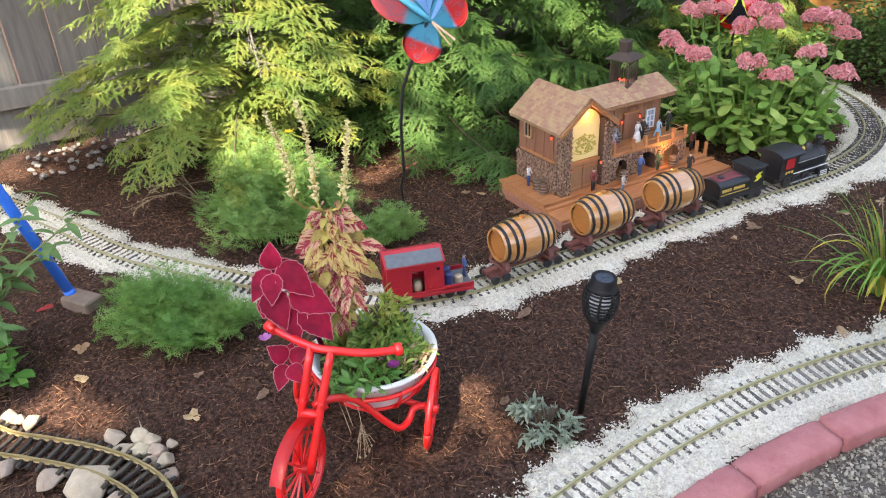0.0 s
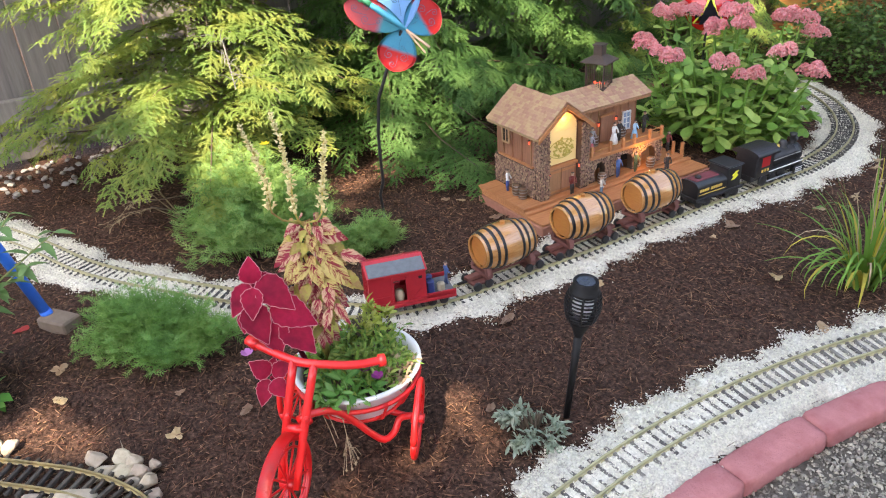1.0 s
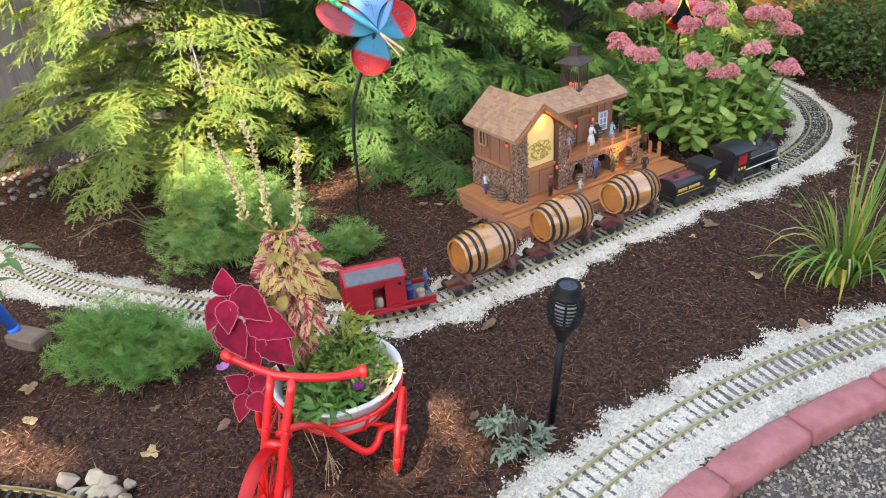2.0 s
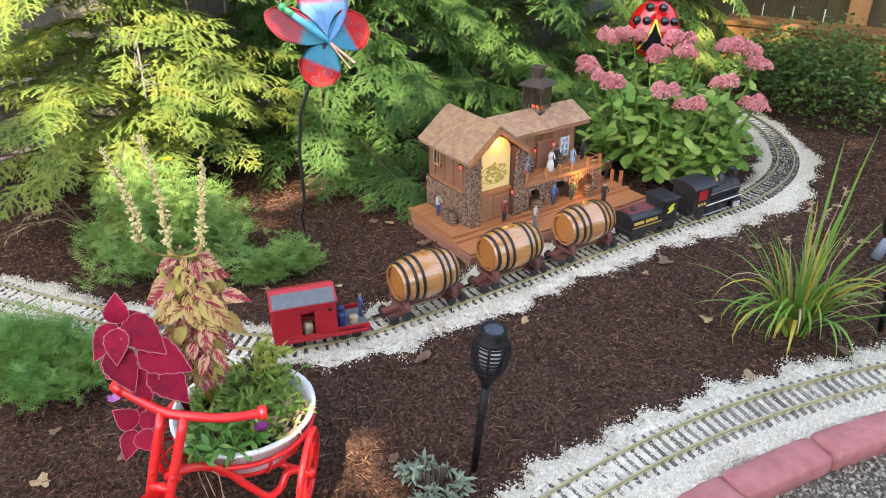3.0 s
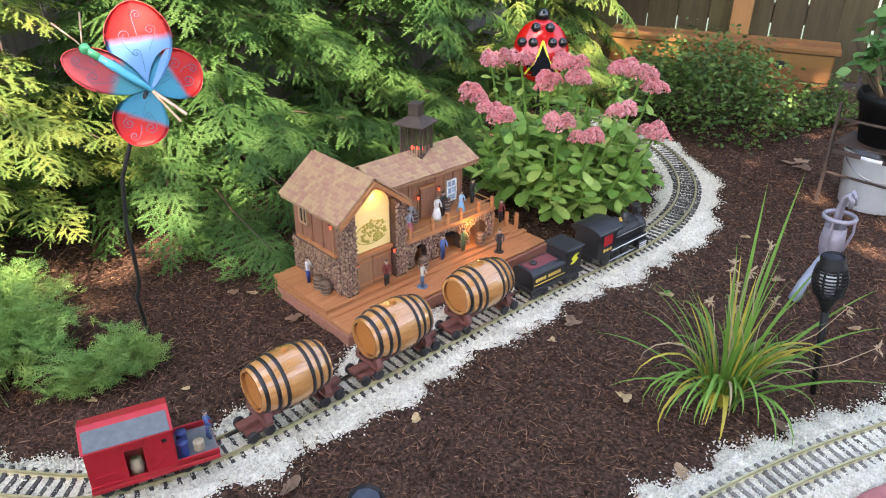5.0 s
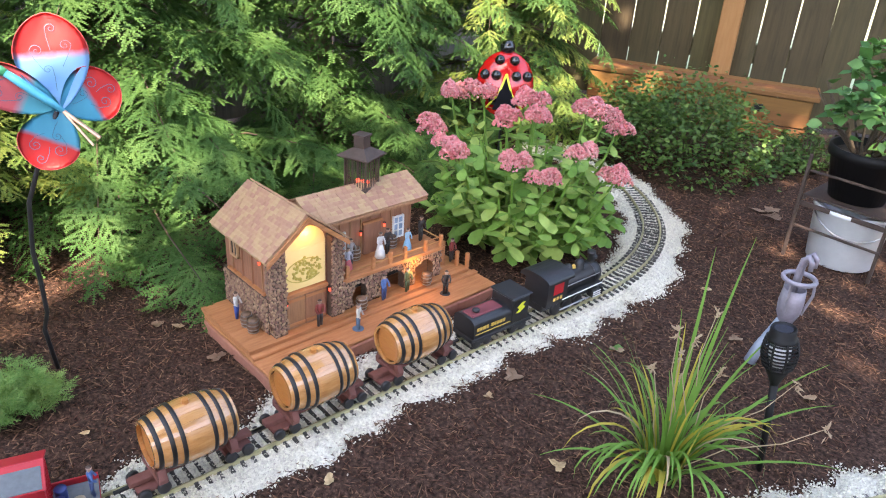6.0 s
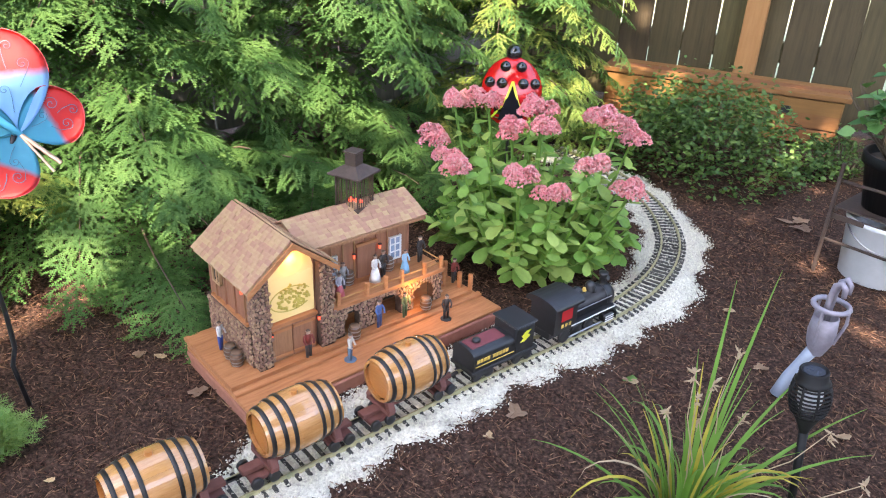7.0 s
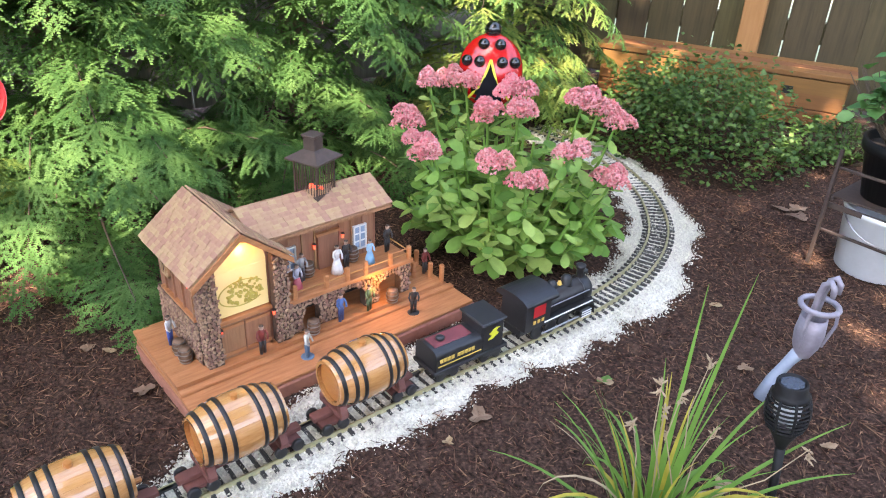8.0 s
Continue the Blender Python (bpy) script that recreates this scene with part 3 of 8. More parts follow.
def pebbles(root, spots, place, normal, single=True):
    """Wall pebbles on the plane that place makes of (u, v): as parts, or joined where they are past counting."""
    if not single:
        n = len(spots)
        u = np.array([place(a, b_) for a, b_, _ in spots])
        s = np.array([q[2] for q in spots])
        t = turned(np.tile(np.array(normal, float), (n, 1)), rng.uniform(0, 6.28, n))
        part("stone_facing", scatter("stone_facing", STONE_V, STONE_F, u, t, np.stack([s * 0.58, s * 0.48, s * 0.34], 1), PEBBLE), None, root, "small brown field stones", kind="stuff")
        return
    for u, v, s in spots:
        ob = new("stone", random.choice(PEBBLES))
        ob.parent = root
        ob.matrix_basis = Matrix.Translation(place(u, v)) @ Matrix(turned(np.array([normal], float), np.array([random.uniform(0, 6.28)]))[0].tolist()).to_4x4() @ Matrix.Diagonal((s * 0.58, s * 0.48, s * 0.34, 1))


def pebble_mesh(seed):
    r = random.Random(seed)
    v = [(x * r.uniform(0.8, 1.15), y * r.uniform(0.8, 1.15), z * r.uniform(0.8, 1.1)) for x, y, z in STONE_V]
    me = arrays("stone", v, STONE_F, PEBBLE_OBJ)
    return me


PEBBLE_OBJ = surface("wall_stone", [(0.15, (0.15, 0.08, 0.052)), (0.85, (0.38, 0.235, 0.165))], 70, 0.75, 0.4, vary="object", amount=0.32)
PEBBLES = [pebble_mesh(i) for i in range(6)]
GLASS_WARM, gnt, gb = nodes_of("backlit_sign")
gb.inputs["Base Color"].default_value = (0.66, 0.5, 0.22, 1)
gcol = ramp(gnt, noise_of(gnt, 14, 3, 0.5), [(0.3, (1.0, 0.72, 0.25)), (0.7, (1.0, 0.9, 0.6))])
gnt.links.new(gcol, gb.inputs["Emission Color"])
gb.inputs["Emission Strength"].default_value = 0.03
LAMP_RED, rnt, rb = nodes_of("red_lamp")
rb.inputs["Base Color"].default_value = (0.8, 0.08, 0.04, 1)
rb.inputs["Emission Color"].default_value = (1, 0.1, 0.05, 1)
rb.inputs["Emission Strength"].default_value = 0.35
WINDOW_BLUE = surface("pale_pane", [(0.2, (0.2, 0.27, 0.36)), (0.8, (0.32, 0.4, 0.5))], 80, 0.15, 0.0)
DARK = surface("dark_inside", [(0.2, (0.008, 0.006, 0.005)), (0.8, (0.02, 0.015, 0.012))], 60, 0.9, 0.0)


def shingled(root, edge0, edge1, up, rows, cols, thick=0.0035):
    """Overlapping shingles on a slope: edge0 to edge1 is the eave, up runs from eave to ridge."""
    e0, e1, up = Vector(edge0), Vector(edge1), Vector(up)
    along = e1 - e0
    n = along.cross(up).normalized()
    if n.z < 0:
        n = -n
    slope, ax = up.length, along.normalized()
    upn = up.normalized()
    turn = Matrix((ax, upn, n)).transposed().to_4x4()
    w, h = along.length / cols, slope / rows
    data = [arrays("shingle", [(x, y, z) for z in (0, thick) for x, y in ((-ww / 2, -h * 0.5), (ww / 2, -h * 0.5), (ww / 2, h * 0.75), (-ww / 2, h * 0.75))], [(3, 2, 1, 0), (4, 5, 6, 7), (0, 1, 5, 4), (1, 2, 6, 5), (2, 3, 7, 6), (3, 0, 4, 7)], SHINGLE) for ww in (w * 0.8, w * 0.95, w * 1.12)]
    for r in range(rows):
        x = -w * random.uniform(0.0, 0.6)
        while x < along.length:
            me = random.choice(data)
            ww = me.vertices[1].co.x * 2
            c = min(max(x + ww / 2, ww / 2), along.length - ww / 2)
            ob = new("shingle", me)
            ob.parent = root
            p = e0 + ax * c + upn * (h * (r + 0.5) + random.uniform(-0.06, 0.06) * h) + n * (0.001 + random.uniform(0, 0.001))
            ob.matrix_basis = Matrix.Translation(p) @ turn @ Matrix.Rotation(radians(3.5), 4, "X") @ Matrix.Rotation(radians(random.uniform(-1.5, 1.5)), 4, "Z")
            x += ww * 1.02


def window(root, x, y, z, w, h, name="window", frame_mat=None):
    """A small window in a wall that faces +x: pane, frame and bars."""
    win = part(name, boxed(x, y, z, 0.003, w, h), WINDOW_BLUE, root, "pale little pane")
    fm = frame_mat or WHITE_PAINT
    bm = bmesh.new()
    for s in (-1, 1):
        box(bm, x + 0.002, y + s * w / 2, z, 0.006, 0.003, h + 0.004)
        box(bm, x + 0.002, y, z + s * h / 2, 0.006, w, 0.003)
    box(bm, x + 0.002, y, z, 0.005, 0.002, h)
    for k in (-1, 1):
        box(bm, x + 0.002, y, z + k * h / 6, 0.005, w, 0.002)
    part("frame", bm, fm, win, "white window frame")


def lamp(root, x, y, z):
    l = part("wall_lamp", boxed(x, y, z, 0.0045, 0.0045, 0.010, 0.001), LAMP_RED, root, "tiny glowing red lamp")
    part("bracket", boxed(x, y, z + 0.0065, 0.006, 0.006, 0.003), BLACK, l)


def deck_boards(root, x0, x1, y0, y1, z, n, along_y=True):
    for k in range(n):
        w = (x1 - x0) / n
        part("deck_board", boxed(x0 + (k + 0.5) * w, (y0 + y1) / 2, z - 0.004, w - 0.0004, y1 - y0, 0.008, 0.0004), CEDAR, root)


def winery():
    h = thing("model_winery", "wooden model winery with stone walls and shingled roofs", "model house")
    # base and decks
    y0, y1 = 2.272, 2.925
    part("brick_base", boxed(-0.369, (y0 + y1) / 2 - 0.1205, 0.012, 0.304, 0.42, 0.034, 0.002), RED_BASE, h, "painted red base")
    part("brick_base", boxed(-0.369, y1 - 0.113, 0.012, 0.304, 0.236, 0.033, 0.002), RED_BASE, h, "painted red base")
    part("lower_deck", boxed(-0.372, (y0 + y1) / 2, 0.033, 0.300, y1 - y0, 0.0075, 0.0015), CEDAR, h, "oiled cedar lower deck")
    part("step_board", boxed(-0.296, (y0 + y1) / 2, 0.0395, 0.016, y1 - y0 - 0.002, 0.009, 0.0015), CEDAR, h)
    deck_boards(h, -0.526, -0.304, y0 + 0.001, y1 - 0.02, 0.052, 5)
    part("deck_core", boxed(-0.415, (y0 + y1) / 2 - 0.01, 0.0395, 0.220, y1 - y0 - 0.024, 0.0085), CEDAR, h)
    # tall left block
    xb, xf, yl, yr, zt = -0.525, -0.335, 2.345, 2.505, 0.248
    part("wall", boxed((xb + xf) / 2, (yl + yr) / 2, 0.15, xf - xb, yr - yl, 0.2), SIDING, h)
    bm = bmesh.new()
    prism(bm, [(yl + 0.002, 0.2502), (yr - 0.002, 0.2502), ((yl + yr) / 2, 0.311)], xf - xb - 0.004, Matrix(((0, 0, 1, (xb + xf) / 2), (1, 0, 0, 0), (0, 1, 0, 0), (0, 0, 0, 1))))
    part("gable", bm, SIDING, h)
    part("stone_core", boxed((xb + xf) / 2 - 0.002, yl - 0.003, 0.095, xf - xb + 0.004, 0.008, 0.09), MORTAR, h)
    pebbles(h, stones_on(xb, xf, 0.055, 0.138, 0.0082), lambda u, v: (u, yl - 0.008, v), (0, -1, 0), False)
    part("belt_board", boxed((xb + xf) / 2, yl - 0.003, 0.144, xf - xb - 0.03, 0.01, 0.006, 0.001), CEDAR, h)
    for k in range(4):
        part("batten", boxed(xb + 0.035 + k * 0.043, yl - 0.002, 0.195, 0.003, 0.004, 0.1), SIDING, h)
    for y in (yl + 0.012, yr - 0.004):
        part("pillar", boxed(xf + 0.005, y, 0.152, 0.03, 0.03, 0.205), MORTAR, h)
        pebbles(h, stones_on(y - 0.015, y + 0.017, 0.055, 0.25, 0.0082), lambda u, v: (xf + 0.0205, u, v), (1, 0, 0), False)
    pebbles(h, stones_on(xf - 0.01, xf + 0.02, 0.055, 0.245, 0.0082), lambda u, v: (u, yl - 0.004, v), (0, -1, 0), False)
    part("door_frame", boxed(xf + 0.004, 2.425, 0.137, 0.018, 0.115, 0.009, 0.001), CEDAR, h)
    for s in (-1, 1):
        d = part("barn_door", boxed(xf + 0.003, 2.425 + s * 0.027, 0.092, 0.008, 0.052, 0.08, 0.0008), SIDING, h, "plank barn door")
        for z in (0.062, 0.122):
            part("brace", boxed(xf + 0.008, 2.425 + s * 0.027, z, 0.003, 0.05, 0.006), CEDAR, d)
    sign = part("sign", boxed(xf + 0.002, 2.427, 0.192, 0.006, 0.106, 0.096, 0.001), GLASS_WARM, h, "warm backlit round-topped sign")
    bm = bmesh.new()
    for k in range(78):
        a = random.uniform(0, 6.28)
        r = 0.03 * math.sqrt(random.random())
        bmesh.ops.create_icosphere(bm, subdivisions=1, radius=random.uniform(0.0028, 0.0042), matrix=Matrix.Translation((xf + 0.0062, 2.432 + r * math.cos(a) * 1.3, 0.19 + r * math.sin(a) * 0.95)))
    part("grape_relief", bm, GRAPE, sign, "olive grape cluster relief")
    bm = bmesh.new()
    tube(bm, [(xf + 0.006, 2.427 + 0.047 * math.cos(t), 0.187 + 0.027 * math.sin(t)) for t in np.linspace(0.5, 5.6, 24)], 0.0012, 5)
    part("vine", bm, GRAPE, sign)
    part("arch_trim", prism(bmesh.new(), [(2.374, 0.24), (2.374, 0.246)] + [(2.427 + 0.053 * math.cos(t), 0.246 + 0.044 * math.sin(t)) for t in np.linspace(math.pi, 0, 9)] + [(2.48, 0.24)], 0.004, Matrix(((0, 0, 1, xf + 0.003), (1, 0, 0, 0), (0, 1, 0, 0), (0, 0, 0, 1)))), GLASS_WARM, sign, "arched top of the sign")
    window_left(h, -0.475, yl - 0.003, 0.21)
    lamp(h, -0.365, yl - 0.006, 0.215)
    lamp(h, xf + 0.016, 2.374, 0.12)
    lamp(h, xf + 0.016, 2.483, 0.125)
    # left roof
    ez, rz, ry = 0.242, 0.321, 2.424
    for s, (ya) in ((1, 2.325), (-1, 2.523)):
        up = (0, ry - ya, rz - ez)
        n = Vector((-s, 0, 0)).cross(Vector(up)).normalized()
        slab = bmesh.new()
        a = [Vector((-0.545, ya, ez)), Vector((-0.308, ya, ez)), Vector((-0.308, ry, rz)), Vector((-0.545, ry, rz))]
        vs = [slab.verts.new(p) for p in a] + [slab.verts.new(p - Vector((0, 0, 0.007))) for p in a]
        for f in ((0, 1, 2, 3), (7, 6, 5, 4), (0, 4, 5, 1), (1, 5, 6, 2), (2, 6, 7, 3), (3, 7, 4, 0)):
            slab.faces.new([vs[k] for k in f])
        part("roof", slab, SHINGLE, h)
        shingled(h, (-0.546, ya - s * 0.002, ez), (-0.306, ya - s * 0.002, ez), up, 12, 16)
        rake = bmesh.new()
        vs = [Vector((-0.305, ya - s * 0.002, ez)), Vector((-0.305, ry, rz)), Vector((-0.305, ry, rz - 0.012)), Vector((-0.305, ya - s * 0.002, ez - 0.012))]
        prv = [rake.verts.new(v) for v in vs] + [rake.verts.new(v + Vector((0.004, 0, 0))) for v in vs]
        for f in ((0, 1, 2, 3), (7, 6, 5, 4), (0, 4, 5, 1), (1, 5, 6, 2), (2, 6, 7, 3), (3, 7, 4, 0)):
            rake.faces.new([prv[k] for k in f])
        part("rake_board", rake, CEDAR, h)
    # right block with balcony
    wx, ya, yb = -0.398, 2.505, 2.775
    part("wall", boxed((wx - 0.535) / 2, (ya + yb) / 2, 0.152, -0.535 * -1 + wx, yb - ya, 0.205), SIDING, h)
    for k in range(9):
        part("batten", boxed(wx + 0.001, ya + 0.03 + k * 0.03, 0.2, 0.004, 0.003, 0.12), SIDING, h)
    window(h, wx + 0.003, 2.735, 0.183, 0.03, 0.055)
    window(h, wx + 0.003, 2.562, 0.183, 0.028, 0.052)
    d = part("door", boxed(wx + 0.003, 2.655, 0.173, 0.007, 0.05, 0.085, 0.001), SIDING, h, "brown plank door")
    part("door_trim", boxed(wx + 0.004, 2.655, 0.218, 0.009, 0.058, 0.006), CEDAR, d)
    lamp(h, wx + 0.008, 2.62, 0.195)
    lamp(h, wx + 0.008, 2.69, 0.2)
    roofs = ((-0.351, 0.266, 1), (-0.56, 0.235, -1))
    for ex, ezz, s in roofs:
        r0 = Vector((-0.43, 0, 0.301))
        e = Vector((ex, 0, ezz))
        slab = bmesh.new()
        a = [Vector((ex, 2.47, ezz)), Vector((ex, 2.787, ezz)), Vector((r0.x, 2.787, r0.z)), Vector((r0.x, 2.47, r0.z))]
        vs = [slab.verts.new(p) for p in a] + [slab.verts.new(p - Vector((0, 0, 0.008))) for p in a]
        for f in ((0, 1, 2, 3), (7, 6, 5, 4), (0, 4, 5, 1), (1, 5, 6, 2), (2, 6, 7, 3), (3, 7, 4, 0)):
            slab.faces.new([vs[k] for k in f])
        part("roof", slab, SHINGLE, h)
        shingled(h, (ex + s * 0.002, 2.47, ezz), (ex + s * 0.002, 2.789, ezz), (r0.x - ex, 0, r0.z - ezz), 7 if s > 0 else 10, 22)
    part("fascia", boxed(-0.3505, 2.63, 0.2605, 0.004, 0.317, 0.007, 0.001), SIDING, h)
    # balcony and arcade
    bx = -0.322
    part("balcony_floor", boxed((wx + bx) / 2, 2.665, 0.131, bx - wx + 0.012, 0.32, 0.01, 0.001), CEDAR, h)
    arches = [(2.568, 0.02), (2.665, 0.036), (2.765, 0.03)]
    inside = lambda y, z: any(abs(y - c) < w and z < 0.086 + math.sqrt(max(0, 1 - ((y - c) / w) ** 2)) * 0.026 for c, w in arches)
    cuts = [2.512]
    for c, w in arches:
        cuts += [c - w, c + w]
    cuts.append(2.82)
    for a, b in zip(cuts[::2], cuts[1::2]):
        part("arcade_pier", boxed(bx - 0.012, (a + b) / 2, 0.09, 0.022, b - a, 0.078), MORTAR, h)
    for c, w in arches:
        bm = bmesh.new()
        arc = [(c + w * math.cos(t), 0.086 + 0.026 * math.sin(t)) for t in np.linspace(math.pi, 0, 11)]
        prism(bm, arc + [(c + w, 0.1265), (c - w, 0.1265)], 0.022, Matrix(((0, 0, 1, bx - 0.012), (1, 0, 0, 0), (0, 1, 0, 0), (0, 0, 0, 1))))
        part("arch", bm, MORTAR, h)
    pebbles(h, stones_on(2.512, 2.82, 0.055, 0.126, 0.0088, inside), lambda u, v: (bx + 0.001, u, v), (1, 0, 0))
    # near-black sheet on the wall that paints in the shade under the arcade
    part("dark_backing", boxed(wx + 0.002, 2.665, 0.09, 0.004, 0.3, 0.076), DARK, h, "dark sheet standing for the shade behind the arches")
    rail = part("balcony_rail", boxed(bx + 0.001, 2.665, 0.1505, 0.0022, 0.3, 0.0022), PINE, h)
    for y in (2.532, 2.605, 2.655, 2.70, 2.765, 2.815):
        part("rail_post", boxed(bx + 0.001, y, 0.15, 0.009, 0.009, 0.034, 0.0015), CEDAR, h)
    part("balcony_rail", boxed(bx + 0.001, 2.79, 0.162, 0.0022, 0.05, 0.0022), PINE, h)
    part("balcony_rail", boxed(bx - 0.04, 2.815, 0.155, 0.08, 0.0022, 0.0022), PINE, h)
    for x, y in ((-0.36, 2.86), (-0.335, 2.89), (-0.312, 2.905), (-0.4, 2.9)):
        part("fence_post", boxed(x, y, 0.072, 0.01, 0.01, 0.044, 0.002), CEDAR, h)
    return h


def window_left(h, x, y, z):
    w = part("window", boxed(x, y, z, 0.03, 0.003, 0.042), DARK, h, "small dark window")
    bm = bmesh.new()
    for s in (-1, 1):
        box(bm, x + s * 0.015, y - 0.002, z, 0.004, 0.006, 0.05)
        box(bm, x, y - 0.002, z + s * 0.023, 0.034, 0.006, 0.004)
    box(bm, x, y - 0.002, z, 0.003, 0.004, 0.042)
    part("frame", bm, PALE_WOOD, w, "pale wooden window frame")


PALE_WOOD = surface("pale_wood", [(0.2, (0.4, 0.23, 0.12)), (0.8, (0.55, 0.36, 0.2))], 60, 0.7, 0.2)
GRAPE = surface("olive_relief", [(0.2, (0.3, 0.25, 0.04)), (0.8, (0.5, 0.41, 0.1))], 60, 0.5, 0.2)
winery()
for name, at, watt in (("gable_lamp", (-0.319, 2.43, 0.276), 0.022), ("arcade_lamp", (-0.296, 2.722, 0.114), 0.03)):
    gl_ = new(name, bpy.data.lights.new(name, "POINT"))
    gl_.data.energy, gl_.data.color, gl_.data.shadow_soft_size = watt, (1.0, 0.5, 0.14), 0.006
    gl_.location = at
    tagged(gl_, "tiny warm bulb on the model winery", "lamp")
RUST = surface("brown_metal", [(0.2, (0.05, 0.035, 0.03)), (0.8, (0.11, 0.075, 0.06))], 80, 0.6, 0.2, metal=0.4)


def roof_lantern():
    r = thing("cage_lantern", "brown metal cage lantern standing on the roof ridge", "lantern", (-0.432, 2.66, 0.290), 20)
    r.matrix_basis = pose(-0.436, 2.655, 0.290, 0, 0, 20) @ Matrix.Scale(1.13, 4)
    part("base", boxed(0, 0, 0.002, 0.056, 0.056, 0.01, 0.001), RUST, r)
    for sx, sy in ((-1, -1), (-1, 1), (1, -1), (1, 1)):
        part("corner_post", boxed(sx * 0.025, sy * 0.025, 0.036, 0.003, 0.003, 0.07), RUST, r)
    for k in range(7):
        o = -0.019 + k * 0.0063
        for a, b in ((o, -0.025), (o, 0.025), (-0.025, o), (0.025, o)):
            part("bar", boxed(a, b, 0.036, 0.0012, 0.0012, 0.07), RUST, r)
    bm = bmesh.new()
    lathe(bm, [(0.052, 0), (0.052, 0.003), (0.018, 0.018)], 4, pose(0, 0, 0.071, 0, 0, 45))
    part("roof", bm, RUST, r)
    part("chimney", boxed(0, 0, 0.1, 0.025, 0.025, 0.026, 0.001), RUST, r)
    part("chimney_cap", boxed(0, 0, 0.1145, 0.03, 0.03, 0.004, 0.001), RUST, r)
    bm = bmesh.new()
    for k in range(5):
        bmesh.ops.create_icosphere(bm, subdivisions=1, radius=0.005, matrix=Matrix.Translation((-0.012 + k * 0.006, 0.004 * (-1) ** k, 0.012)))
    part("ember_lamp", bm, LAMP_RED, r, "red glowing lamp inside the cage")


roof_lantern()


# ---- train ----
TQ, TD, TLEN = spline(TRACK_A, 1200)


def on_track(y):
    """The point and heading of the main track where it passes y, beside the winery."""
    k = int(np.argmin(np.abs(TQ[:, 1] - y) + 10 * (TQ[:, 0] < -0.62)))
    return TQ[k], math.degrees(math.atan2(TD[k, 1], TD[k, 0])) - 90


def wheelset(root, y, r=0.011):
    for s in (-1, 1):
        bm = lathe(bmesh.new(), [(0.004, -0.004), (r, -0.004), (r, 0.002), (r * 0.75, 0.003), (0.003, 0.0035)], 16, Matrix.Translation((s * 0.027, y, r)) @ Matrix.Rotation(radians(90), 4, "Y"))
        part("wheel", bm, BLACK, root, "small black wheel", True)
    part("axle", tube(bmesh.new(), [(-0.027, y, r), (0.027, y, r)], 0.002, 6), BLACK, root)


RAIL_TOP = 0.0247


def barrel_car(y):
    (x, yy), a = on_track(y)
    car = thing("barrel_car", "brown flat wagon on the track that carries an oak barrel", "wagon", (x, yy, RAIL_TOP), a, "wagons of the little train")
    for t in (-0.075, 0.075):
        for o in (-0.016, 0.016):
            wheelset(car, t + o)
        part("truck", boxed(0, t, 0.015, 0.046, 0.05, 0.008, 0.001), TRUSS, car)
    part("beam", boxed(0, 0, 0.026, 0.018, 0.215, 0.009, 0.001), TRUSS, car)
    for t in (-0.062, 0.062):
        part("cross_bearer", boxed(0, t, 0.032, 0.074, 0.016, 0.01, 0.0015), TRUSS, car)
        for s in (-1, 1):
            part("chock", boxed(s * 0.03, t, 0.043, 0.012, 0.014, 0.02, 0.001, Matrix.Rotation(radians(s * -25), 4, "Y")), TRUSS, car)
    for s in (-1, 1):
        part("coupler", boxed(0, s * 0.118, 0.02, 0.006, 0.026, 0.004), BLACK, car)
    cask = thing("barrel", "varnished oak barrel with six black hoops on its wagon", "barrel", (x, yy, RAIL_TOP + 0.034), a, "oak barrels")
    L, R0, R1 = 0.144, 0.041, 0.054
    rad = lambda t: R1 - (R1 - R0) * (abs(t) / (L / 2)) ** 2.2
    axis = Matrix.Translation((0, 0, R1)) @ Matrix.Rotation(radians(-90), 4, "X")
    n = 22
    for k in range(n):
        bm = bmesh.new()
        a0, a1 = 2 * math.pi * k / n, 2 * math.pi * (k + 1) / n - 0.003
        prev = None
        for t in np.linspace(-L / 2, L / 2, 11):
            r, ri = rad(t), rad(t) - 0.005
            row = [bm.verts.new(axis @ Vector((q * math.cos(b), q * math.sin(b), t))) for q, b in ((r, a0), (r, (a0 + a1) / 2), (r, a1), (ri, a1), (ri, a0))]
            if prev:
                for j in range(5):
                    bm.faces.new((prev[j], prev[(j + 1) % 5], row[(j + 1) % 5], row[j]))
            else:
                bm.faces.new(list(reversed(row)))
            prev = row
        bm.faces.new(prev)
        part("stave", bm, OAK, cask)
    for s in (-1, 1):
        bm = lathe(bmesh.new(), [(0.0, 0), (R0 - 0.004, 0)], 28, axis @ Matrix.Translation((0, 0, s * (L / 2 - 0.008))), False)
        part("head", bm, OAK_HEAD, cask, "orange-brown barrel head")
    for t in (-0.063, -0.043, -0.026, 0.026, 0.043, 0.063):
        bm = lathe(bmesh.new(), [(rad(t - 0.0035) - 0.001, t - 0.0035), (rad(t - 0.0035) + 0.0013, t - 0.0035), (rad(t + 0.0035) + 0.0013, t + 0.0035), (rad(t + 0.0035) - 0.001, t + 0.0035)], 28, axis, False)
        part("hoop", bm, BAND, cask, "black iron hoop", True)
    part("bung", lathe(bmesh.new(), [(0.007, 0), (0.006, 0.008)], 10, Matrix.Translation((0, 0, 2 * R1 - 0.002))), OAK_HEAD, cask)
    part("tap", tube(bmesh.new(), [(0, L / 2 - 0.01, 0.03), (0, L / 2 + 0.016, 0.028)], 0.004, 8), OAK_HEAD, cask, "wooden tap in the barrel head")


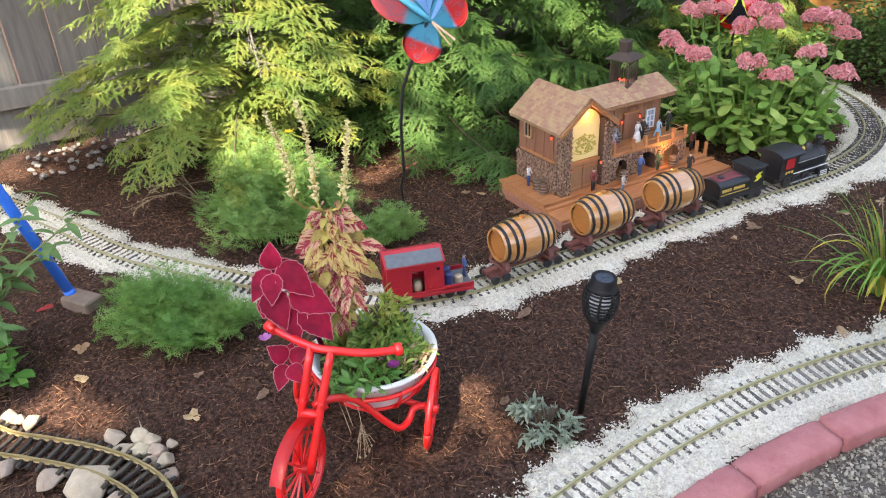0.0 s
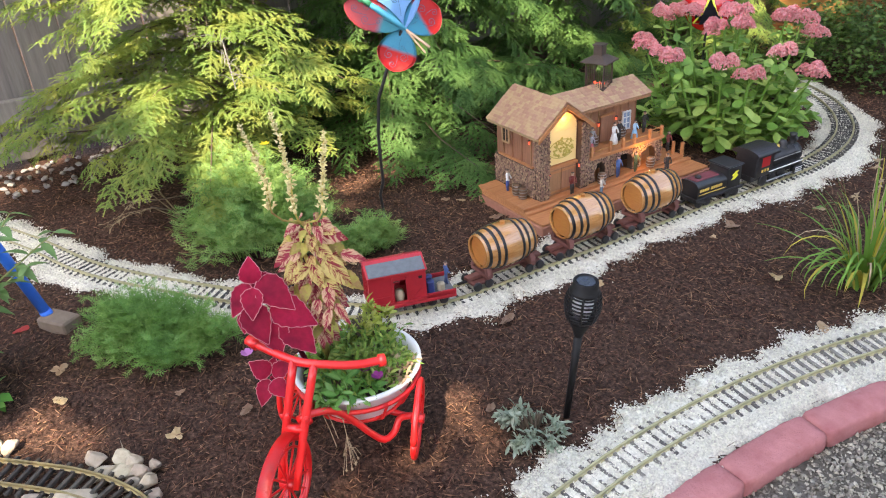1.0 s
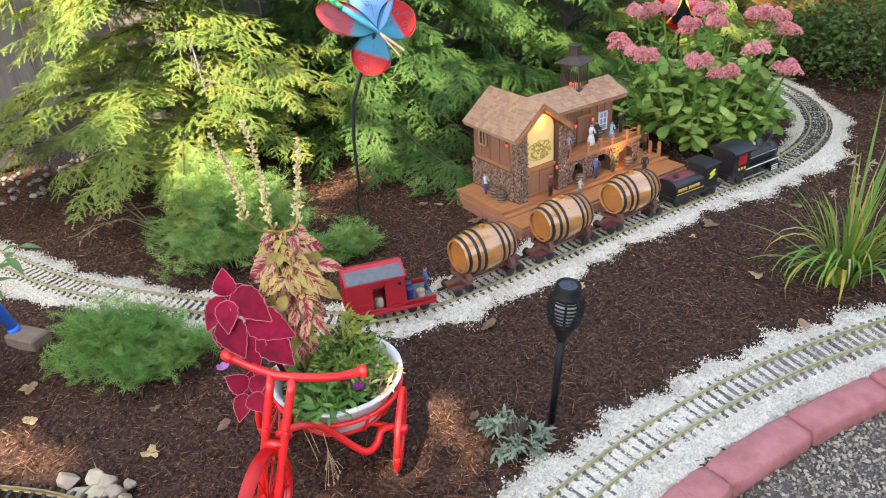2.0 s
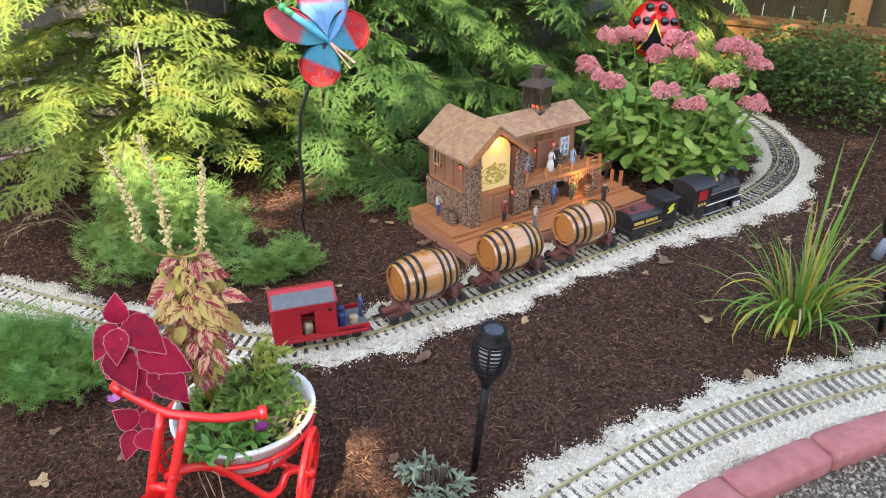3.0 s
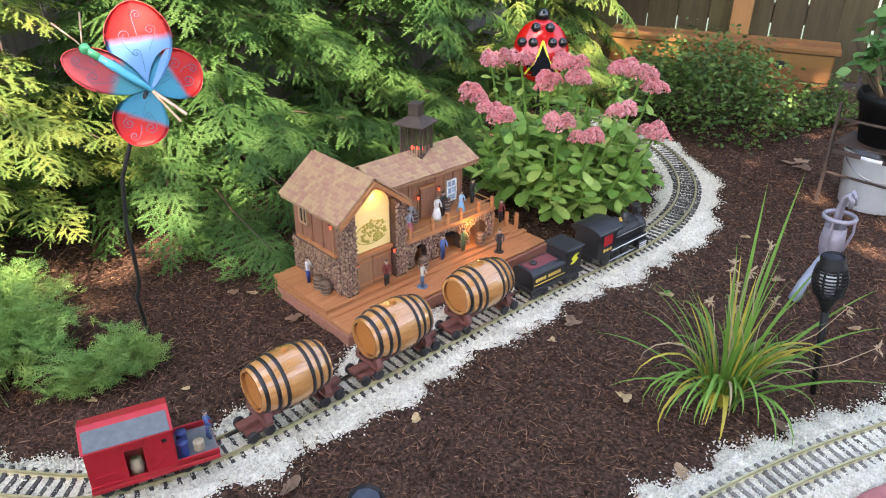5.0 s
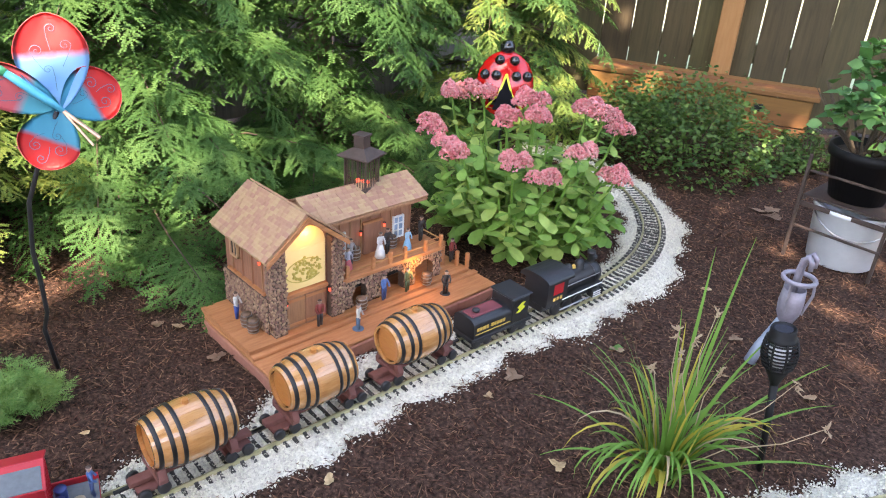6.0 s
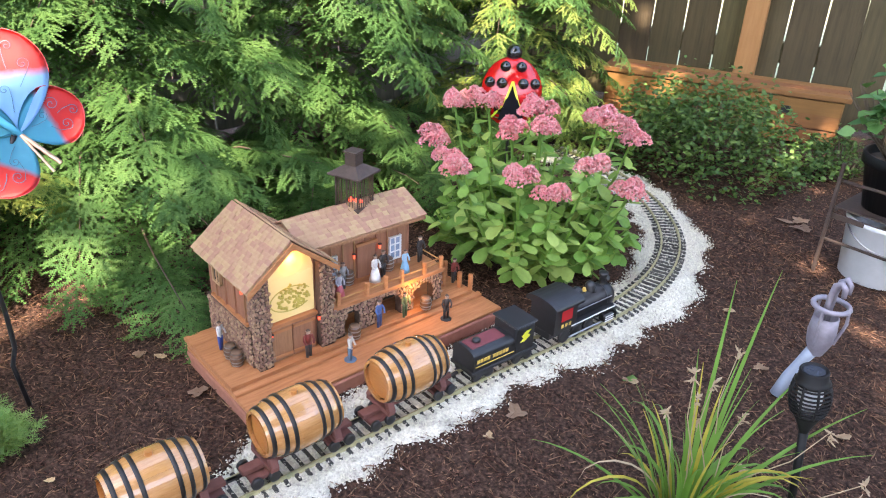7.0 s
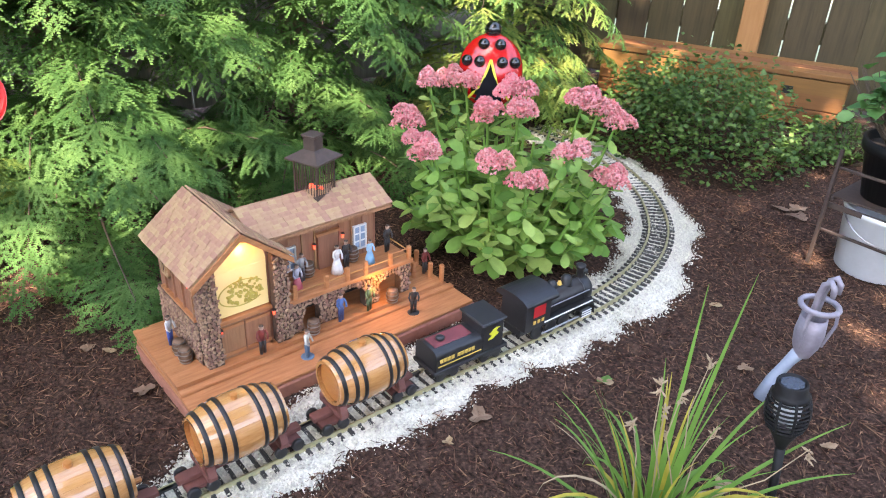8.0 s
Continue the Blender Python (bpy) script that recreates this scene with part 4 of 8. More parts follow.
OAK_HEAD = surface("oak_head", [(0.15, (0.36, 0.12, 0.025)), (0.85, (0.5, 0.21, 0.06))], 50, 0.4, 0.15, stretch=(1, 1, 5), coat=0.2)
YELLOW = surface("yellow_paint", [(0.2, (0.7, 0.66, 0.04)), (0.8, (0.78, 0.74, 0.08))], 30, 0.5, 0.0)
GOLD = surface("gold_lettering", [(0.2, (0.6, 0.38, 0.08)), (0.8, (0.7, 0.48, 0.12))], 30, 0.5, 0.0)
WHITE_LINE = surface("white_line", [(0.2, (0.7, 0.7, 0.7)), (0.8, (0.8, 0.8, 0.8))], 30, 0.5, 0.0)
RED_PAINT = surface("red_panel", [(0.2, (0.42, 0.01, 0.015)), (0.8, (0.5, 0.015, 0.02))], 30, 0.5, 0.0)
MAROON = surface("maroon_panel", [(0.2, (0.14, 0.03, 0.035)), (0.8, (0.2, 0.045, 0.05))], 30, 0.6, 0.1)


def tender(y):
    (x, yy), a = on_track(y)
    c = thing("tender", "black tender with a maroon top and yellow emblem on the track", "tender", (x, yy, RAIL_TOP), a, "wagons of the little train")
    for t in (-0.055, 0.055):
        for o in (-0.016, 0.016):
            wheelset(c, t + o, 0.012)
        part("truck", boxed(0, t, 0.015, 0.062, 0.05, 0.012, 0.002), BLACK, c)
    part("frame", boxed(0, 0, 0.027, 0.07, 0.185, 0.008, 0.001), BLACK, c)
    arch = [(0.034, 0.03)] + [(0.034 * math.cos(q) ** 0.6, 0.058 + 0.019 * math.sin(q) ** 0.8) for q in np.linspace(0, math.pi / 2 - 0.01, 8)]
    arch += [(-a, b) for a, b in reversed(arch)]
    part("tank", prism(bmesh.new(), arch, 0.115, Matrix(((1, 0, 0, 0), (0, 0, -1, -0.03), (0, 1, 0, 0), (0, 0, 0, 1)))), BLACK, c, "black water tank with a rounded top")
    part("coal_bunker", boxed(0, 0.052, 0.063, 0.07, 0.058, 0.066, 0.004), BLACK, c)
    part("bunker_lip", boxed(0, 0.052, 0.098, 0.076, 0.064, 0.005, 0.002), BLACK, c)
    part("tank_top", boxed(0, -0.035, 0.0765, 0.036, 0.09, 0.004, 0.0015), MAROON, c, "maroon tank top")
    part("hatch", lathe(bmesh.new(), [(0.009, 0), (0.009, 0.006), (0.006, 0.008)], 12, Matrix.Translation((0, -0.055, 0.077))), BLACK, c, "", True)
    for s in (-1, 1):
        em = part("emblem", prism(bmesh.new(), [(-0.012, 0.002), (0.002, 0.012), (0.014, 0.012), (0.006, 0.005), (0.013, -0.002), (-0.002, -0.012), (-0.014, -0.012), (-0.005, -0.004)], 0.001, Matrix.Translation((s * 0.0357, 0.052, 0.07)) @ Matrix(((0, 0, 1, 0), (1, 0, 0, 0), (0, 1, 0, 0), (0, 0, 0, 1)))), YELLOW, c, "yellow emblem")
        bm = bmesh.new()
        xx = -0.08
        for w in (0.009, 0.008, 0.01, 0.009, 0.0, 0.009, 0.008, 0.01, 0.008, 0.009):
            if w:
                box(bm, s * 0.0345, xx + w / 2, 0.054, 0.001, w * 0.8, 0.008)
            xx += w or 0.006
        part("lettering", bm, GOLD, c, "row of gold letters")
        part("stripe", boxed(s * 0.0345, -0.03, 0.042, 0.001, 0.105, 0.002), GOLD, c, "gold stripe")
    return c


def locomotive(y):
    (x, yy), a = on_track(y)
    c = thing("steam_locomotive", "black toy steam locomotive with a red cab window", "locomotive", (x, yy, RAIL_TOP), a)
    fwd = Matrix.Rotation(radians(-90), 4, "X")
    boiler = lathe(bmesh.new(), [(0.026, -0.02), (0.028, -0.018), (0.028, 0.085), (0.030, 0.087), (0.030, 0.112), (0.027, 0.116), (0.012, 0.119)], 24, Matrix.Translation((0, 0, 0.062)) @ fwd)
    part("boiler", boiler, BLACK, c, "", True)
    part("smokebox_ring", lathe(bmesh.new(), [(0.0305, 0.084), (0.0315, 0.086), (0.0305, 0.088)], 24, Matrix.Translation((0, 0, 0.062)) @ fwd, False), BLACK, c)
    for yy_, r, hh in ((0.01, 0.012, 0.016), (0.055, 0.012, 0.016)):
        part("dome", lathe(bmesh.new(), [(r * 1.2, 0), (r, 0.003), (r, hh), (r * 0.7, hh + 0.006), (0.002, hh + 0.009)], 16, Matrix.Translation((0, yy_, 0.086))), BLACK, c, "", True)
    part("chimney", lathe(bmesh.new(), [(0.011, 0), (0.008, 0.004), (0.008, 0.024), (0.011, 0.026), (0.011, 0.033), (0.008, 0.033)], 16, Matrix.Translation((0, 0.098, 0.088))), BLACK, c, "", True)
    part("headlight", lathe(bmesh.new(), [(0.007, 0), (0.007, 0.012)], 12, Matrix.Translation((0, 0.105, 0.1)) @ fwd), BLACK, c)
    part("bell", lathe(bmesh.new(), [(0.006, 0), (0.003, 0.008)], 10, Matrix.Translation((0, 0.034, 0.093))), GOLD, c, "brass bell")
    cab = part("cab", boxed(0, -0.062, 0.072, 0.074, 0.075, 0.07, 0.002), BLACK, c)
    for s in (-1, 1):
        part("cab_window", boxed(s * 0.0372, -0.06, 0.082, 0.001, 0.034, 0.03), RED_PAINT, cab, "red cab window panel")
        for k in range(3):
            part("plain_bar", boxed(s * 0.0376, -0.072 + k * 0.012, 0.055, 0.001, 0.007, 0.008), GOLD, cab, "pale gold bar")
        part("running_board", boxed(s * 0.032, 0.03, 0.048, 0.016, 0.15, 0.004, 0.001), BLACK, c)
        part("white_edge", boxed(s * 0.0405, 0.03, 0.048, 0.001, 0.15, 0.003), WHITE_LINE, c, "white edge line")
        part("cylinder", boxed(s * 0.034, 0.085, 0.024, 0.02, 0.035, 0.02, 0.004), BLACK, c)
        part("side_rod", boxed(s * 0.036, 0.015, 0.016, 0.003, 0.12, 0.004, 0.001), STEEL, c, "steel side rod")
        bm = bmesh.new()
        for k in range(3):
            box(bm, s * 0.0445, 0.085, 0.018 + k * 0.006, 0.001, 0.03, 0.0025)
        part("cylinder_lines", bm, WHITE_LINE, c)
        part("handrail", tube(bmesh.new(), [(s * 0.031, -0.02, 0.072), (s * 0.031, 0.1, 0.072)], 0.0012, 6), STEEL, c)
    bm = bmesh.new()
    pts = [(0.046 * math.cos(t), 0.107 + 0.014 * math.sin(t)) for t in np.linspace(0.05, math.pi - 0.05, 12)]
    prism(bm, [(0.046, 0.102)] + pts + [(-0.046, 0.102)], 0.092, Matrix(((1, 0, 0, 0), (0, 0, -1, -0.062), (0, 1, 0, 0), (0, 0, 0, 1))))
    part("cab_roof", bm, BLACK, cab, "arched black roof")
    for t in (-0.05, -0.01, 0.03):
        wheelset(c, t, 0.017)
    wheelset(c, 0.095, 0.01)
    part("frame", boxed(0, 0.01, 0.03, 0.05, 0.22, 0.018, 0.002), BLACK, c)
    bm = bmesh.new()
    prism(bm, [(-0.036, 0), (0.036, 0), (0.004, 0.026), (-0.004, 0.026)], 0.018, Matrix.Translation((0, 0.122, 0.014)))
    part("pilot", bm, BLACK, c, "black cowcatcher")


BLUE_DRUM = surface("dark_blue_drum", [(0.2, (0.02, 0.035, 0.13)), (0.8, (0.04, 0.065, 0.2))], 40, 0.4, 0.1)
STEEL = surface("steel", [(0.2, (0.3, 0.3, 0.3)), (0.8, (0.5, 0.5, 0.5))], 60, 0.35, 0.1, metal=0.9)


def caboose(y):
    (x, yy), a = on_track(y)
    c = thing("caboose", "red wooden caboose wagon with grey roof and open platform", "wagon", (x, yy, RAIL_TOP), a, "wagons of the little train")
    for t in (-0.065, 0.06):
        for o in (-0.014, 0.014):
            wheelset(c, t + o)
        part("truck", boxed(0, t, 0.014, 0.046, 0.05, 0.01, 0.002), BLACK, c)
    part("floor", boxed(0, 0.0, 0.0265, 0.088, 0.2, 0.008, 0.001), CABOOSE, c)
    yb, yf, z0, zt = -0.096, 0.03, 0.031, 0.108
    mid, tall = (z0 + zt) / 2, zt - z0
    for e, o in ((yb, -0.0028), (yf, 0.0028)):
        wall = part("end_wall", boxed(0, e, mid, 0.08, 0.004, tall), CABOOSE, c)
        part("gable", prism(bmesh.new(), [(-0.04, zt - 0.0005), (0.04, zt - 0.0005), (0, 0.1265)], 0.004, Matrix(((1, 0, 0, 0), (0, 0, 1, e), (0, 1, 0, 0), (0, 0, 0, 1)))), CABOOSE, wall)
        for k in (-0.027, -0.0135, 0, 0.0135, 0.027):
            part("batten", boxed(k, e + o, mid, 0.002, 0.0022, tall - 0.004), CABOOSE, wall)
    for s in (-1, 1):
        part("side_wall", boxed(s * 0.038, -0.068, mid, 0.004, 0.052, tall), CABOOSE, c)
        part("side_wall", boxed(s * 0.038, 0.007, mid, 0.004, 0.042, tall), CABOOSE, c)
        part("lintel", boxed(s * 0.038, -0.028, 0.099, 0.004, 0.028, 0.018), CABOOSE, c)
        part("top_strip", boxed(s * 0.0408, -0.033, 0.1045, 0.003, 0.13, 0.005), CABOOSE, c)
        part("sill_strip", boxed(s * 0.0415, -0.004, 0.0345, 0.003, 0.19, 0.006), CABOOSE, c)
        part("rail_strip", boxed(s * 0.0405, -0.066, 0.054, 0.002, 0.046, 0.0025), CABOOSE, c)
        for k in (-0.0445, -0.0115):
            part("door_post", boxed(s * 0.0408, k, 0.066, 0.003, 0.004, 0.066), CABOOSE, c)
        brace = part("brace", boxed(0, 0, 0, 0.0022, 0.032, 0.0025), CABOOSE, c)
        brace.matrix_basis = pose(s * 0.0405, 0.009, 0.052, 38, 0, 0)
        part("platform_rail", boxed(s * 0.0415, 0.066, 0.037, 0.003, 0.068, 0.011), CABOOSE, c)
    slope = math.degrees(math.atan2(0.0185, 0.04))
    for s in (-1, 1):
        r = part("roof", boxed(0, 0, 0, 0.05, 0.137, 0.0035, 0.001), CABOOSE, c, "red roof board")
        r.matrix_basis = pose(s * 0.0225, -0.033, 0.1185, 0, s * slope, 0)
    g = part("roof_panel", boxed(0, 0, 0, 0.037, 0.127, 0.002, 0.0005), GREY_ROOF, c, "grey roof panel")
    g.matrix_basis = pose(0.0275, -0.033, 0.1187, 0, slope, 0)
    part("deck", boxed(0, 0.066, 0.0315, 0.078, 0.066, 0.002), GREY_ROOF, c, "grey platform floor")
    for px, py, h, paint, what in ((0.022, 0.045, 0.03, BLUE_DRUM, "little dark blue drum"), (-0.004, 0.047, 0.03, BLUE_DRUM, "little dark blue drum"), (0.016, 0.071, 0.016, STONE, "little pale cask")):
        rim = [(0.0092, 0), (0.0096, h * 0.06), (0.0092, h * 0.12), (0.0094, h * 0.5), (0.0092, h * 0.88), (0.0096, h * 0.94), (0.0092, h)]
        part("drum", lathe(bmesh.new(), rim, 14, Matrix.Translation((px, py, 0.0325))), paint, c, what, True)
    part("cask", lathe(bmesh.new(), [(0.009, 0), (0.0115, 0.014), (0.009, 0.028)], 14, Matrix.Translation((0.026, -0.028, 0.0305))), STONE, c, "pale cask in the doorway", True)
    part("wall_plate", boxed(0.0405, 0.019, 0.09, 0.0016, 0.008, 0.006), BLACK, c)
    return c


barrel_car(2.045)
barrel_car(2.29)
barrel_car(2.53)
tender(2.762)
locomotive(2.995)
caboose(1.80)


# ---- plants: helpers ----
def frames(dirs, ups):
    """Turn matrices whose y axes run along dirs and whose z axes lean to ups."""
    d = dirs / np.linalg.norm(dirs, axis=1)[:, None]
    x = np.cross(d, ups)
    x /= np.linalg.norm(x, axis=1)[:, None] + 1e-9
    return np.stack([x, d, np.cross(x, d)], 2)


def spray_shape(pairs, step, seed, sub=2):
    """A flat, lacy evergreen spray of unit length: side twigs that fork again, set with short blunt needles."""
    r = np.random.default_rng(seed)
    v, f = [], []

    def twig(p, d, ln, sag, needle):
        """A twig's needles, one to each side at every step; gives its points."""
        d = np.array(d, float) / np.linalg.norm(d)
        n = max(3, int(ln / step))
        bend = r.normal(0, 0.10)
        side0 = np.array((d[1], -d[0], 0))
        at = lambda t: np.array(p) + d * ln * t + side0 * bend * ln * t * t + np.array((0, 0, -sag * ln * t * t))
        for i in range(n):
            t = (i + 0.5) / n
            for s in (-1, 1):
                lean = side0 * s + d * r.uniform(0.45, 0.75) + np.array((0, 0, r.uniform(-0.2, 0.08)))
                k = len(v)
                v.extend([at(t - 0.5 / n), at(t + 0.42 / n), at(t) + lean / np.linalg.norm(lean) * needle * (1.05 - 0.55 * t ** 2) * r.uniform(0.75, 1.1)])
                f.append((k, k + 1, k + 2))
        k = len(v)
        v.extend([at(0) - side0 * 0.007, at(0) + side0 * 0.007, at(0.97)])
        f.append((k, k + 1, k + 2))
        return at

    main = twig((0, 0, 0), (0, 1, 0), 1.0, 0.25, 0.058)
    for i in range(pairs):
        t = 0.05 + 0.88 * (i + r.uniform(-0.25, 0.25)) / pairs
        for s in (-1, 1):
            ln = (0.52 * (1 - t) ** 0.75 + 0.07) * r.uniform(0.6, 1.15)
            a = r.uniform(0.75, 1.15)
            arm = twig(main(max(0, t + s * 0.02)), (s * math.sin(a), math.cos(a), r.uniform(-0.22, 0.06)), ln, r.uniform(0.15, 0.45), 0.056)
            for j in range(sub if ln > 0.2 else 0):
                q = r.uniform(0.2, 0.75)
                b = a + (1 if j % 2 else -1) * r.uniform(0.6, 0.9)
                twig(arm(q), (s * math.sin(b), math.cos(b), r.uniform(-0.25, 0.05)), ln * r.uniform(0.28, 0.5), 0.3, 0.05)
    return v, f


LEAF_V = [(0, 0, 0), (0.32, 0.3, 0.06), (0.36, 0.6, 0.05), (0, 1, -0.1), (-0.36, 0.6, 0.05), (-0.32, 0.3, 0.06), (0, 0.5, -0.02)]
OVAL_V = [(0, 0, 0), (0.2, 0.25, 0.04), (0.34, 0.6, 0.06), (0.26, 0.88, 0.03), (0, 1, -0.03), (-0.26, 0.88, 0.03), (-0.34, 0.6, 0.06), (-0.2, 0.25, 0.04), (0, 0.55, -0.02)]
OVAL_F = [(k, (k + 1) % 8, 8) for k in range(8)]
LEAF_F = [(0, 1, 6), (1, 2, 6), (2, 3, 6), (3, 4, 6), (4, 5, 6), (5, 0, 6)]


def frond_shape(pairs, seed):
    """A thread-leaved frond of unit length: a thin rib with thinner forked threads."""
    r = np.random.default_rng(seed)
    v, f = [], []

    def thread(p, d, ln, w):
        d = np.array(d, float) / np.linalg.norm(d)
        s = np.array((d[1], -d[0], 0)) * w
        k = len(v)
        tip = np.array(p) + d * ln
        v.extend([np.array(p) - s, np.array(p) + s, tip])
        f.append((k, k + 1, k + 2))
        return tip

    thread((0, 0, 0), (0, 1, 0.05), 1.0, 0.03)
    for i in range(pairs):
        t = 0.15 + 0.8 * i / pairs
        for s in (-1, 1):
            d = (s * r.uniform(0.6, 1.1), 0.9, r.uniform(-0.35, 0.5))
            ln = (0.5 - 0.25 * t) * r.uniform(0.7, 1.2)
            thread((0, t, 0.05 * t), d, ln, 0.027)
            q = np.array((0, t, 0.05 * t)) + np.array(d) / np.linalg.norm(d) * ln * 0.45
            thread(q, (s * r.uniform(-0.2, 0.5), 1, r.uniform(-0.3, 0.5)), ln * 0.55, 0.022)
    return v, f


FROND = frond_shape(4, 5)
SPRAYS = [spray_shape(7, 0.034, 1, 2), spray_shape(7, 0.034, 2, 1)]
FINE = [spray_shape(6, 0.031, 4, 2), spray_shape(7, 0.031, 5, 2)]
COARSE = spray_shape(6, 0.06, 3, 0)


def hemlock(at, radius, height, seed, label, materials, dense_top=0.8, low=0.05, hem=0.02, small=1.0, hang=0.0, ring=9, lean=(0, 0), sprays=None):
    """An evergreen with tiers of arching limbs down to the ground; sprays are small and close where the garden sees them, larger above.
    hang: how far the sprays droop; lean: which side the limbs are longer on."""
    r = np.random.default_rng(seed)
    root = thing("hemlock_tree", label, "tree", (*at, 0))
    bm = tube(bmesh.new(), [(0, 0, 0), (0.01, 0, height * 0.3), (0, 0.015, height * 0.65), (0, 0, height)], [0.055, 0.042, 0.025, 0.006], 10)
    part("trunk", bm, BARK, root, "", True)
    limbs = bmesh.new()
    sets = [[], [], []]
    z, k = low, 0
    while z < height * 0.96:
        dense = z < dense_top
        n = ring if dense else 6
        for i in range(n):
            a = 2 * math.pi * (i + 0.5 * (k % 2)) / n + r.uniform(-0.3, 0.3)
            if dense and math.cos(a + 0.35) < -0.2 and r.random() < 0.8:
                continue
            ln = radius * (1 - z / height) ** 0.9 * r.uniform(0.55, 1.2) * (1 + lean[0] * math.cos(a) + lean[1] * math.sin(a))
            z0 = z + r.uniform(-0.03, 0.03)
            rise, droop = (r.uniform(0.2, 0.6), r.uniform(0.35, 0.8) + 0.3 * hang) if dense else (r.uniform(0.2, 0.5), r.uniform(0.1, 0.4))
            h = np.array((math.cos(a), math.sin(a), 0))
            pt = lambda t: h * ln * t + np.array((0, 0, max(hem - z0, ln * (rise * t - droop * t * t)))) + np.array((0, 0, z0))
            tube(limbs, [pt(t) for t in (0, 0.3, 0.65, 1)], [0.006, 0.004, 0.0025, 0.001] if dense else [0.014, 0.01, 0.006, 0.002], 5, False)
            m = max(3, int(ln / (0.09 * small if dense else 0.16)))
            for j in range(m + 1):
                t = min(1.0, 0.25 + 0.75 * (j + r.uniform(-0.2, 0.3)) / m)
                slope = rise - 2 * droop * t
                for s in (-1, 1) if j < m else (0,):
                    ang = a + s * r.uniform(0.55, 1.05) * (1 - 0.3 * t) + r.normal(0, 0.1)
                    d = np.array((math.cos(ang), math.sin(ang), (0.6 * slope * math.cos(ang - a) + r.uniform(-0.22, 0.12) - hang * r.uniform(0.1, 1.0)) if dense else r.uniform(0.0, 0.3)))
                    up = np.array((r.normal(0, 0.14), r.normal(0, 0.14), 1.0)) - h * min(0.0, slope) * 0.6
                    size = small * r.uniform(0.125, 0.245) * (1.15 - 0.4 * t) if dense else r.uniform(0.2, 0.34)
                    sets[int(r.integers(0, 2)) if dense else 2].append((pt(t), d, up, size))
        z += 0.112 if dense else 0.24
        k += 1
    part("limb_tier", limbs, TWIG, root, "", True, "stuff")
    for (v, f), items, mat in zip((*(sprays or SPRAYS), COARSE), sets, materials):
        p, d, u, sz = (np.array([it[q] for it in items]) for q in range(4))
        p[:, 2] = np.maximum(p[:, 2], 0.03)
        me = scatter("crown", v, f, p, frames(d, u), np.stack([sz, sz, sz], 1), mat)
        me.vertices.foreach_get("co", co := np.empty(len(me.vertices) * 3))
        co[2::3] = np.maximum(co[2::3], 0.012)
        me.vertices.foreach_set("co", co)
        part("crown", me, None, root, "flat needle sprays", kind="stuff")


hemlock((-1.3, 1.78), 0.6, 2.1, 11, "hemlock tree with yellow-green, sunlit-coloured drooping sprays by the fence", (HEMLOCK_SUN, HEMLOCK_SUN, HEMLOCK_SUN), 0.8, 0.2, 0.17, 0.8, -0.25, 12, (0, -0.2), FINE)
hemlock((-1.36, 2.42), 0.62, 2.1, 12, "hemlock tree with green sprays behind the model winery", (HEMLOCK, HEMLOCK, HEMLOCK), 0.8, 0.12, 0.09, lean=(0.16, -0.08))
hemlock((-1.3, 3.1), 0.55, 2.1, 13, "hemlock tree with green sprays behind the sedum", (HEMLOCK, HEMLOCK, HEMLOCK))
# half of the near sprays here carry the painted-in sunlight
hemlock((-1.28, 3.95), 0.55, 2.1, 14, "hemlock tree with pale green, sunlit-coloured sprays before the back fence", (HEMLOCK, HEMLOCK_SUN, HEMLOCK))


def dry_branch(at, turn, reach, seed):
    """A bare grey branch with forked twigs."""
    r = random.Random(seed)
    root = thing("dry_branch", "bare grey dead branch hanging in the hemlock", "branch", at, turn)
    part("limb", tube(bmesh.new(), [(0, 0, 0), (reach * 0.4, 0.01, -0.02), (reach, 0, -0.1)], [0.0035, 0.0025, 0.0012], 6), GREY_TWIG, root)
    for k in range(16):
        t = 0.25 + 0.75 * k / 16
        p = Vector((reach * t, 0, -0.1 * t * t))
        d = Vector((r.uniform(0.1, 0.7), r.uniform(-1, 1), r.uniform(-0.7, 0.5))).normalized() * r.uniform(0.03, 0.075)
        part("twig", tube(bmesh.new(), [p, p + d * 0.5 + Vector((0, 0, 0.008)), p + d], [0.0014, 0.001, 0.0006], 4), GREY_TWIG, root)


GREY_TWIG = surface("grey_twig", [(0.2, (0.1, 0.095, 0.085)), (0.8, (0.22, 0.21, 0.19))], 60, 0.9, 0.3)
dry_branch((-1.1, 1.73, 0.52), -10, 0.36, 1)
dry_branch((-1.2, 1.72, 0.45), 14, 0.36, 2)


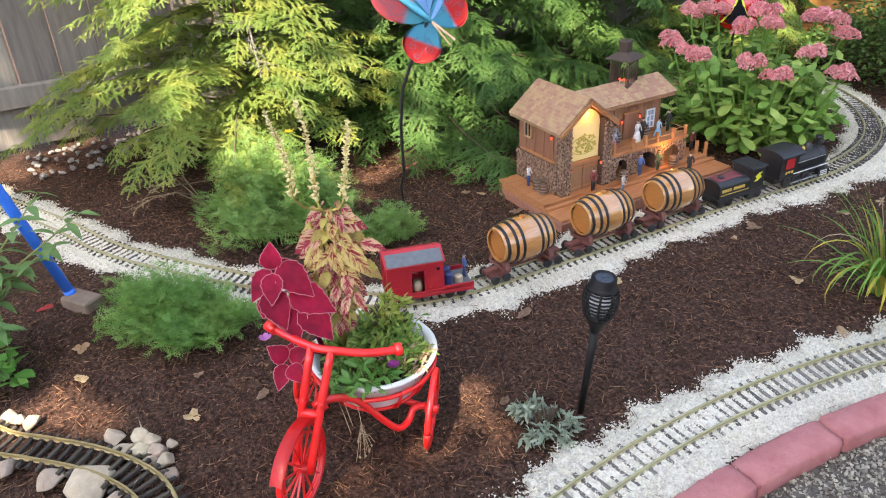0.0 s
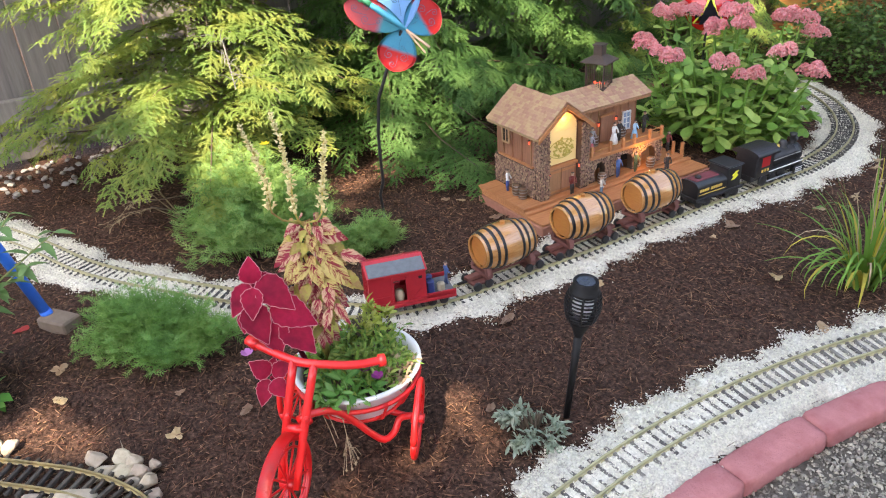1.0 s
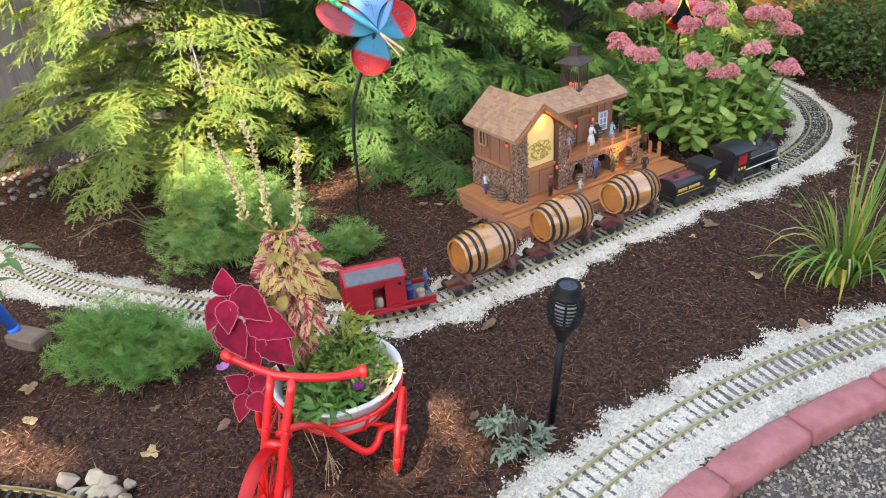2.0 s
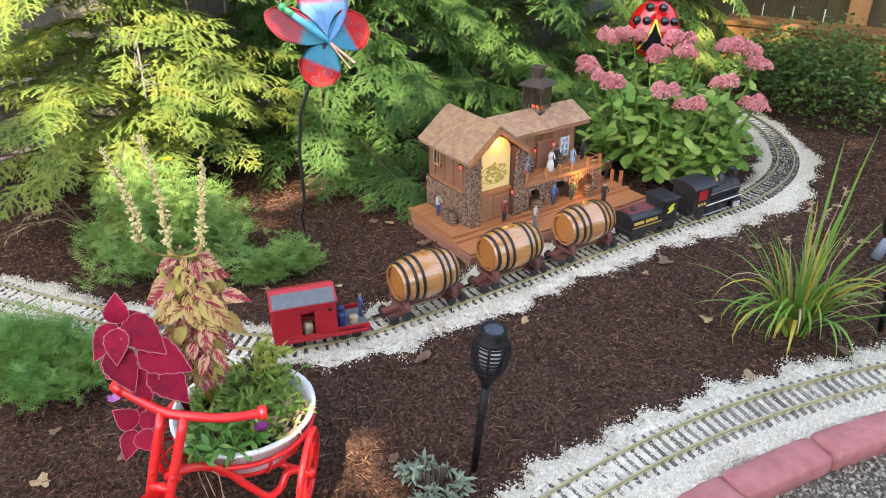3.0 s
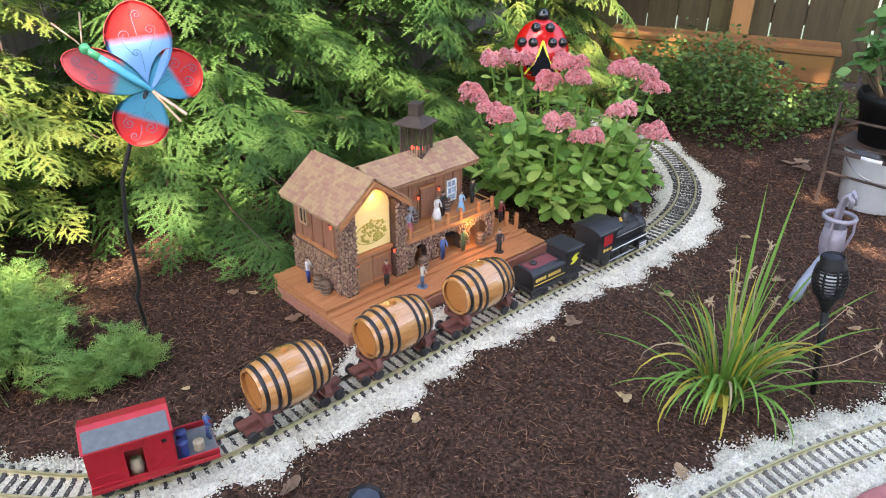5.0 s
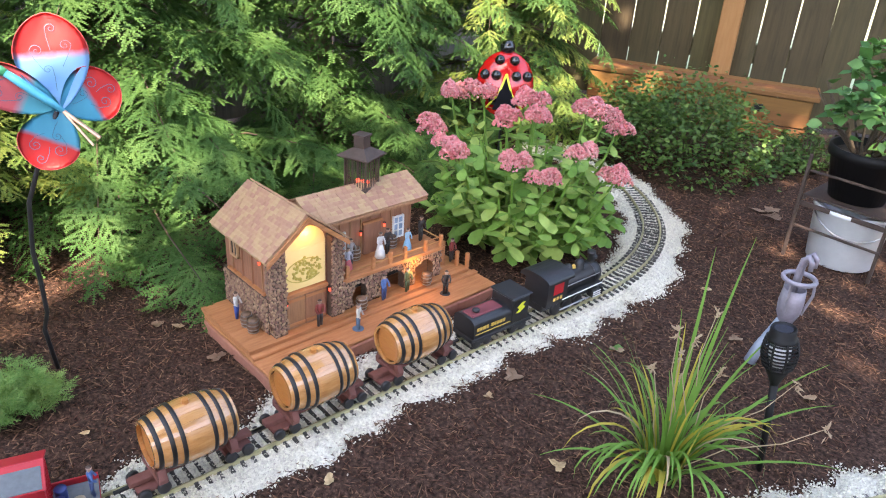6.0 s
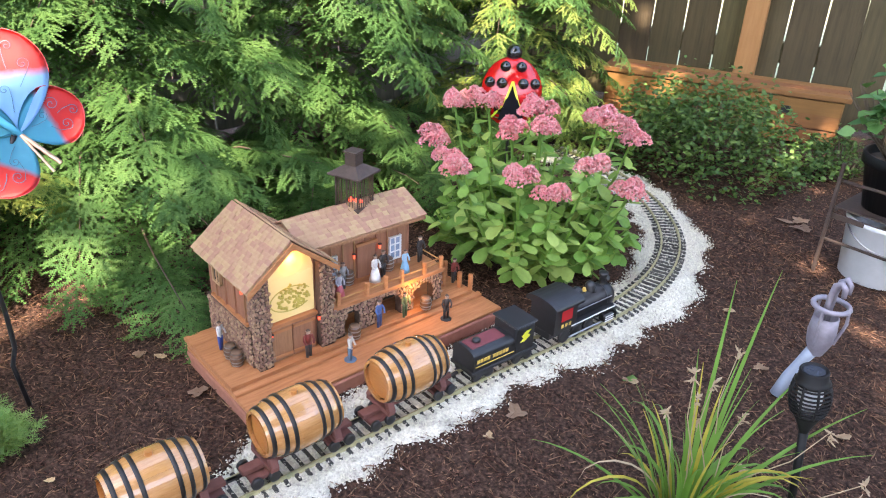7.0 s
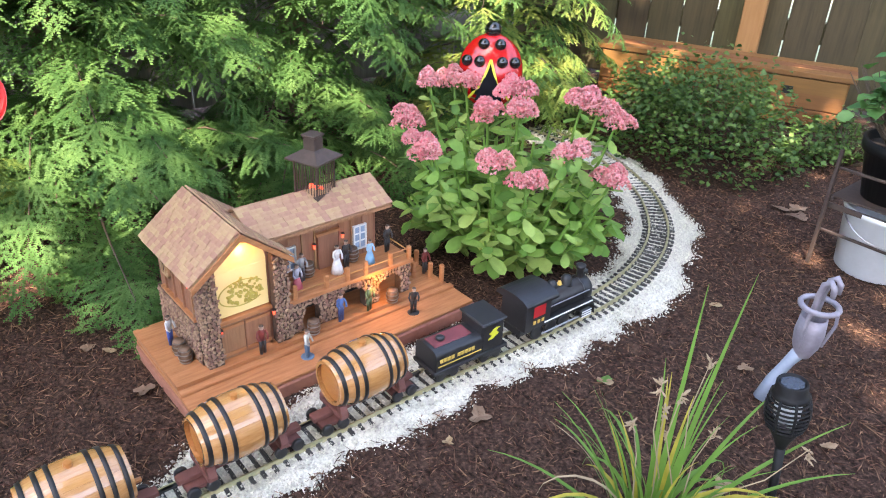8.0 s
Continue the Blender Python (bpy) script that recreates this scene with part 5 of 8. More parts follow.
def unseen_shade_tree():
    """Unseen tall broadleaf tree beside the path, added to keep sun off the bed."""
    r = np.random.default_rng(77)
    root = thing("unseen_shade_tree", "unseen tall broadleaf tree added to shade the garden bed", "tree", (4.15, -1.6, -0.05))
    part("trunk", tube(bmesh.new(), [(0, 0, 0), (0.03, 0.02, 1.6), (-0.1, 0.25, 3.2), (-0.4, 0.8, 4.6)], [0.16, 0.13, 0.1, 0.05], 14), BARK, root, "", True)
    tips = [(-3.0, 3.9, 4.9), (-2.8, 5.0, 5.0), (-1.9, 0.2, 4.6), (-1.8, 1.4, 4.9), (-1.4, 2.6, 4.8), (-0.8, 3.6, 4.9), (-1.2, 4.8, 4.9), (0.4, 2.2, 5.0), (0.6, 0.4, 4.9), (-0.9, -0.7, 4.7), (-0.3, 1.4, 5.6)]
    for x, y, z in tips:
        part("limb", tube(bmesh.new(), [(-0.1, 0.25, 3.1), (x * 0.45, y * 0.5, z * 0.85), (x, y, z)], [0.06, 0.04, 0.012], 8), BARK, root, "", True)
    n = 22500
    # besides the loose crown, clusters aimed to shade chosen spots of the garden
    c = np.array([(r.uniform(-2.25, 0.8), r.uniform(-1.0, 5.6), r.uniform(4.3, 5.6)) for _ in range(150)] + [(r.uniform(-3.7, -2.1), r.uniform(3.3, 5.9), r.uniform(4.5, 5.7)) for _ in range(60)] + [(-1.66 + r.uniform(-0.12, 0.12), r.uniform(0.5, 1.15), r.uniform(4.7, 5.3)) for _ in range(14)] + [(-1.23 + r.uniform(-0.15, 0.15), 0.79 + r.uniform(-0.12, 0.12), r.uniform(4.7, 5.3)) for _ in range(8)] + [(-1.58 + r.uniform(-0.15, 0.15), 1.68 + r.uniform(-0.2, 0.2), r.uniform(4.7, 5.3)) for _ in range(8)] + [(r.uniform(-2.5, -2.15), r.uniform(-0.4, 0.25), r.uniform(4.8, 5.2)) for _ in range(8)] + [(r.uniform(-2.42, -2.1), r.uniform(1.75, 2.25), r.uniform(4.8, 5.2)) for _ in range(7)] + [(r.uniform(-3.9, -3.6), r.uniform(-0.25, 0.2), r.uniform(4.8, 5.2)) for _ in range(3)] + [(r.uniform(-2.95, -2.6), r.uniform(-0.35, 0.05), r.uniform(4.8, 5.2)) for _ in range(5)])
    k = r.integers(0, len(c), n)
    p = c[k] + r.normal(0, 1, (n, 3)) * (0.21, 0.21, 0.14)
    # chinks cut to place sun spots on the mulch, cosmos and hemlock
    ray = np.array((math.cos(radians(SUN_AZ)), math.sin(radians(SUN_AZ)), math.tan(radians(SUN_ELEV))))
    ray /= np.linalg.norm(ray)
    for gx, gy, wide in ((0.142, 1.782, 0.07), (0.271, 1.681, 0.1), (-0.18, 1.03, 0.13), (0.33, 3.09, 0.09), (-0.35, 4.4, 0.12), (-0.66, 1.78, 0.14), (-1.06, 1.85, 0.27), (-1.3, 1.95, 0.24), (-1.5, 2.25, 0.2)):
        rel = p + (4.15, -1.6, -0.05) - (gx, gy, 0)
        off = np.linalg.norm(rel - (rel @ ray)[:, None] * ray, axis=1)
        p = p[off > wide + r.normal(0, 0.03, len(p))]
    n = len(p)
    s = r.uniform(0.1, 0.17, n)
    me = scatter("crown", LEAF_V, LEAF_F, p, frames(r.normal(0, 1, (n, 3)) * (1, 1, 0.4), np.stack([r.normal(0, 0.5, n), r.normal(0, 0.5, n), np.ones(n)], 1)), np.stack([s, s, s], 1), SHRUB)
    part("crown", me, None, root, "loose crown of green leaves", kind="stuff")


unseen_shade_tree()


def feathery(name, centre, rx, ry, height, count, material, label, seed, thread=0.03, turn=0.0, lobes=7):
    """A mound of several tufts of stems set with thread-leaved fronds."""
    r = np.random.default_rng(seed)
    root = thing(name, label, "plant", (*centre, 0), turn)
    stems = bmesh.new()
    P, D, U, S = [], [], [], []
    tufts = []
    for i in range(lobes):
        a, q = 2.4 * i + r.uniform(-0.4, 0.4), math.sqrt((i + 0.4) / lobes)
        tufts.append((0.72 * rx * q * math.cos(a), 0.72 * ry * q * math.sin(a), height * (1 - 0.5 * q * q) * r.uniform(0.72, 1.15)))
    for i in range(count):
        cx, cy, top = tufts[i % lobes]
        a, q = r.uniform(0, 6.28), math.sqrt(r.uniform(0, 1))
        wide = 0.46
        base = np.array((cx * 0.75 + rx * wide * 0.3 * q * math.cos(a), cy * 0.75 + ry * wide * 0.3 * q * math.sin(a), 0.0))
        tip = np.array((cx + rx * wide * q * math.cos(a), cy + ry * wide * q * math.sin(a), top * (1 - 0.72 * q * q) * r.uniform(0.6, 1.12)))
        bend = (base + tip) / 2 + np.array((0, 0, 0.14 * height))
        pt = lambda t: (1 - t) ** 2 * base + 2 * t * (1 - t) * bend + t * t * tip
        tube(stems, [pt(t) for t in (0, 0.5, 1)], [0.0011, 0.0009, 0.0004], 3, False)
        for j in range(9):
            t = 0.25 + 0.75 * (j + r.uniform(0, 1)) / 9
            ang = 2.4 * j + r.uniform(-0.5, 0.5)
            d = np.array((math.cos(ang), math.sin(ang), r.uniform(-0.1, 0.9)))
            P.append(pt(min(t, 1))), D.append(d), U.append((r.normal(0, 0.6), r.normal(0, 0.6), 1)), S.append(thread * r.uniform(0.6, 1.15) * (1.1 - 0.35 * t))
    part("stalk_tuft", stems, material, root, kind="stuff")
    S = np.array(S)
    me = scatter("foliage", *FROND, np.array(P), frames(np.array(D), np.array(U)), np.stack([S, S, S], 1), material)
    part("foliage", me, None, root, "fine thread-like leaves", kind="stuff")
    return root


def big_leaf(bm, m, ln, w, curl=0.25, crinkle=0.0):
    """A pointed, toothed leaf with a folded midrib that curls down at the tip; crinkle: unevenness of the blade."""
    n, rows = 13, []
    wob = [random.uniform(-1, 1) for _ in range(n * 5)]
    for i in range(n):
        t = i / (n - 1)
        half = w / 2 * (math.sin(math.pi * min(t ** 0.66, 1)) ** 0.95 if 0 < t < 1 else 0.02)
        z = -curl * ln * t * t
        y = ln * t
        rows.append([])
        for j, k in enumerate((-1, -0.55, 0, 0.55, 1)):
            h2 = half * (1 + (0.06 if i % 2 else -0.04)) if abs(k) == 1 else half
            rows[-1].append(bm.verts.new(m @ Vector((k * h2, y, z + abs(k) * half * 0.35 - (0.12 * half if abs(k) > 0.9 else 0) + crinkle * w * wob[i * 5 + j]))))
    for a, b in zip(rows, rows[1:]):
        for k in range(4):
            bm.faces.new((a[k], a[k + 1], b[k + 1], b[k]))
    return bm


def leaf_pose(tip_from, direction, up):
    d = Vector(direction).normalized()
    x = d.cross(Vector(up)).normalized()
    z = x.cross(d)
    return Matrix.Translation(tip_from) @ Matrix((x, d, z)).transposed().to_4x4()


def withered_twigs(at, seed):
    """A few thin arching stalks with small shrivelled leaves at their ends."""
    r = random.Random(seed)
    root = thing("dry_weed", "withered thin tan stalks arching low over the mulch", "plant", (*at, 0.0))
    for k in range(6):
        az, ln = -2.5 + 0.2 * k + r.uniform(-0.1, 0.1), r.uniform(0.12, 0.24)
        h = Vector((math.cos(az), math.sin(az), 0))
        top = r.uniform(0.05, 0.11)
        line = [Vector((0.01 * k - 0.025, 0, 0)), h * ln * 0.35 + Vector((0, 0, top)), h * ln * 0.7 + Vector((0, 0, top * 0.9)), h * ln + Vector((0, 0, top * 0.45))]
        st = part("stalk", tube(bmesh.new(), line, [0.0015, 0.0012, 0.0009, 0.0006], 5), DRY_WEED, root)
        for j in range(12):
            t = 1.2 + 1.8 * j / 11
            q = line[min(2, int(t))].lerp(line[min(3, int(t) + 1)], min(1, t - min(2, int(t))))
            d = h * 0.6 + Vector((r.uniform(-1, 1), r.uniform(-1, 1), r.uniform(-0.6, 0.5)))
            sz = r.uniform(0.01, 0.022)
            part("leaf", big_leaf(bmesh.new(), leaf_pose(q, d, (r.uniform(-0.6, 0.6), r.uniform(-0.6, 0.6), 1)), sz, sz * 0.3, 0.5), DRY_WEED, st, smooth=True)


DRY_WEED = surface("dry_weed", [(0.2, (0.14, 0.1, 0.055)), (0.8, (0.28, 0.21, 0.12))], 60, 0.9, 0.2)
feathery("cosmos_plant", (-0.69, 1.68), 0.25, 0.26, 0.335, 430, FEATHER_GREY, "tall feathery green cosmos clump in the mulch", 21, 0.05, 0, 11)
feathery("cosmos_plant", (-0.46, 1.84), 0.1, 0.12, 0.14, 130, FEATHER_GREY, "low feathery blue-green cosmos tuft in the mulch", 22, 0.04, 0, 4)
feathery("fern_mound", (-0.345, 1.285), 0.135, 0.225, 0.19, 330, FEATHER, "low bright green feathery mound in the mulch", 23, 0.042, -42, 9)
withered_twigs((-0.98, 1.5), 24)
yf = thing("yellow_flower", "small yellow daisy above the feathery clump", "flower", (-0.406, 1.614, 0.0))
part("stem", tube(bmesh.new(), [(-0.08, 0.05, 0.01), (-0.02, 0.015, 0.2), (0, 0, 0.378)], 0.0008, 4), FEATHER, yf)
YELLOW_PETAL = leafy("yellow_petal", [(0.2, (0.75, 0.55, 0.02)), (0.8, (0.85, 0.7, 0.05))], 0.2)
for k in range(7):
    bm = bmesh.new()
    prism(bm, [(0, 0), (0.004, 0.006), (0, 0.014), (-0.004, 0.006)], 0.0005, pose(0, 0, 0.38, 15, 0, k * 51.4))
    part("petal", bm, YELLOW_PETAL, yf)


# ---- sedum ----
def sedum():
    r = np.random.default_rng(31)
    root = thing("sedum_plant", "tall sedum with fleshy green leaves and pink flower heads", "plant", (-0.4, 3.2, 0))
    heads = [(-0.22, -0.10, 0.42), (-0.16, -0.03, 0.42), (-0.23, -0.16, 0.33), (0.03, -0.13, 0.405), (0.08, -0.08, 0.42), (0.19, 0.07, 0.435), (0.035, -0.29, 0.35), (0.19, -0.02, 0.352), (0.11, -0.18, 0.327), (0.185, -0.14, 0.295), (0.26, 0.07, 0.285), (-0.06, -0.24, 0.33), (0.04, -0.04, 0.45), (0.1, 0.12, 0.42), (-0.1, 0.08, 0.42), (0.15, 0.2, 0.36), (-0.3, 0.05, 0.38)]
    LP, LD, LU, LS = [], [], [], []
    stems = []
    for x, y, z in heads:
        stems.append(((x, y, z), True))
    for i in range(72):
        a, q = r.uniform(0, 6.28), math.sqrt(r.uniform(0.05, 1))
        stems.append(((0.27 * q * math.cos(a), 0.27 * q * math.sin(a), (0.37 - 0.22 * q * q) * r.uniform(0.72, 1.08)), False))
    for (x, y, z), bloom in stems:
        base = np.array((x * 0.3, y * 0.3, 0.0))
        tip = np.array((x, y, z))
        mid = (base + tip) / 2 + np.array((x, y, 0)) * 0.2
        pt = lambda t: (1 - t) ** 2 * base + 2 * t * (1 - t) * mid + t * t * tip
        part("stem", tube(bmesh.new(), [pt(t) for t in (0, 0.35, 0.7, 1)], [0.005, 0.0045, 0.004, 0.003], 6, False), SEDUM, root, "", True)
        n = int(10 + z * 30)
        for j in range(n):
            t = 0.22 + 0.72 * j / n
            a = j * 2.4 + r.uniform(-0.4, 0.4)
            d = np.array((math.cos(a), math.sin(a), r.uniform(-0.75, 0.35)))
            LP.append(pt(t)), LD.append(d), LU.append((r.normal(0, 0.2), r.normal(0, 0.2), 1)), LS.append(r.uniform(0.04, 0.066) * (0.75 if bloom and t > 0.7 else 1.0))
    LS = np.array(LS)
    me = scatter("leaves", OVAL_V, OVAL_F, np.array(LP), frames(np.array(LD), np.array(LU)), np.stack([LS * 0.82, LS, LS], 1), SEDUM)
    part("leaves", me, None, root, "fleshy oval green leaves", True, kind="stuff")
    for x, y, z in heads:
        lobes = [(r.uniform(-0.03, 0.03), r.uniform(-0.03, 0.03), r.uniform(-0.016, 0.004)) for _ in range(5)]
        n = 820
        k = r.integers(0, 5, n)
        a, q = r.uniform(0, 6.28, n), np.sqrt(r.uniform(0, 1, n))
        R = r.uniform(0.022, 0.03)
        c = np.array(lobes)[k]
        p = np.stack([x + c[:, 0] + R * q * np.cos(a), y + c[:, 1] + R * q * np.sin(a), z + c[:, 2] + 0.025 * (1 - q ** 2) + r.normal(0, 0.0015, n)], 1)
        s = r.uniform(0.0032, 0.0056, n)
        me = scatter("flower_head", CHIP_V, CHIP_F, p, turned(r.normal(0, 1, (n, 3)), r.uniform(0, 6, n)), np.stack([s, s, s * 0.8], 1), SEDUM_PINK)
        hd = part("flower_head", me, None, root, "flat pink flower head")
        for cx, cy, cz in lobes:
            part("stalk", tube(bmesh.new(), [(x, y, z - 0.035), (x + cx * 0.8, y + cy * 0.8, z + cz + 0.008)], 0.0016, 4, False), SEDUM, hd)


sedum()


# ---- grass clump ----
def blade(bm, base, az, length, lift, width, droop, fold=True):
    """A long leaf that rises and arches over."""
    h = Vector((math.cos(az), math.sin(az), 0))
    side = Vector((-h.y, h.x, 0))
    n, rows = 11, []
    p, ang = Vector(base), lift
    for i in range(n):
        t = i / (n - 1)
        w = width * (1 - t ** 2.2) * (0.65 + 0.7 * min(t * 3, 1) * 0.5) + 0.0003
        keel = Vector((0, 0, -w * 0.5))
        rows.append([bm.verts.new(p - side * w), bm.verts.new(p + keel), bm.verts.new(p + side * w)])
        p = p + (h * math.cos(ang) + Vector((0, 0, 1)) * math.sin(ang)) * (length / (n - 1))
        if p.z < 0.012:
            p.z = 0.012
        ang -= droop * (0.25 + 1.5 * t) / (n - 1)
    for a, b in zip(rows, rows[1:]):
        bm.faces.new((a[0], a[1], b[1], b[0]))
        bm.faces.new((a[1], a[2], b[2], b[1]))
    return bm


YELLOW_BLADE = leafy("yellowing_blade", [(0.2, (0.4, 0.36, 0.05)), (0.8, (0.66, 0.52, 0.1))], 0.3, 0.5)
DRY = surface("dry_stalk", [(0.2, (0.27, 0.185, 0.105)), (0.8, (0.46, 0.35, 0.22))], 60, 0.8, 0.2)


def grass_clump():
    root = thing("daylily_clump", "arching green daylily leaves with dry seed stalks", "plant", (0.42, 2.70, 0))
    rr = random.Random(5)
    for i in range(92):
        a = rr.uniform(0, 6.28)
        q = rr.uniform(0, 0.035)
        skirt = i % 9 < 5
        ln, lift, droop = (rr.uniform(0.15, 0.29), rr.uniform(1.15, 1.54), rr.uniform(2.6, 4.0)) if skirt else (rr.uniform(0.16, 0.32), rr.uniform(1.25, 1.56), rr.uniform(0.2, 1.3))
        mat = YELLOW_BLADE if rr.random() < 0.12 else DRY if rr.random() < 0.06 else BLADE
        part("blade", blade(bmesh.new(), (q * math.cos(a), q * math.sin(a), 0.0), a + rr.uniform(-0.4, 0.4), ln, lift, (rr.uniform(0.0032, 0.0062) if skirt else rr.uniform(0.002, 0.0042)) * (0.6 if mat == DRY else 1), droop), mat, root, smooth=True)
    # the few long leaves that stand clear of the clump
    for az, ln, lift, dr in ((2.0, 0.44, 1.45, 0.2), (1.5, 0.47, 1.38, 0.15), (2.6, 0.33, 1.5, 0.2), (1.05, 0.36, 0.85, 0.6), (0.9, 0.33, 0.8, 0.9), (0.55, 0.3, 0.6, 0.8), (1.25, 0.34, 1.15, 0.6), (3.7, 0.28, 0.75, 1.0), (4.2, 0.26, 0.7, 1.2), (3.1, 0.24, 0.9, 1.3)):
        part("blade", blade(bmesh.new(), (0.01 * math.cos(az), 0.01 * math.sin(az), 0.0), az, ln, lift, 0.0046, dr), BLADE, root, smooth=True)
    for az, ln, lift, dr in ((2.3, 0.3, 1.5, 0.3), (1.8, 0.26, 1.45, 0.6), (2.9, 0.22, 1.4, 0.9), (0.7, 0.24, 1.2, 1.6), (5.0, 0.2, 1.1, 2.4)):
        part("blade", blade(bmesh.new(), (0.015 * math.cos(az), 0.015 * math.sin(az), 0.0), az, ln, lift, 0.0042, dr), YELLOW_BLADE, root, smooth=True)
    for az, lean, ln in ((1.6, 0.22, 0.34), (1.9, 0.1, 0.29), (0.8, 0.7, 0.3), (2.4, 0.15, 0.25), (0.6, 0.95, 0.3), (3.0, 0.3, 0.22), (2.8, 0.12, 0.3), (1.2, 0.35, 0.24), (2.1, 0.3, 0.2)):
        h = Vector((math.cos(az), math.sin(az), 0))
        tip = h * math.sin(lean) * ln + Vector((0, 0, math.cos(lean) * ln))
        kink = Vector((rr.uniform(-0.02, 0.02), rr.uniform(-0.02, 0.02), 0.015))
        st = part("seed_stalk", tube(bmesh.new(), [(0, 0, 0), tip * 0.4 + kink, tip * 0.75 - kink * 0.3, tip], [0.0013, 0.0011, 0.0009, 0.0007], 5), DRY, root, "dry tan seed stalk")
        for k in range(9):
            out = Vector([rr.gauss(0, 1) for _ in range(3)]).normalized()
            turn = Vector((0, 0, 1)).rotation_difference(out).to_matrix().to_4x4()
            ln2 = rr.uniform(0.007, 0.016)
            part("seed_pod", lathe(bmesh.new(), [(0.0006, 0), (rr.uniform(0.0012, 0.0026), ln2 * 0.55), (0.0004, ln2)], 6, Matrix.Translation(tip - Vector((0, 0, rr.uniform(0, 0.02)))) @ turn), DRY_HEAD if k % 3 else DRY, st)


DRY_HEAD = surface("dry_head", [(0.2, (0.26, 0.17, 0.1)), (0.8, (0.46, 0.34, 0.22))], 60, 0.9, 0.2)
grass_clump()


# ---- other plants ----
def leafy_bush(name, centre, rx, ry, height, count, size, material, label, seed, category="shrub", flatten=0.4, wide=1.0):
    r = np.random.default_rng(seed)
    root = thing(name, label, category, (*centre, 0))
    stems = bmesh.new()
    for i in range(26):
        a, q = r.uniform(0, 6.28), math.sqrt(r.uniform(0, 1))
        tip = (rx * q * math.cos(a) * 0.9, ry * q * math.sin(a) * 0.9, height * (1 - 0.5 * q * q) * 0.9)
        tube(stems, [(tip[0] * 0.2, tip[1] * 0.2, 0), (tip[0] * 0.7, tip[1] * 0.7, tip[2] * 0.55), tip], [0.004, 0.003, 0.001], 5, False)
    part("stalk_tuft", stems, TWIG, root, kind="stuff")
    # leaves sit in clumps near the outside, with gaps between
    nc = max(12, count // 28)
    a, q = r.uniform(0, 6.28, nc), np.sqrt(r.uniform(0, 1, nc))
    cz = height * (1 - 0.55 * q ** 2) * r.uniform(0.25, 1.05, nc)
    c = np.stack([rx * q * np.cos(a), ry * q * np.sin(a), cz], 1)
    k = r.integers(0, nc, count)
    p = c[k] + r.normal(0, 1, (count, 3)) * np.array((rx, ry, height)) * 0.10
    p[:, 2] = np.maximum(p[:, 2], 0.012)
    d = r.normal(0, 1, (count, 3)) * (1, 1, flatten)
    d[:, :2] += p[:, :2] / rx * 0.6
    s = r.uniform(0.6, 1.25, count) * size
    me = scatter("leaves", LEAF_V, LEAF_F, p, frames(d, np.stack([r.normal(0, 0.5, count), r.normal(0, 0.5, count), np.ones(count)], 1)), np.stack([s * wide, s, s], 1), material)
    part("leaves", me, None, root, smooth=True, kind="stuff")
    return root


leafy_bush("shrub", (-0.54, 4.26), 0.37, 0.30, 0.33, 7600, 0.019, SHRUB_LIGHT, "low green shrub in front of the cedar bench", 41)
leafy_bush("shrub", (-0.15, 4.62), 0.18, 0.16, 0.17, 1300, 0.0185, SHRUB_LIGHT, "low green shrub beside the cedar bench", 42)
leafy_bush("silver_herb", (0.37, 1.77), 0.06, 0.05, 0.05, 420, 0.018, SILVER, "grey-green woolly herb in the mulch by the torch", 43, "plant", 0.9, 0.45)
leafy_bush("leafy_plant", (-0.37, 0.90), 0.08, 0.07, 0.10, 80, 0.042, HERB_GREEN, "low green leafy plant in the mulch", 46, "plant")


# ---- tricycle planter ----
BOWL = Vector((0.17, 1.534, 0.0))
AXIS, SIDE = Vector((0.574, -0.819, 0)), Vector((0.819, 0.574, 0))
SOIL = surface("potting_soil", [(0.2, (0.02, 0.014, 0.01)), (0.8, (0.06, 0.042, 0.03))], 80, 0.95, 0.8)


def local(p):
    return Vector(p) - BOWL


def mirrored(p):
    """The same place on the other side of the tricycle's long axis."""
    q = local(p)
    return BOWL + q - SIDE * (2 * q.dot(SIDE))


def spoked_wheel(root, hub, r, forward, lean, spokes=12):
    """A wire wheel that rolls along forward and leans sideways by lean."""
    f = Vector(forward).normalized()
    s = Vector((f.y, -f.x, 0))
    up = (Vector((0, 0, 1)) + s * lean).normalized()
    ax = f.cross(up)
    at = lambda a, q: local(hub) + (f * math.cos(a) + up * math.sin(a)) * q
    w = part("wheel", tube(bmesh.new(), [at(a, r) for a in np.linspace(0, 2 * math.pi, 41)], 0.0055, 8), RED_ENAMEL, root, "red wire wheel", True)
    part("inner_rim", tube(bmesh.new(), [at(a, r - 0.014) for a in np.linspace(0, 2 * math.pi, 37)], 0.0024, 6), RED_ENAMEL, w, "", True)
    part("hub", tube(bmesh.new(), [local(hub) - ax * 0.012, local(hub) + ax * 0.012], 0.009, 10), RED_ENAMEL, w, "", True)
    for k in range(spokes):
        a = 2 * math.pi * k / spokes
        part("spoke", tube(bmesh.new(), [at(a, 0.006), at(a, r)], 0.0021, 5), RED_ENAMEL, w)


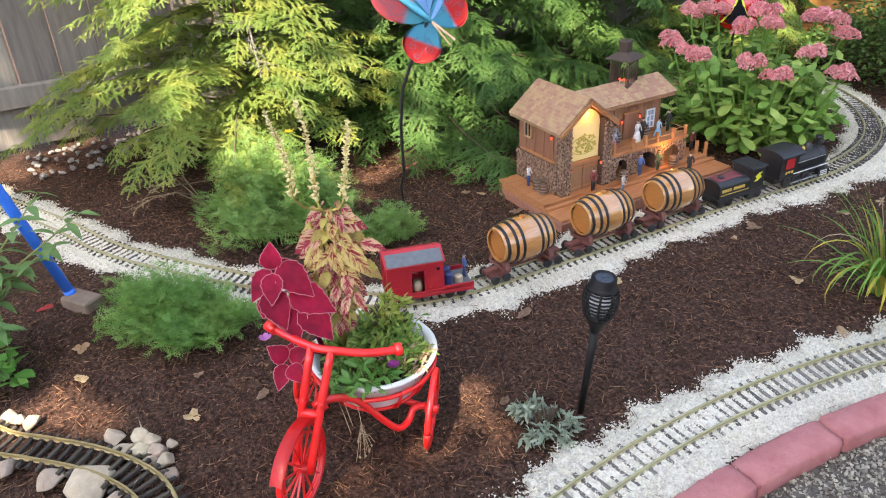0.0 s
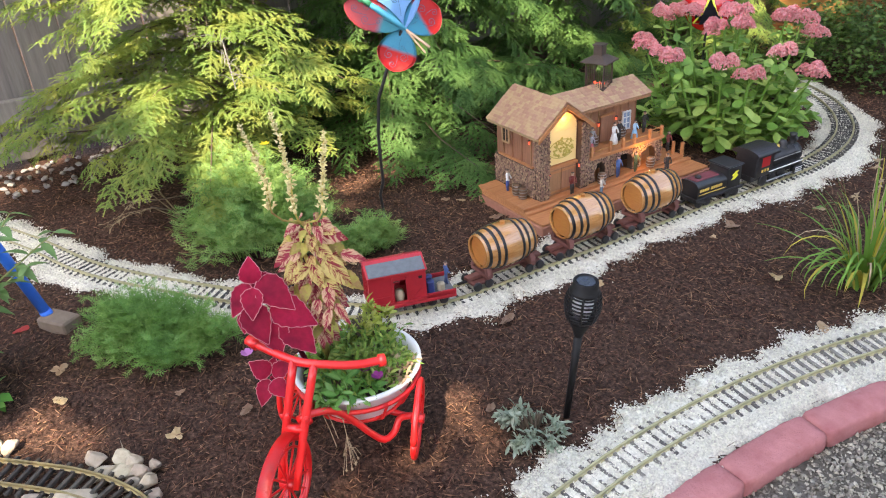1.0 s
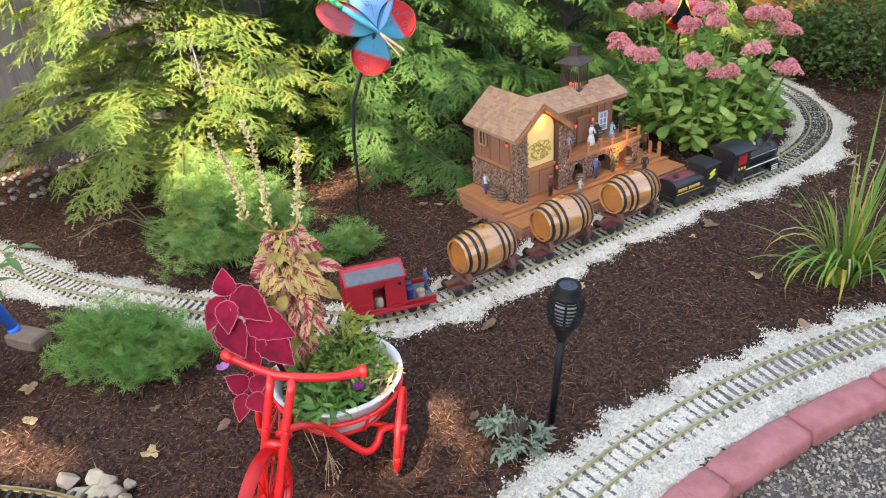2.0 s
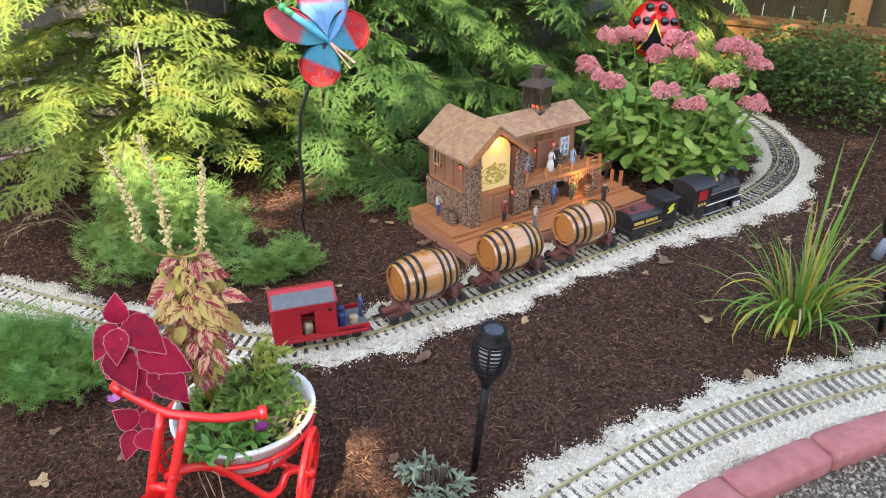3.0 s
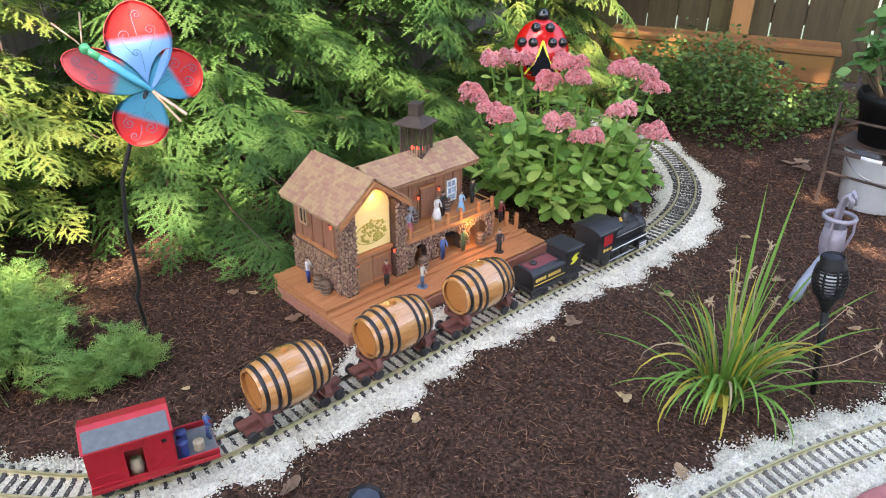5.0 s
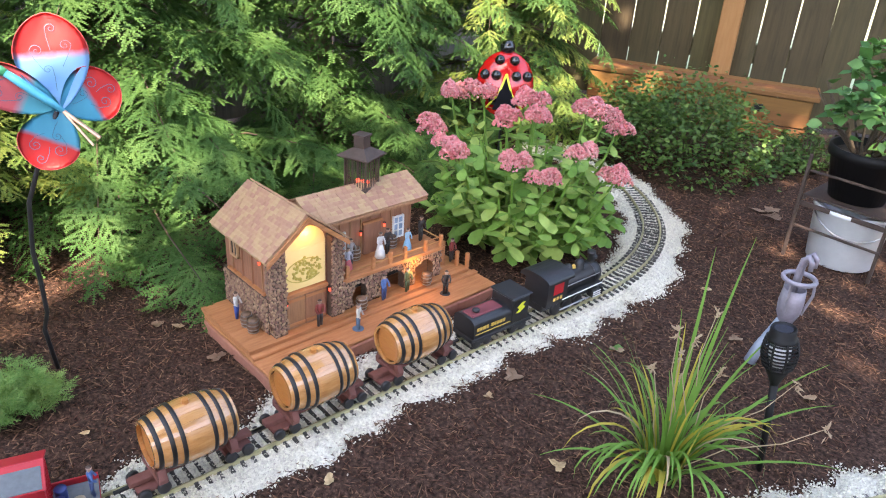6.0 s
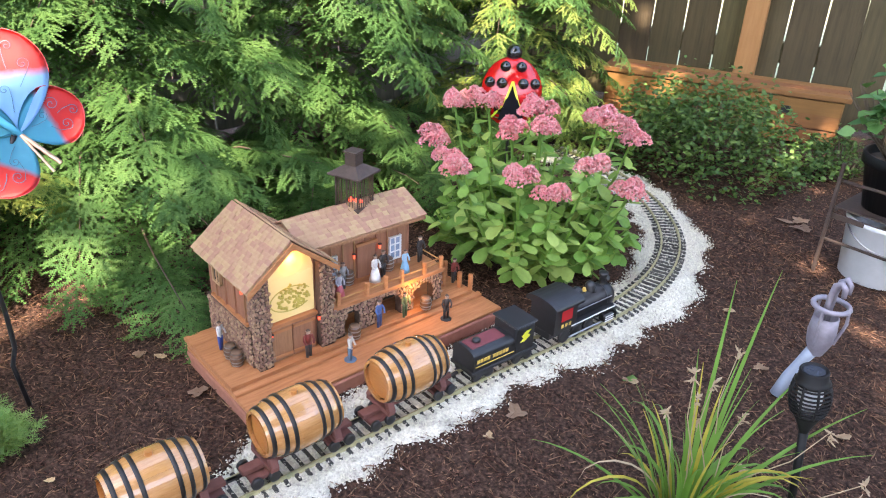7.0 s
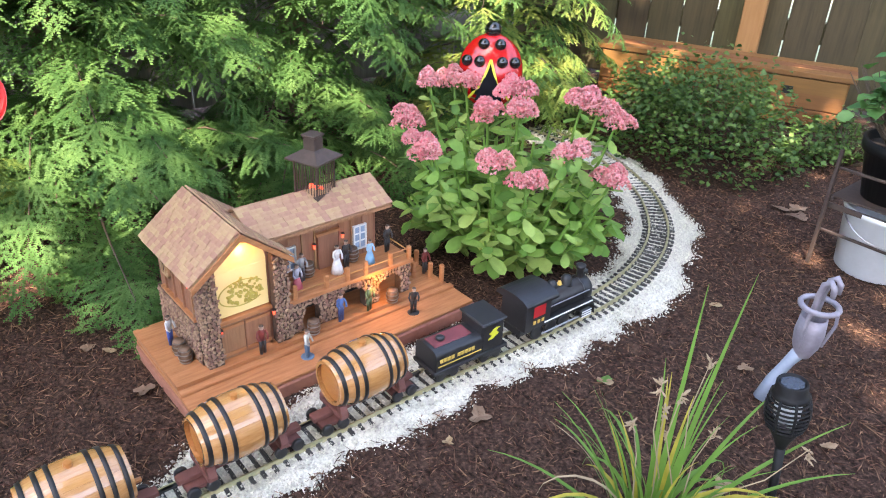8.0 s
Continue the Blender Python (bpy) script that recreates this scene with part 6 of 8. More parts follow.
def tricycle():
    t = thing("tricycle_planter", "red metal tricycle planter holding a white enamel bowl", "planter", tuple(BOWL))
    smooth = lambda pts, n: spline([tuple(p) for p in pts], n)[0]
    red = lambda name, pts, rad, label="": part(name, tube(bmesh.new(), [local(p) for p in pts], rad, 10), RED_ENAMEL, t, label, True)
    bar = smooth([(0.154, 1.36, 0.270), (0.178, 1.372, 0.264), (0.235, 1.403, 0.258), (0.26, 1.427, 0.256), (0.289, 1.478, 0.248), (0.300, 1.529, 0.242)], 24)
    red("handlebar", bar, 0.0068, "curved red handlebar")
    red("grip", [bar[0], bar[2]], 0.0098)
    red("grip", [bar[-2], bar[-1]], 0.0105)
    for top, low, hub in (((0.235, 1.403, 0.258), (0.257, 1.371, 0.18), (0.278, 1.335, 0.075)), ((0.26, 1.427, 0.256), (0.279, 1.393, 0.178), (0.308, 1.348, 0.075))):
        red("fork_tube", smooth([top, low, hub], 9), 0.0069)
        b = Vector(low) + Vector((0.0065, -0.003, 0.003))
        part("bolt", lathe(bmesh.new(), [(0.005, 0), (0.005, 0.003), (0.0025, 0.005)], 8, Matrix.Translation(local(b)) @ Matrix.Rotation(radians(70), 4, "Y")), RED_ENAMEL, t)
    red("crown_tube", [(0.262, 1.364, 0.16), (0.284, 1.386, 0.16)], 0.0075)
    hub, fwd = Vector((0.293, 1.3415, 0.078)), Vector((0.67, -0.742, 0))
    spoked_wheel(t, hub, 0.072, fwd, 0.03, 14)
    side = Vector((0.742, 0.67, 0))
    bm, prev = bmesh.new(), None
    for a in np.linspace(radians(150), radians(26), 18):
        c = hub + (fwd * math.cos(a) + Vector((0, 0, 1)) * math.sin(a)) * 0.087
        row = [bm.verts.new(local(c + side * s * 0.0108 - Vector((0, 0, 0.004)) * s * s)) for s in (-1, -0.5, 0.5, 1)]
        if prev:
            for k in range(3):
                bm.faces.new((prev[k], prev[k + 1], row[k + 1], row[k]))
        prev = row
    bmesh.ops.solidify(bm, geom=bm.faces[:], thickness=0.002)
    part("mudguard", bm, RED_ENAMEL, t, "red front mudguard", True)
    run = [(0.262, 1.384, 0.165), (0.268, 1.405, 0.171), (0.262, 1.437, 0.157), (0.258, 1.467, 0.128), (0.268, 1.5, 0.082), (0.277, 1.522, 0.06), (0.272, 1.545, 0.063), (0.266, 1.56, 0.08), (0.27, 1.583, 0.078)]
    red("frame_tube", smooth(run, 30), 0.0063)
    red("frame_tube", smooth([mirrored(p) for p in run], 30), 0.0072)
    rear = Vector((0.278, 1.589, 0.074))
    red("axle", [rear, mirrored(rear)], 0.0055)
    spoked_wheel(t, rear, 0.067, Vector((0.8, -0.6, 0)), -0.1, 12)
    spoked_wheel(t, mirrored(rear), 0.067, AXIS, 0.1, 12)
    ring = lambda r, z: [BOWL + Vector((r * math.cos(a), r * math.sin(a), z)) for a in np.linspace(0, 2 * math.pi, 37)]
    red("basket_ring", ring(0.109, 0.133), 0.0042)
    red("basket_ring", ring(0.078, 0.085), 0.0034)
    for k in range(10):
        d = Vector((math.cos(2 * math.pi * k / 10), math.sin(2 * math.pi * k / 10), 0))
        red("basket_wire", [BOWL + d * 0.109 + Vector((0, 0, 0.133)), BOWL + d * 0.083 + Vector((0, 0, 0.085)), BOWL + d * 0.05 + Vector((0, 0, 0.058)), BOWL + Vector((0, 0, 0.056))], 0.0026)
    b = thing("enamel_bowl", "white enamel bowl planted with flowers in the tricycle", "bowl", (BOWL.x, BOWL.y, 0.06))
    part("shell", lathe(bmesh.new(), [(0.0, 0.0), (0.052, 0.0), (0.075, 0.025), (0.096, 0.066), (0.105, 0.088), (0.112, 0.092), (0.115, 0.096), (0.1145, 0.1), (0.108, 0.101), (0.101, 0.09), (0.09, 0.06), (0.06, 0.03), (0.0, 0.028)], 48, None, False), WHITE_PAINT, b, "chipped white bowl", True)
    part("soil", lathe(bmesh.new(), [(0.098, 0.08), (0.06, 0.086), (0.0, 0.088)], 24, None, False), SOIL, b)


tricycle()

BPINK = surface("leaf_margin_pink", [(0.2, (0.46, 0.1, 0.14)), (0.8, (0.6, 0.22, 0.24))], 60, 0.6, 0.0)


def coleus_leaf_mat(name, inner, outer, patch, sc, lo=0.44, hi=0.58):
    m, nt, bsdf = nodes_of(name)
    f = ramp(nt, noise_of(nt, sc, 3, 0.6, (1, 1, 1)), [(lo, inner), (hi, patch)])
    g = ramp(nt, noise_of(nt, 140, 4, 0.6), [(0.3, (0.7, 0.7, 0.7)), (0.7, (1, 1, 1))])
    hs = nt.nodes.new("ShaderNodeHueSaturation")
    v = math_node(nt, "MULTIPLY_ADD", nt.nodes.new("ShaderNodeObjectInfo").outputs["Random"], 0.5)
    v.node.inputs[2].default_value = 0.72
    nt.links.new(f, hs.inputs["Color"])
    nt.links.new(v, hs.inputs["Value"])
    f = hs.outputs[0]
    nt.links.new(mix_color(nt, 1.0, f, g, "MULTIPLY"), bsdf.inputs["Base Color"])
    bsdf.inputs["Roughness"].default_value = 0.65
    bsdf.inputs["Specular IOR Level"].default_value = 0.2
    b = nt.nodes.new("ShaderNodeBump")
    b.inputs["Strength"].default_value, b.inputs["Distance"].default_value = 0.4, 0.002
    nt.links.new(noise_of(nt, 90, 3, 0.6), b.inputs["Height"])
    nt.links.new(b.outputs[0], bsdf.inputs["Normal"])
    tr = nt.nodes.new("ShaderNodeBsdfTranslucent")
    nt.links.new(f, tr.inputs[0])
    mx = nt.nodes.new("ShaderNodeMixShader")
    mx.inputs[0].default_value = 0.25
    nt.links.new(bsdf.outputs[0], mx.inputs[1])
    nt.links.new(tr.outputs[0], mx.inputs[2])
    nt.links.new(mx.outputs[0], nt.nodes["Material Output"].inputs[0])
    return m


def streaked_leaf(name, margin, heart, reach):
    """Dark red streaks that run out from the midrib over a pale leaf, by the leaf's own width and length."""
    m, nt, bsdf = nodes_of(name)
    tc, sp = nt.nodes.new("ShaderNodeTexCoord"), nt.nodes.new("ShaderNodeSeparateXYZ")
    nt.links.new(tc.outputs["Generated"], sp.inputs[0])
    off = math_node(nt, "ABSOLUTE", math_node(nt, "SUBTRACT", sp.outputs[0], 0.5), 0)
    cb, tex = nt.nodes.new("ShaderNodeCombineXYZ"), nt.nodes.new("ShaderNodeTexNoise")
    nt.links.new(math_node(nt, "MULTIPLY", math_node(nt, "SUBTRACT", sp.outputs[1], off), 10.5), cb.inputs[0])
    nt.links.new(math_node(nt, "MULTIPLY", sp.outputs[0], 3.0), cb.inputs[1])
    nt.links.new(math_node(nt, "MULTIPLY", nt.nodes.new("ShaderNodeObjectInfo").outputs["Random"], 40), cb.inputs[2])
    nt.links.new(cb.outputs[0], tex.inputs["Vector"])
    tex.inputs["Scale"].default_value, tex.inputs["Detail"].default_value = 1.0, 4.0
    tex.inputs["Distortion"].default_value = 1.1
    n = tex.outputs["Fac"]
    f = math_node(nt, "SUBTRACT", math_node(nt, "ADD", math_node(nt, "MULTIPLY", off, 0.5), math_node(nt, "MULTIPLY", n, 1.0)), reach)
    col = ramp(nt, f, [(0.3, heart), (0.42, margin)])
    g = ramp(nt, noise_of(nt, 160, 4, 0.6), [(0.3, (0.8, 0.8, 0.74)), (0.7, (1, 1, 1))])
    col = mix_color(nt, 1.0, col, g, "MULTIPLY")
    nt.links.new(col, bsdf.inputs["Base Color"])
    bsdf.inputs["Roughness"].default_value = 0.6
    bsdf.inputs["Specular IOR Level"].default_value = 0.2
    tr = nt.nodes.new("ShaderNodeBsdfTranslucent")
    nt.links.new(col, tr.inputs[0])
    mx = nt.nodes.new("ShaderNodeMixShader")
    mx.inputs[0].default_value = 0.25
    nt.links.new(bsdf.outputs[0], mx.inputs[1])
    nt.links.new(tr.outputs[0], mx.inputs[2])
    nt.links.new(mx.outputs[0], nt.nodes["Material Output"].inputs[0])
    return m


BURGUNDY = coleus_leaf_mat("burgundy_leaf", (0.2, 0.004, 0.026), None, (0.5, 0.008, 0.052), 14, 0.35, 0.7)
VARIEGATED = streaked_leaf("variegated_leaf", (0.6, 0.45, 0.17), (0.27, 0.024, 0.04), 0.185)
BLUSHED = streaked_leaf("blushed_leaf", (0.64, 0.39, 0.25), (0.34, 0.032, 0.06), 0.235)
CREAM = coleus_leaf_mat("cream_leaf", (0.54, 0.46, 0.12), None, (0.5, 0.3, 0.13), 60)


def rim_of(bm, m, ln, w, curl, rad=0.0006):
    pts = {-1: [], 1: []}
    n = 13
    for i in range(n):
        t = i / (n - 1)
        half = w / 2 * (math.sin(math.pi * min(t ** 0.66, 1)) ** 0.95 if 0 < t < 1 else 0.02) * (1 + (0.06 if i % 2 else -0.04))
        for s in (-1, 1):
            pts[s].append(m @ Vector((s * half, ln * t, -curl * ln * t * t + half * 0.23)))
    tube(bm, pts[-1], rad, 4, False)
    tube(bm, pts[1], rad, 4, False)
    return bm


# the side of the planter on which the coleus turns its leaves to the light
ACROSS, UPWARD, OUTWARD = Vector((0.5, 0.865, 0)), Vector((-0.4, 0.23, 0.887)), Vector((0.77, -0.44, 0.46))


def burgundy_coleus():
    top = Vector((0.143, 1.387, 0.362))
    low = Vector((0.196, 1.373, 0.212))
    base = Vector((0.135, 1.46, 0.148))
    root = thing("burgundy_coleus", "burgundy coleus with pink-edged leaves in the tricycle bowl", "plant", tuple(base))
    part("stem", tube(bmesh.new(), [(0, 0, 0), (top - base) * 0.5 + Vector((-0.01, 0.01, 0)), top - base], 0.0045, 8), BURGUNDY, root, "", True)
    part("stem", tube(bmesh.new(), [(0, 0, 0.01), (low - base) * 0.5 + Vector((0, 0, 0.02)), low - base], 0.0035, 8), BURGUNDY, root, "", True)
    # leaves: where they start and end across and up from the node, width and how far they stand out, in millimetres
    upper = [(1, -2, 0, 39, 33, 4), (-4, -2, -33, -50, 32, 2), (4, -8, 2, -56, 32, 14), (12, 6, 66, -42, 44, 6), (-6, -36, 20, -98, 44, 6), (30, -38, 100, -72, 48, 2), (22, -52, 40, -118, 52, -2), (50, -66, 96, -120, 46, -2), (-14, -50, -18, -82, 24, -6), (0, 0, 40, 8, 24, -6)]
    lower = [(0, 8, -29, 30, 30, 4), (-4, 0, -16, -40, 27, 6), (4, 2, 34, 30, 26, 0), (5, -2, 25, -28, 28, 8), (0, 10, 8, 34, 20, -6)]
    for node, leaves in ((top, upper), (low, lower)):
        for x0, y0, x1, y1, w, out in leaves:
            s = node - base + (ACROSS * x0 + UPWARD * y0 + OUTWARD * out) * 0.00092
            e = node - base + (ACROSS * x1 + UPWARD * y1 + OUTWARD * (out + 12)) * 0.00092
            m = leaf_pose(s, e - s, OUTWARD + Vector((0, 0, 0.35)))
            ln, wd = (e - s).length * 1.12, w * 0.00108
            lf = part("leaf", big_leaf(bmesh.new(), m, ln, wd, 0.16), BURGUNDY, root, smooth=True)
            part("leaf_rim", rim_of(bmesh.new(), m, ln, wd, 0.16), BPINK, lf, "thin pink leaf edge")


def variegated_coleus():
    base = Vector((0.125, 1.498, 0.148))
    root = thing("variegated_coleus", "cream and red variegated coleus with pale flower spikes", "plant", tuple(base))
    r = random.Random(9)
    for k in range(5):
        part("stem", tube(bmesh.new(), [(0, 0, 0), (r.uniform(-0.02, 0.02), r.uniform(-0.03, 0.03), 0.12), (r.uniform(-0.03, 0.03), r.uniform(-0.05, 0.04), 0.28)], 0.0035, 8), CREAM, root, "", True)
    node = Vector((0.143, 1.487, 0.435)) - base
    # large leaves: start and end across and up from the fork of the spikes, width and how far they stand out, in millimetres, and their look
    large = [(24, -17, 68, -27, 42, 4, 2), (0, -10, -24, -22, 24, 4, 2), (-7, -37, -54, -66, 42, 6, 2), (60, -56, 102, -68, 28, 0, 2), (30, -58, 74, -112, 42, 8, 1), (14, -72, 24, -110, 30, 12, 1), (4, -75, -34, -100, 28, 8, 1), (60, -88, 92, -118, 30, 0, 0), (34, -112, 38, -148, 28, 8, 2), (46, -142, 64, -176, 20, 2, 2), (36, -150, 24, -184, 20, 4, 2), (-10, -60, -38, -96, 28, 8, 1), (20, -40, 50, -66, 28, 8, 1), (-4, -34, -24, -50, 22, 8, 0), (10, -24, 20, -56, 24, 12, 1), (40, -34, 70, -58, 28, -8, 0), (-16, -28, -46, -40, 24, -8, 1), (26, -96, 56, -128, 28, 2, 1), (0, -104, -12, -140, 24, -2, 0), (16, -132, 8, -166, 22, 0, 2)]
    for x0, y0, x1, y1, w, o, look_ in large:
        p = node + (ACROSS * x0 + UPWARD * y0 + OUTWARD * o) * 0.00092
        e = node + (ACROSS * x1 + UPWARD * y1 + OUTWARD * (o + 10)) * 0.00092
        ln = (e - p).length * 1.08
        lf = part("leaf", big_leaf(bmesh.new(), Matrix(), ln, w * 0.00078, r.uniform(0.15, 0.55), 0.12), (CREAM, VARIEGATED, BLUSHED)[look_], root, smooth=True)
        lf.matrix_basis = leaf_pose(p, e - p, OUTWARD + Vector((r.uniform(-0.2, 0.2), r.uniform(-0.2, 0.2), 0.3)))
    # small young leaves all round the stems
    for i in range(150):
        t = (i + 0.5) / 150
        a = i * 2.4
        rad = 0.006 + 0.054 * t * math.sin(math.pi * min(0.92, 0.3 + 0.65 * t))
        p = Vector((0.018 * t + rad * math.cos(a), -0.004 * math.sin(math.pi * t) + rad * math.sin(a), 0.06 + 0.235 * t))
        d = Vector((math.cos(a) + 0.25, math.sin(a) - 0.1, r.uniform(-1.0, 0.1)))
        ln = r.uniform(0.018, 0.034)
        lf = part("leaf", big_leaf(bmesh.new(), Matrix(), ln, ln * r.uniform(0.55, 0.8), r.uniform(0.15, 0.6), 0.06), r.choice((CREAM, BLUSHED, VARIEGATED, VARIEGATED, BLUSHED)), root, smooth=True)
        lf.matrix_basis = leaf_pose(p, d, (0.6 + r.uniform(-0.7, 0.7), -0.2 + r.uniform(-0.7, 0.7), 1))
    spikes = [((0.162, 1.44, 0.44), (0.137, 1.415, 0.618)), ((0.155, 1.475, 0.42), (0.148, 1.461, 0.631)), ((0.163, 1.506, 0.42), (0.176, 1.53, 0.592))]
    for s, e in spikes:
        s, e = (Vector(s) - base).lerp(Vector(e) - base, 0.2), Vector(e) - base
        bend = Vector((r.uniform(-0.006, 0.006), r.uniform(-0.008, 0.008), 0))
        line = [s, s.lerp(e, 0.33) + bend, s.lerp(e, 0.66) + bend, e]
        sp = part("flower_spike", tube(bmesh.new(), [node, node.lerp(s, 0.7) - Vector((0, 0, 0.007)), *line], [0.002, 0.0018, 0.0016, 0.0013, 0.001, 0.0006], 5), CREAM, root, "pale dry flower spike")
        bm = bmesh.new()
        for i in range(26):
            t = 0.05 + 0.95 * i / 26
            for k in range(5):
                a = r.uniform(0, 6.28)
                j = min(2, int(t * 3))
                q = line[j].lerp(line[j + 1], t * 3 - j) + Vector((math.cos(a), math.sin(a), 0)) * r.uniform(0.002, 0.0085) * (1.2 - 0.7 * t) + Vector((0, 0, r.uniform(-0.0025, 0.0025)))
                turn = Matrix.Rotation(a, 4, "Z") @ Matrix.Rotation(r.uniform(0.6, 1.8), 4, "Y")
                bmesh.ops.create_cone(bm, segments=5, radius1=r.uniform(0.0016, 0.0034) * (1.2 - 0.5 * t), radius2=0.0004, depth=r.uniform(0.004, 0.007), cap_ends=True, matrix=Matrix.Translation(q) @ turn)
        part("bud_spray", bm, BUD, sp, kind="stuff")


BUD = surface("pale_bud", [(0.2, (0.5, 0.4, 0.16)), (0.8, (0.72, 0.62, 0.32))], 80, 0.8, 0.2)
burgundy_coleus()
variegated_coleus()
pot_herb = leafy_bush("bowl_plants", (0.172, 1.534), 0.09, 0.09, 0.045, 2300, 0.021, POT_GREEN, "mixed green bedding plants filling the bowl", 51, "plant", 0.9, 0.36)
pot_herb.location.z = 0.143
front_herb = leafy_bush("pansy_plant", (0.235, 1.478), 0.046, 0.05, 0.036, 260, 0.027, HERB_GREEN, "pansy plant with longer green leaves at the bowl's rim", 52, "plant", 0.6, 0.42)
front_herb.location.z = 0.15
sun_herb = leafy_bush("yellow_herb", (0.115, 1.59), 0.05, 0.05, 0.06, 300, 0.02, LIME_LEAF, "yellow-green leafy plant at the back of the bowl", 53, "plant", 0.8, 0.5)
sun_herb.location.z = 0.15
dead_herb = leafy_bush("withered_plant", (0.235, 1.575), 0.035, 0.045, 0.03, 120, 0.018, DRY_HEAD, "withered tan leaves in the bowl", 54, "plant", 0.8, 0.4)
dead_herb.location.z = 0.146
PURPLE = leafy("purple_petal", [(0.2, (0.16, 0.012, 0.1)), (0.8, (0.3, 0.03, 0.2))], 0.2)
MAUVE = leafy("mauve_petal", [(0.2, (0.45, 0.12, 0.4)), (0.8, (0.62, 0.25, 0.55))], 0.2)
for x, y, z, pm in ((0.262, 1.53, 0.182, PURPLE), (0.225, 1.525, 0.176, PURPLE), (0.13, 1.358, 0.226, MAUVE)):
    f = thing("petunia_bloom", "small purple bloom at the edge of the bowl", "flower", (x, y, z), random.uniform(0, 90))
    for k in range(5):
        part("petal", prism(bmesh.new(), [(0, 0), (0.006, 0.006), (0.003, 0.012), (-0.003, 0.012), (-0.006, 0.006)], 0.0005, pose(0, 0, 0, 30, 0, k * 72)), pm, f)
sprig = thing("dry_sprig", "dry pale seed sprig hanging under the bowl", "plant", (0.285, 1.452, 0.1))
rs = random.Random(31)
part("stalk", tube(bmesh.new(), [(-0.03, -0.01, 0.045), (-0.012, 0.002, 0.04), (0, 0, 0.02), (0.004, 0, -0.03), (0.008, -0.004, -0.06)], [0.0008, 0.0008, 0.0007, 0.0005, 0.0003], 5), DRY, sprig)
for k in range(12):
    a, q = rs.uniform(0, 6.28), rs.uniform(0.008, 0.024)
    tip = Vector((q * math.cos(a), q * math.sin(a), rs.uniform(-0.055, -0.015)))
    tw = part("twig", tube(bmesh.new(), [(0.002, 0, rs.uniform(-0.015, 0.015)), tip * 0.6 + Vector((0, 0, 0.004)), tip], [0.0005, 0.0005, 0.0004], 4), DRY, sprig)
    if k % 2:
        part("seed_head", lathe(bmesh.new(), [(0.0005, -0.004), (0.0022, 0), (0.0005, 0.003)], 6, Matrix.Translation(tip)), DRY, tw)
for k, (x, y) in enumerate(((0.225, 1.44), (0.24, 1.43))):
    part("twig", tube(bmesh.new(), [local((x, y, 0.15)) - Vector((0.115, -0.082, 0.1)), local((x + 0.03, y, 0.13)) - Vector((0.115, -0.082, 0.1)), local((x + 0.035, y + 0.006, 0.09)) - Vector((0.115, -0.082, 0.1))], 0.0008, 4), DRY, sprig)


def butterfly_bush():
    """Long pointed leaves in pairs on a few leaning stems."""
    r = random.Random(12)
    base = Vector((-0.5, 0.86, 0))
    root = thing("butterfly_bush", "young butterfly bush with long pointed green leaves", "shrub", tuple(base))
    for tip in ((-0.425, 1.085, 0.36), (-0.42, 1.15, 0.3), (-0.425, 1.08, 0.24), (-0.43, 0.98, 0.22), (-0.44, 0.96, 0.36), (-0.36, 0.95, 0.12)):
        tip = Vector(tip) - base
        mid = tip * 0.5 + Vector((0, 0, 0.05))
        line = [Vector((0, 0, 0)), mid, tip]
        st = part("stem", tube(bmesh.new(), line, [0.0035, 0.0025, 0.0012], 6), LIME_STEM, root, "", True)
        for k in range(8):
            t = 0.3 + 0.7 * k / 7
            p = mid.lerp(tip, (t - 0.5) * 2) if t > 0.5 else line[0].lerp(mid, t * 2)
            for s in (-1, 1):
                a = 1.57 * (k % 2) + r.uniform(-0.4, 0.4)
                d = (tip - mid).normalized() * 0.6 + Vector((math.cos(a) * s, math.sin(a) * s, r.uniform(-0.7, 0.2)))
                ln = r.uniform(0.045, 0.075) * (1.1 - 0.4 * t)
                part("leaf", big_leaf(bmesh.new(), leaf_pose(p, d, (r.uniform(-0.3, 0.3), r.uniform(-0.3, 0.3), 1)), ln, ln * 0.38, 0.35), BUSH_LEAF, st, smooth=True)


LIME_STEM = surface("green_stem", [(0.2, (0.16, 0.2, 0.06)), (0.8, (0.26, 0.3, 0.1))], 60, 0.7, 0.2)
BUSH_LEAF = leafy("bush_leaf", [(0.2, (0.07, 0.17, 0.06)), (0.5, (0.13, 0.27, 0.09)), (0.85, (0.26, 0.38, 0.15))], 0.25, 0.5)
butterfly_bush()


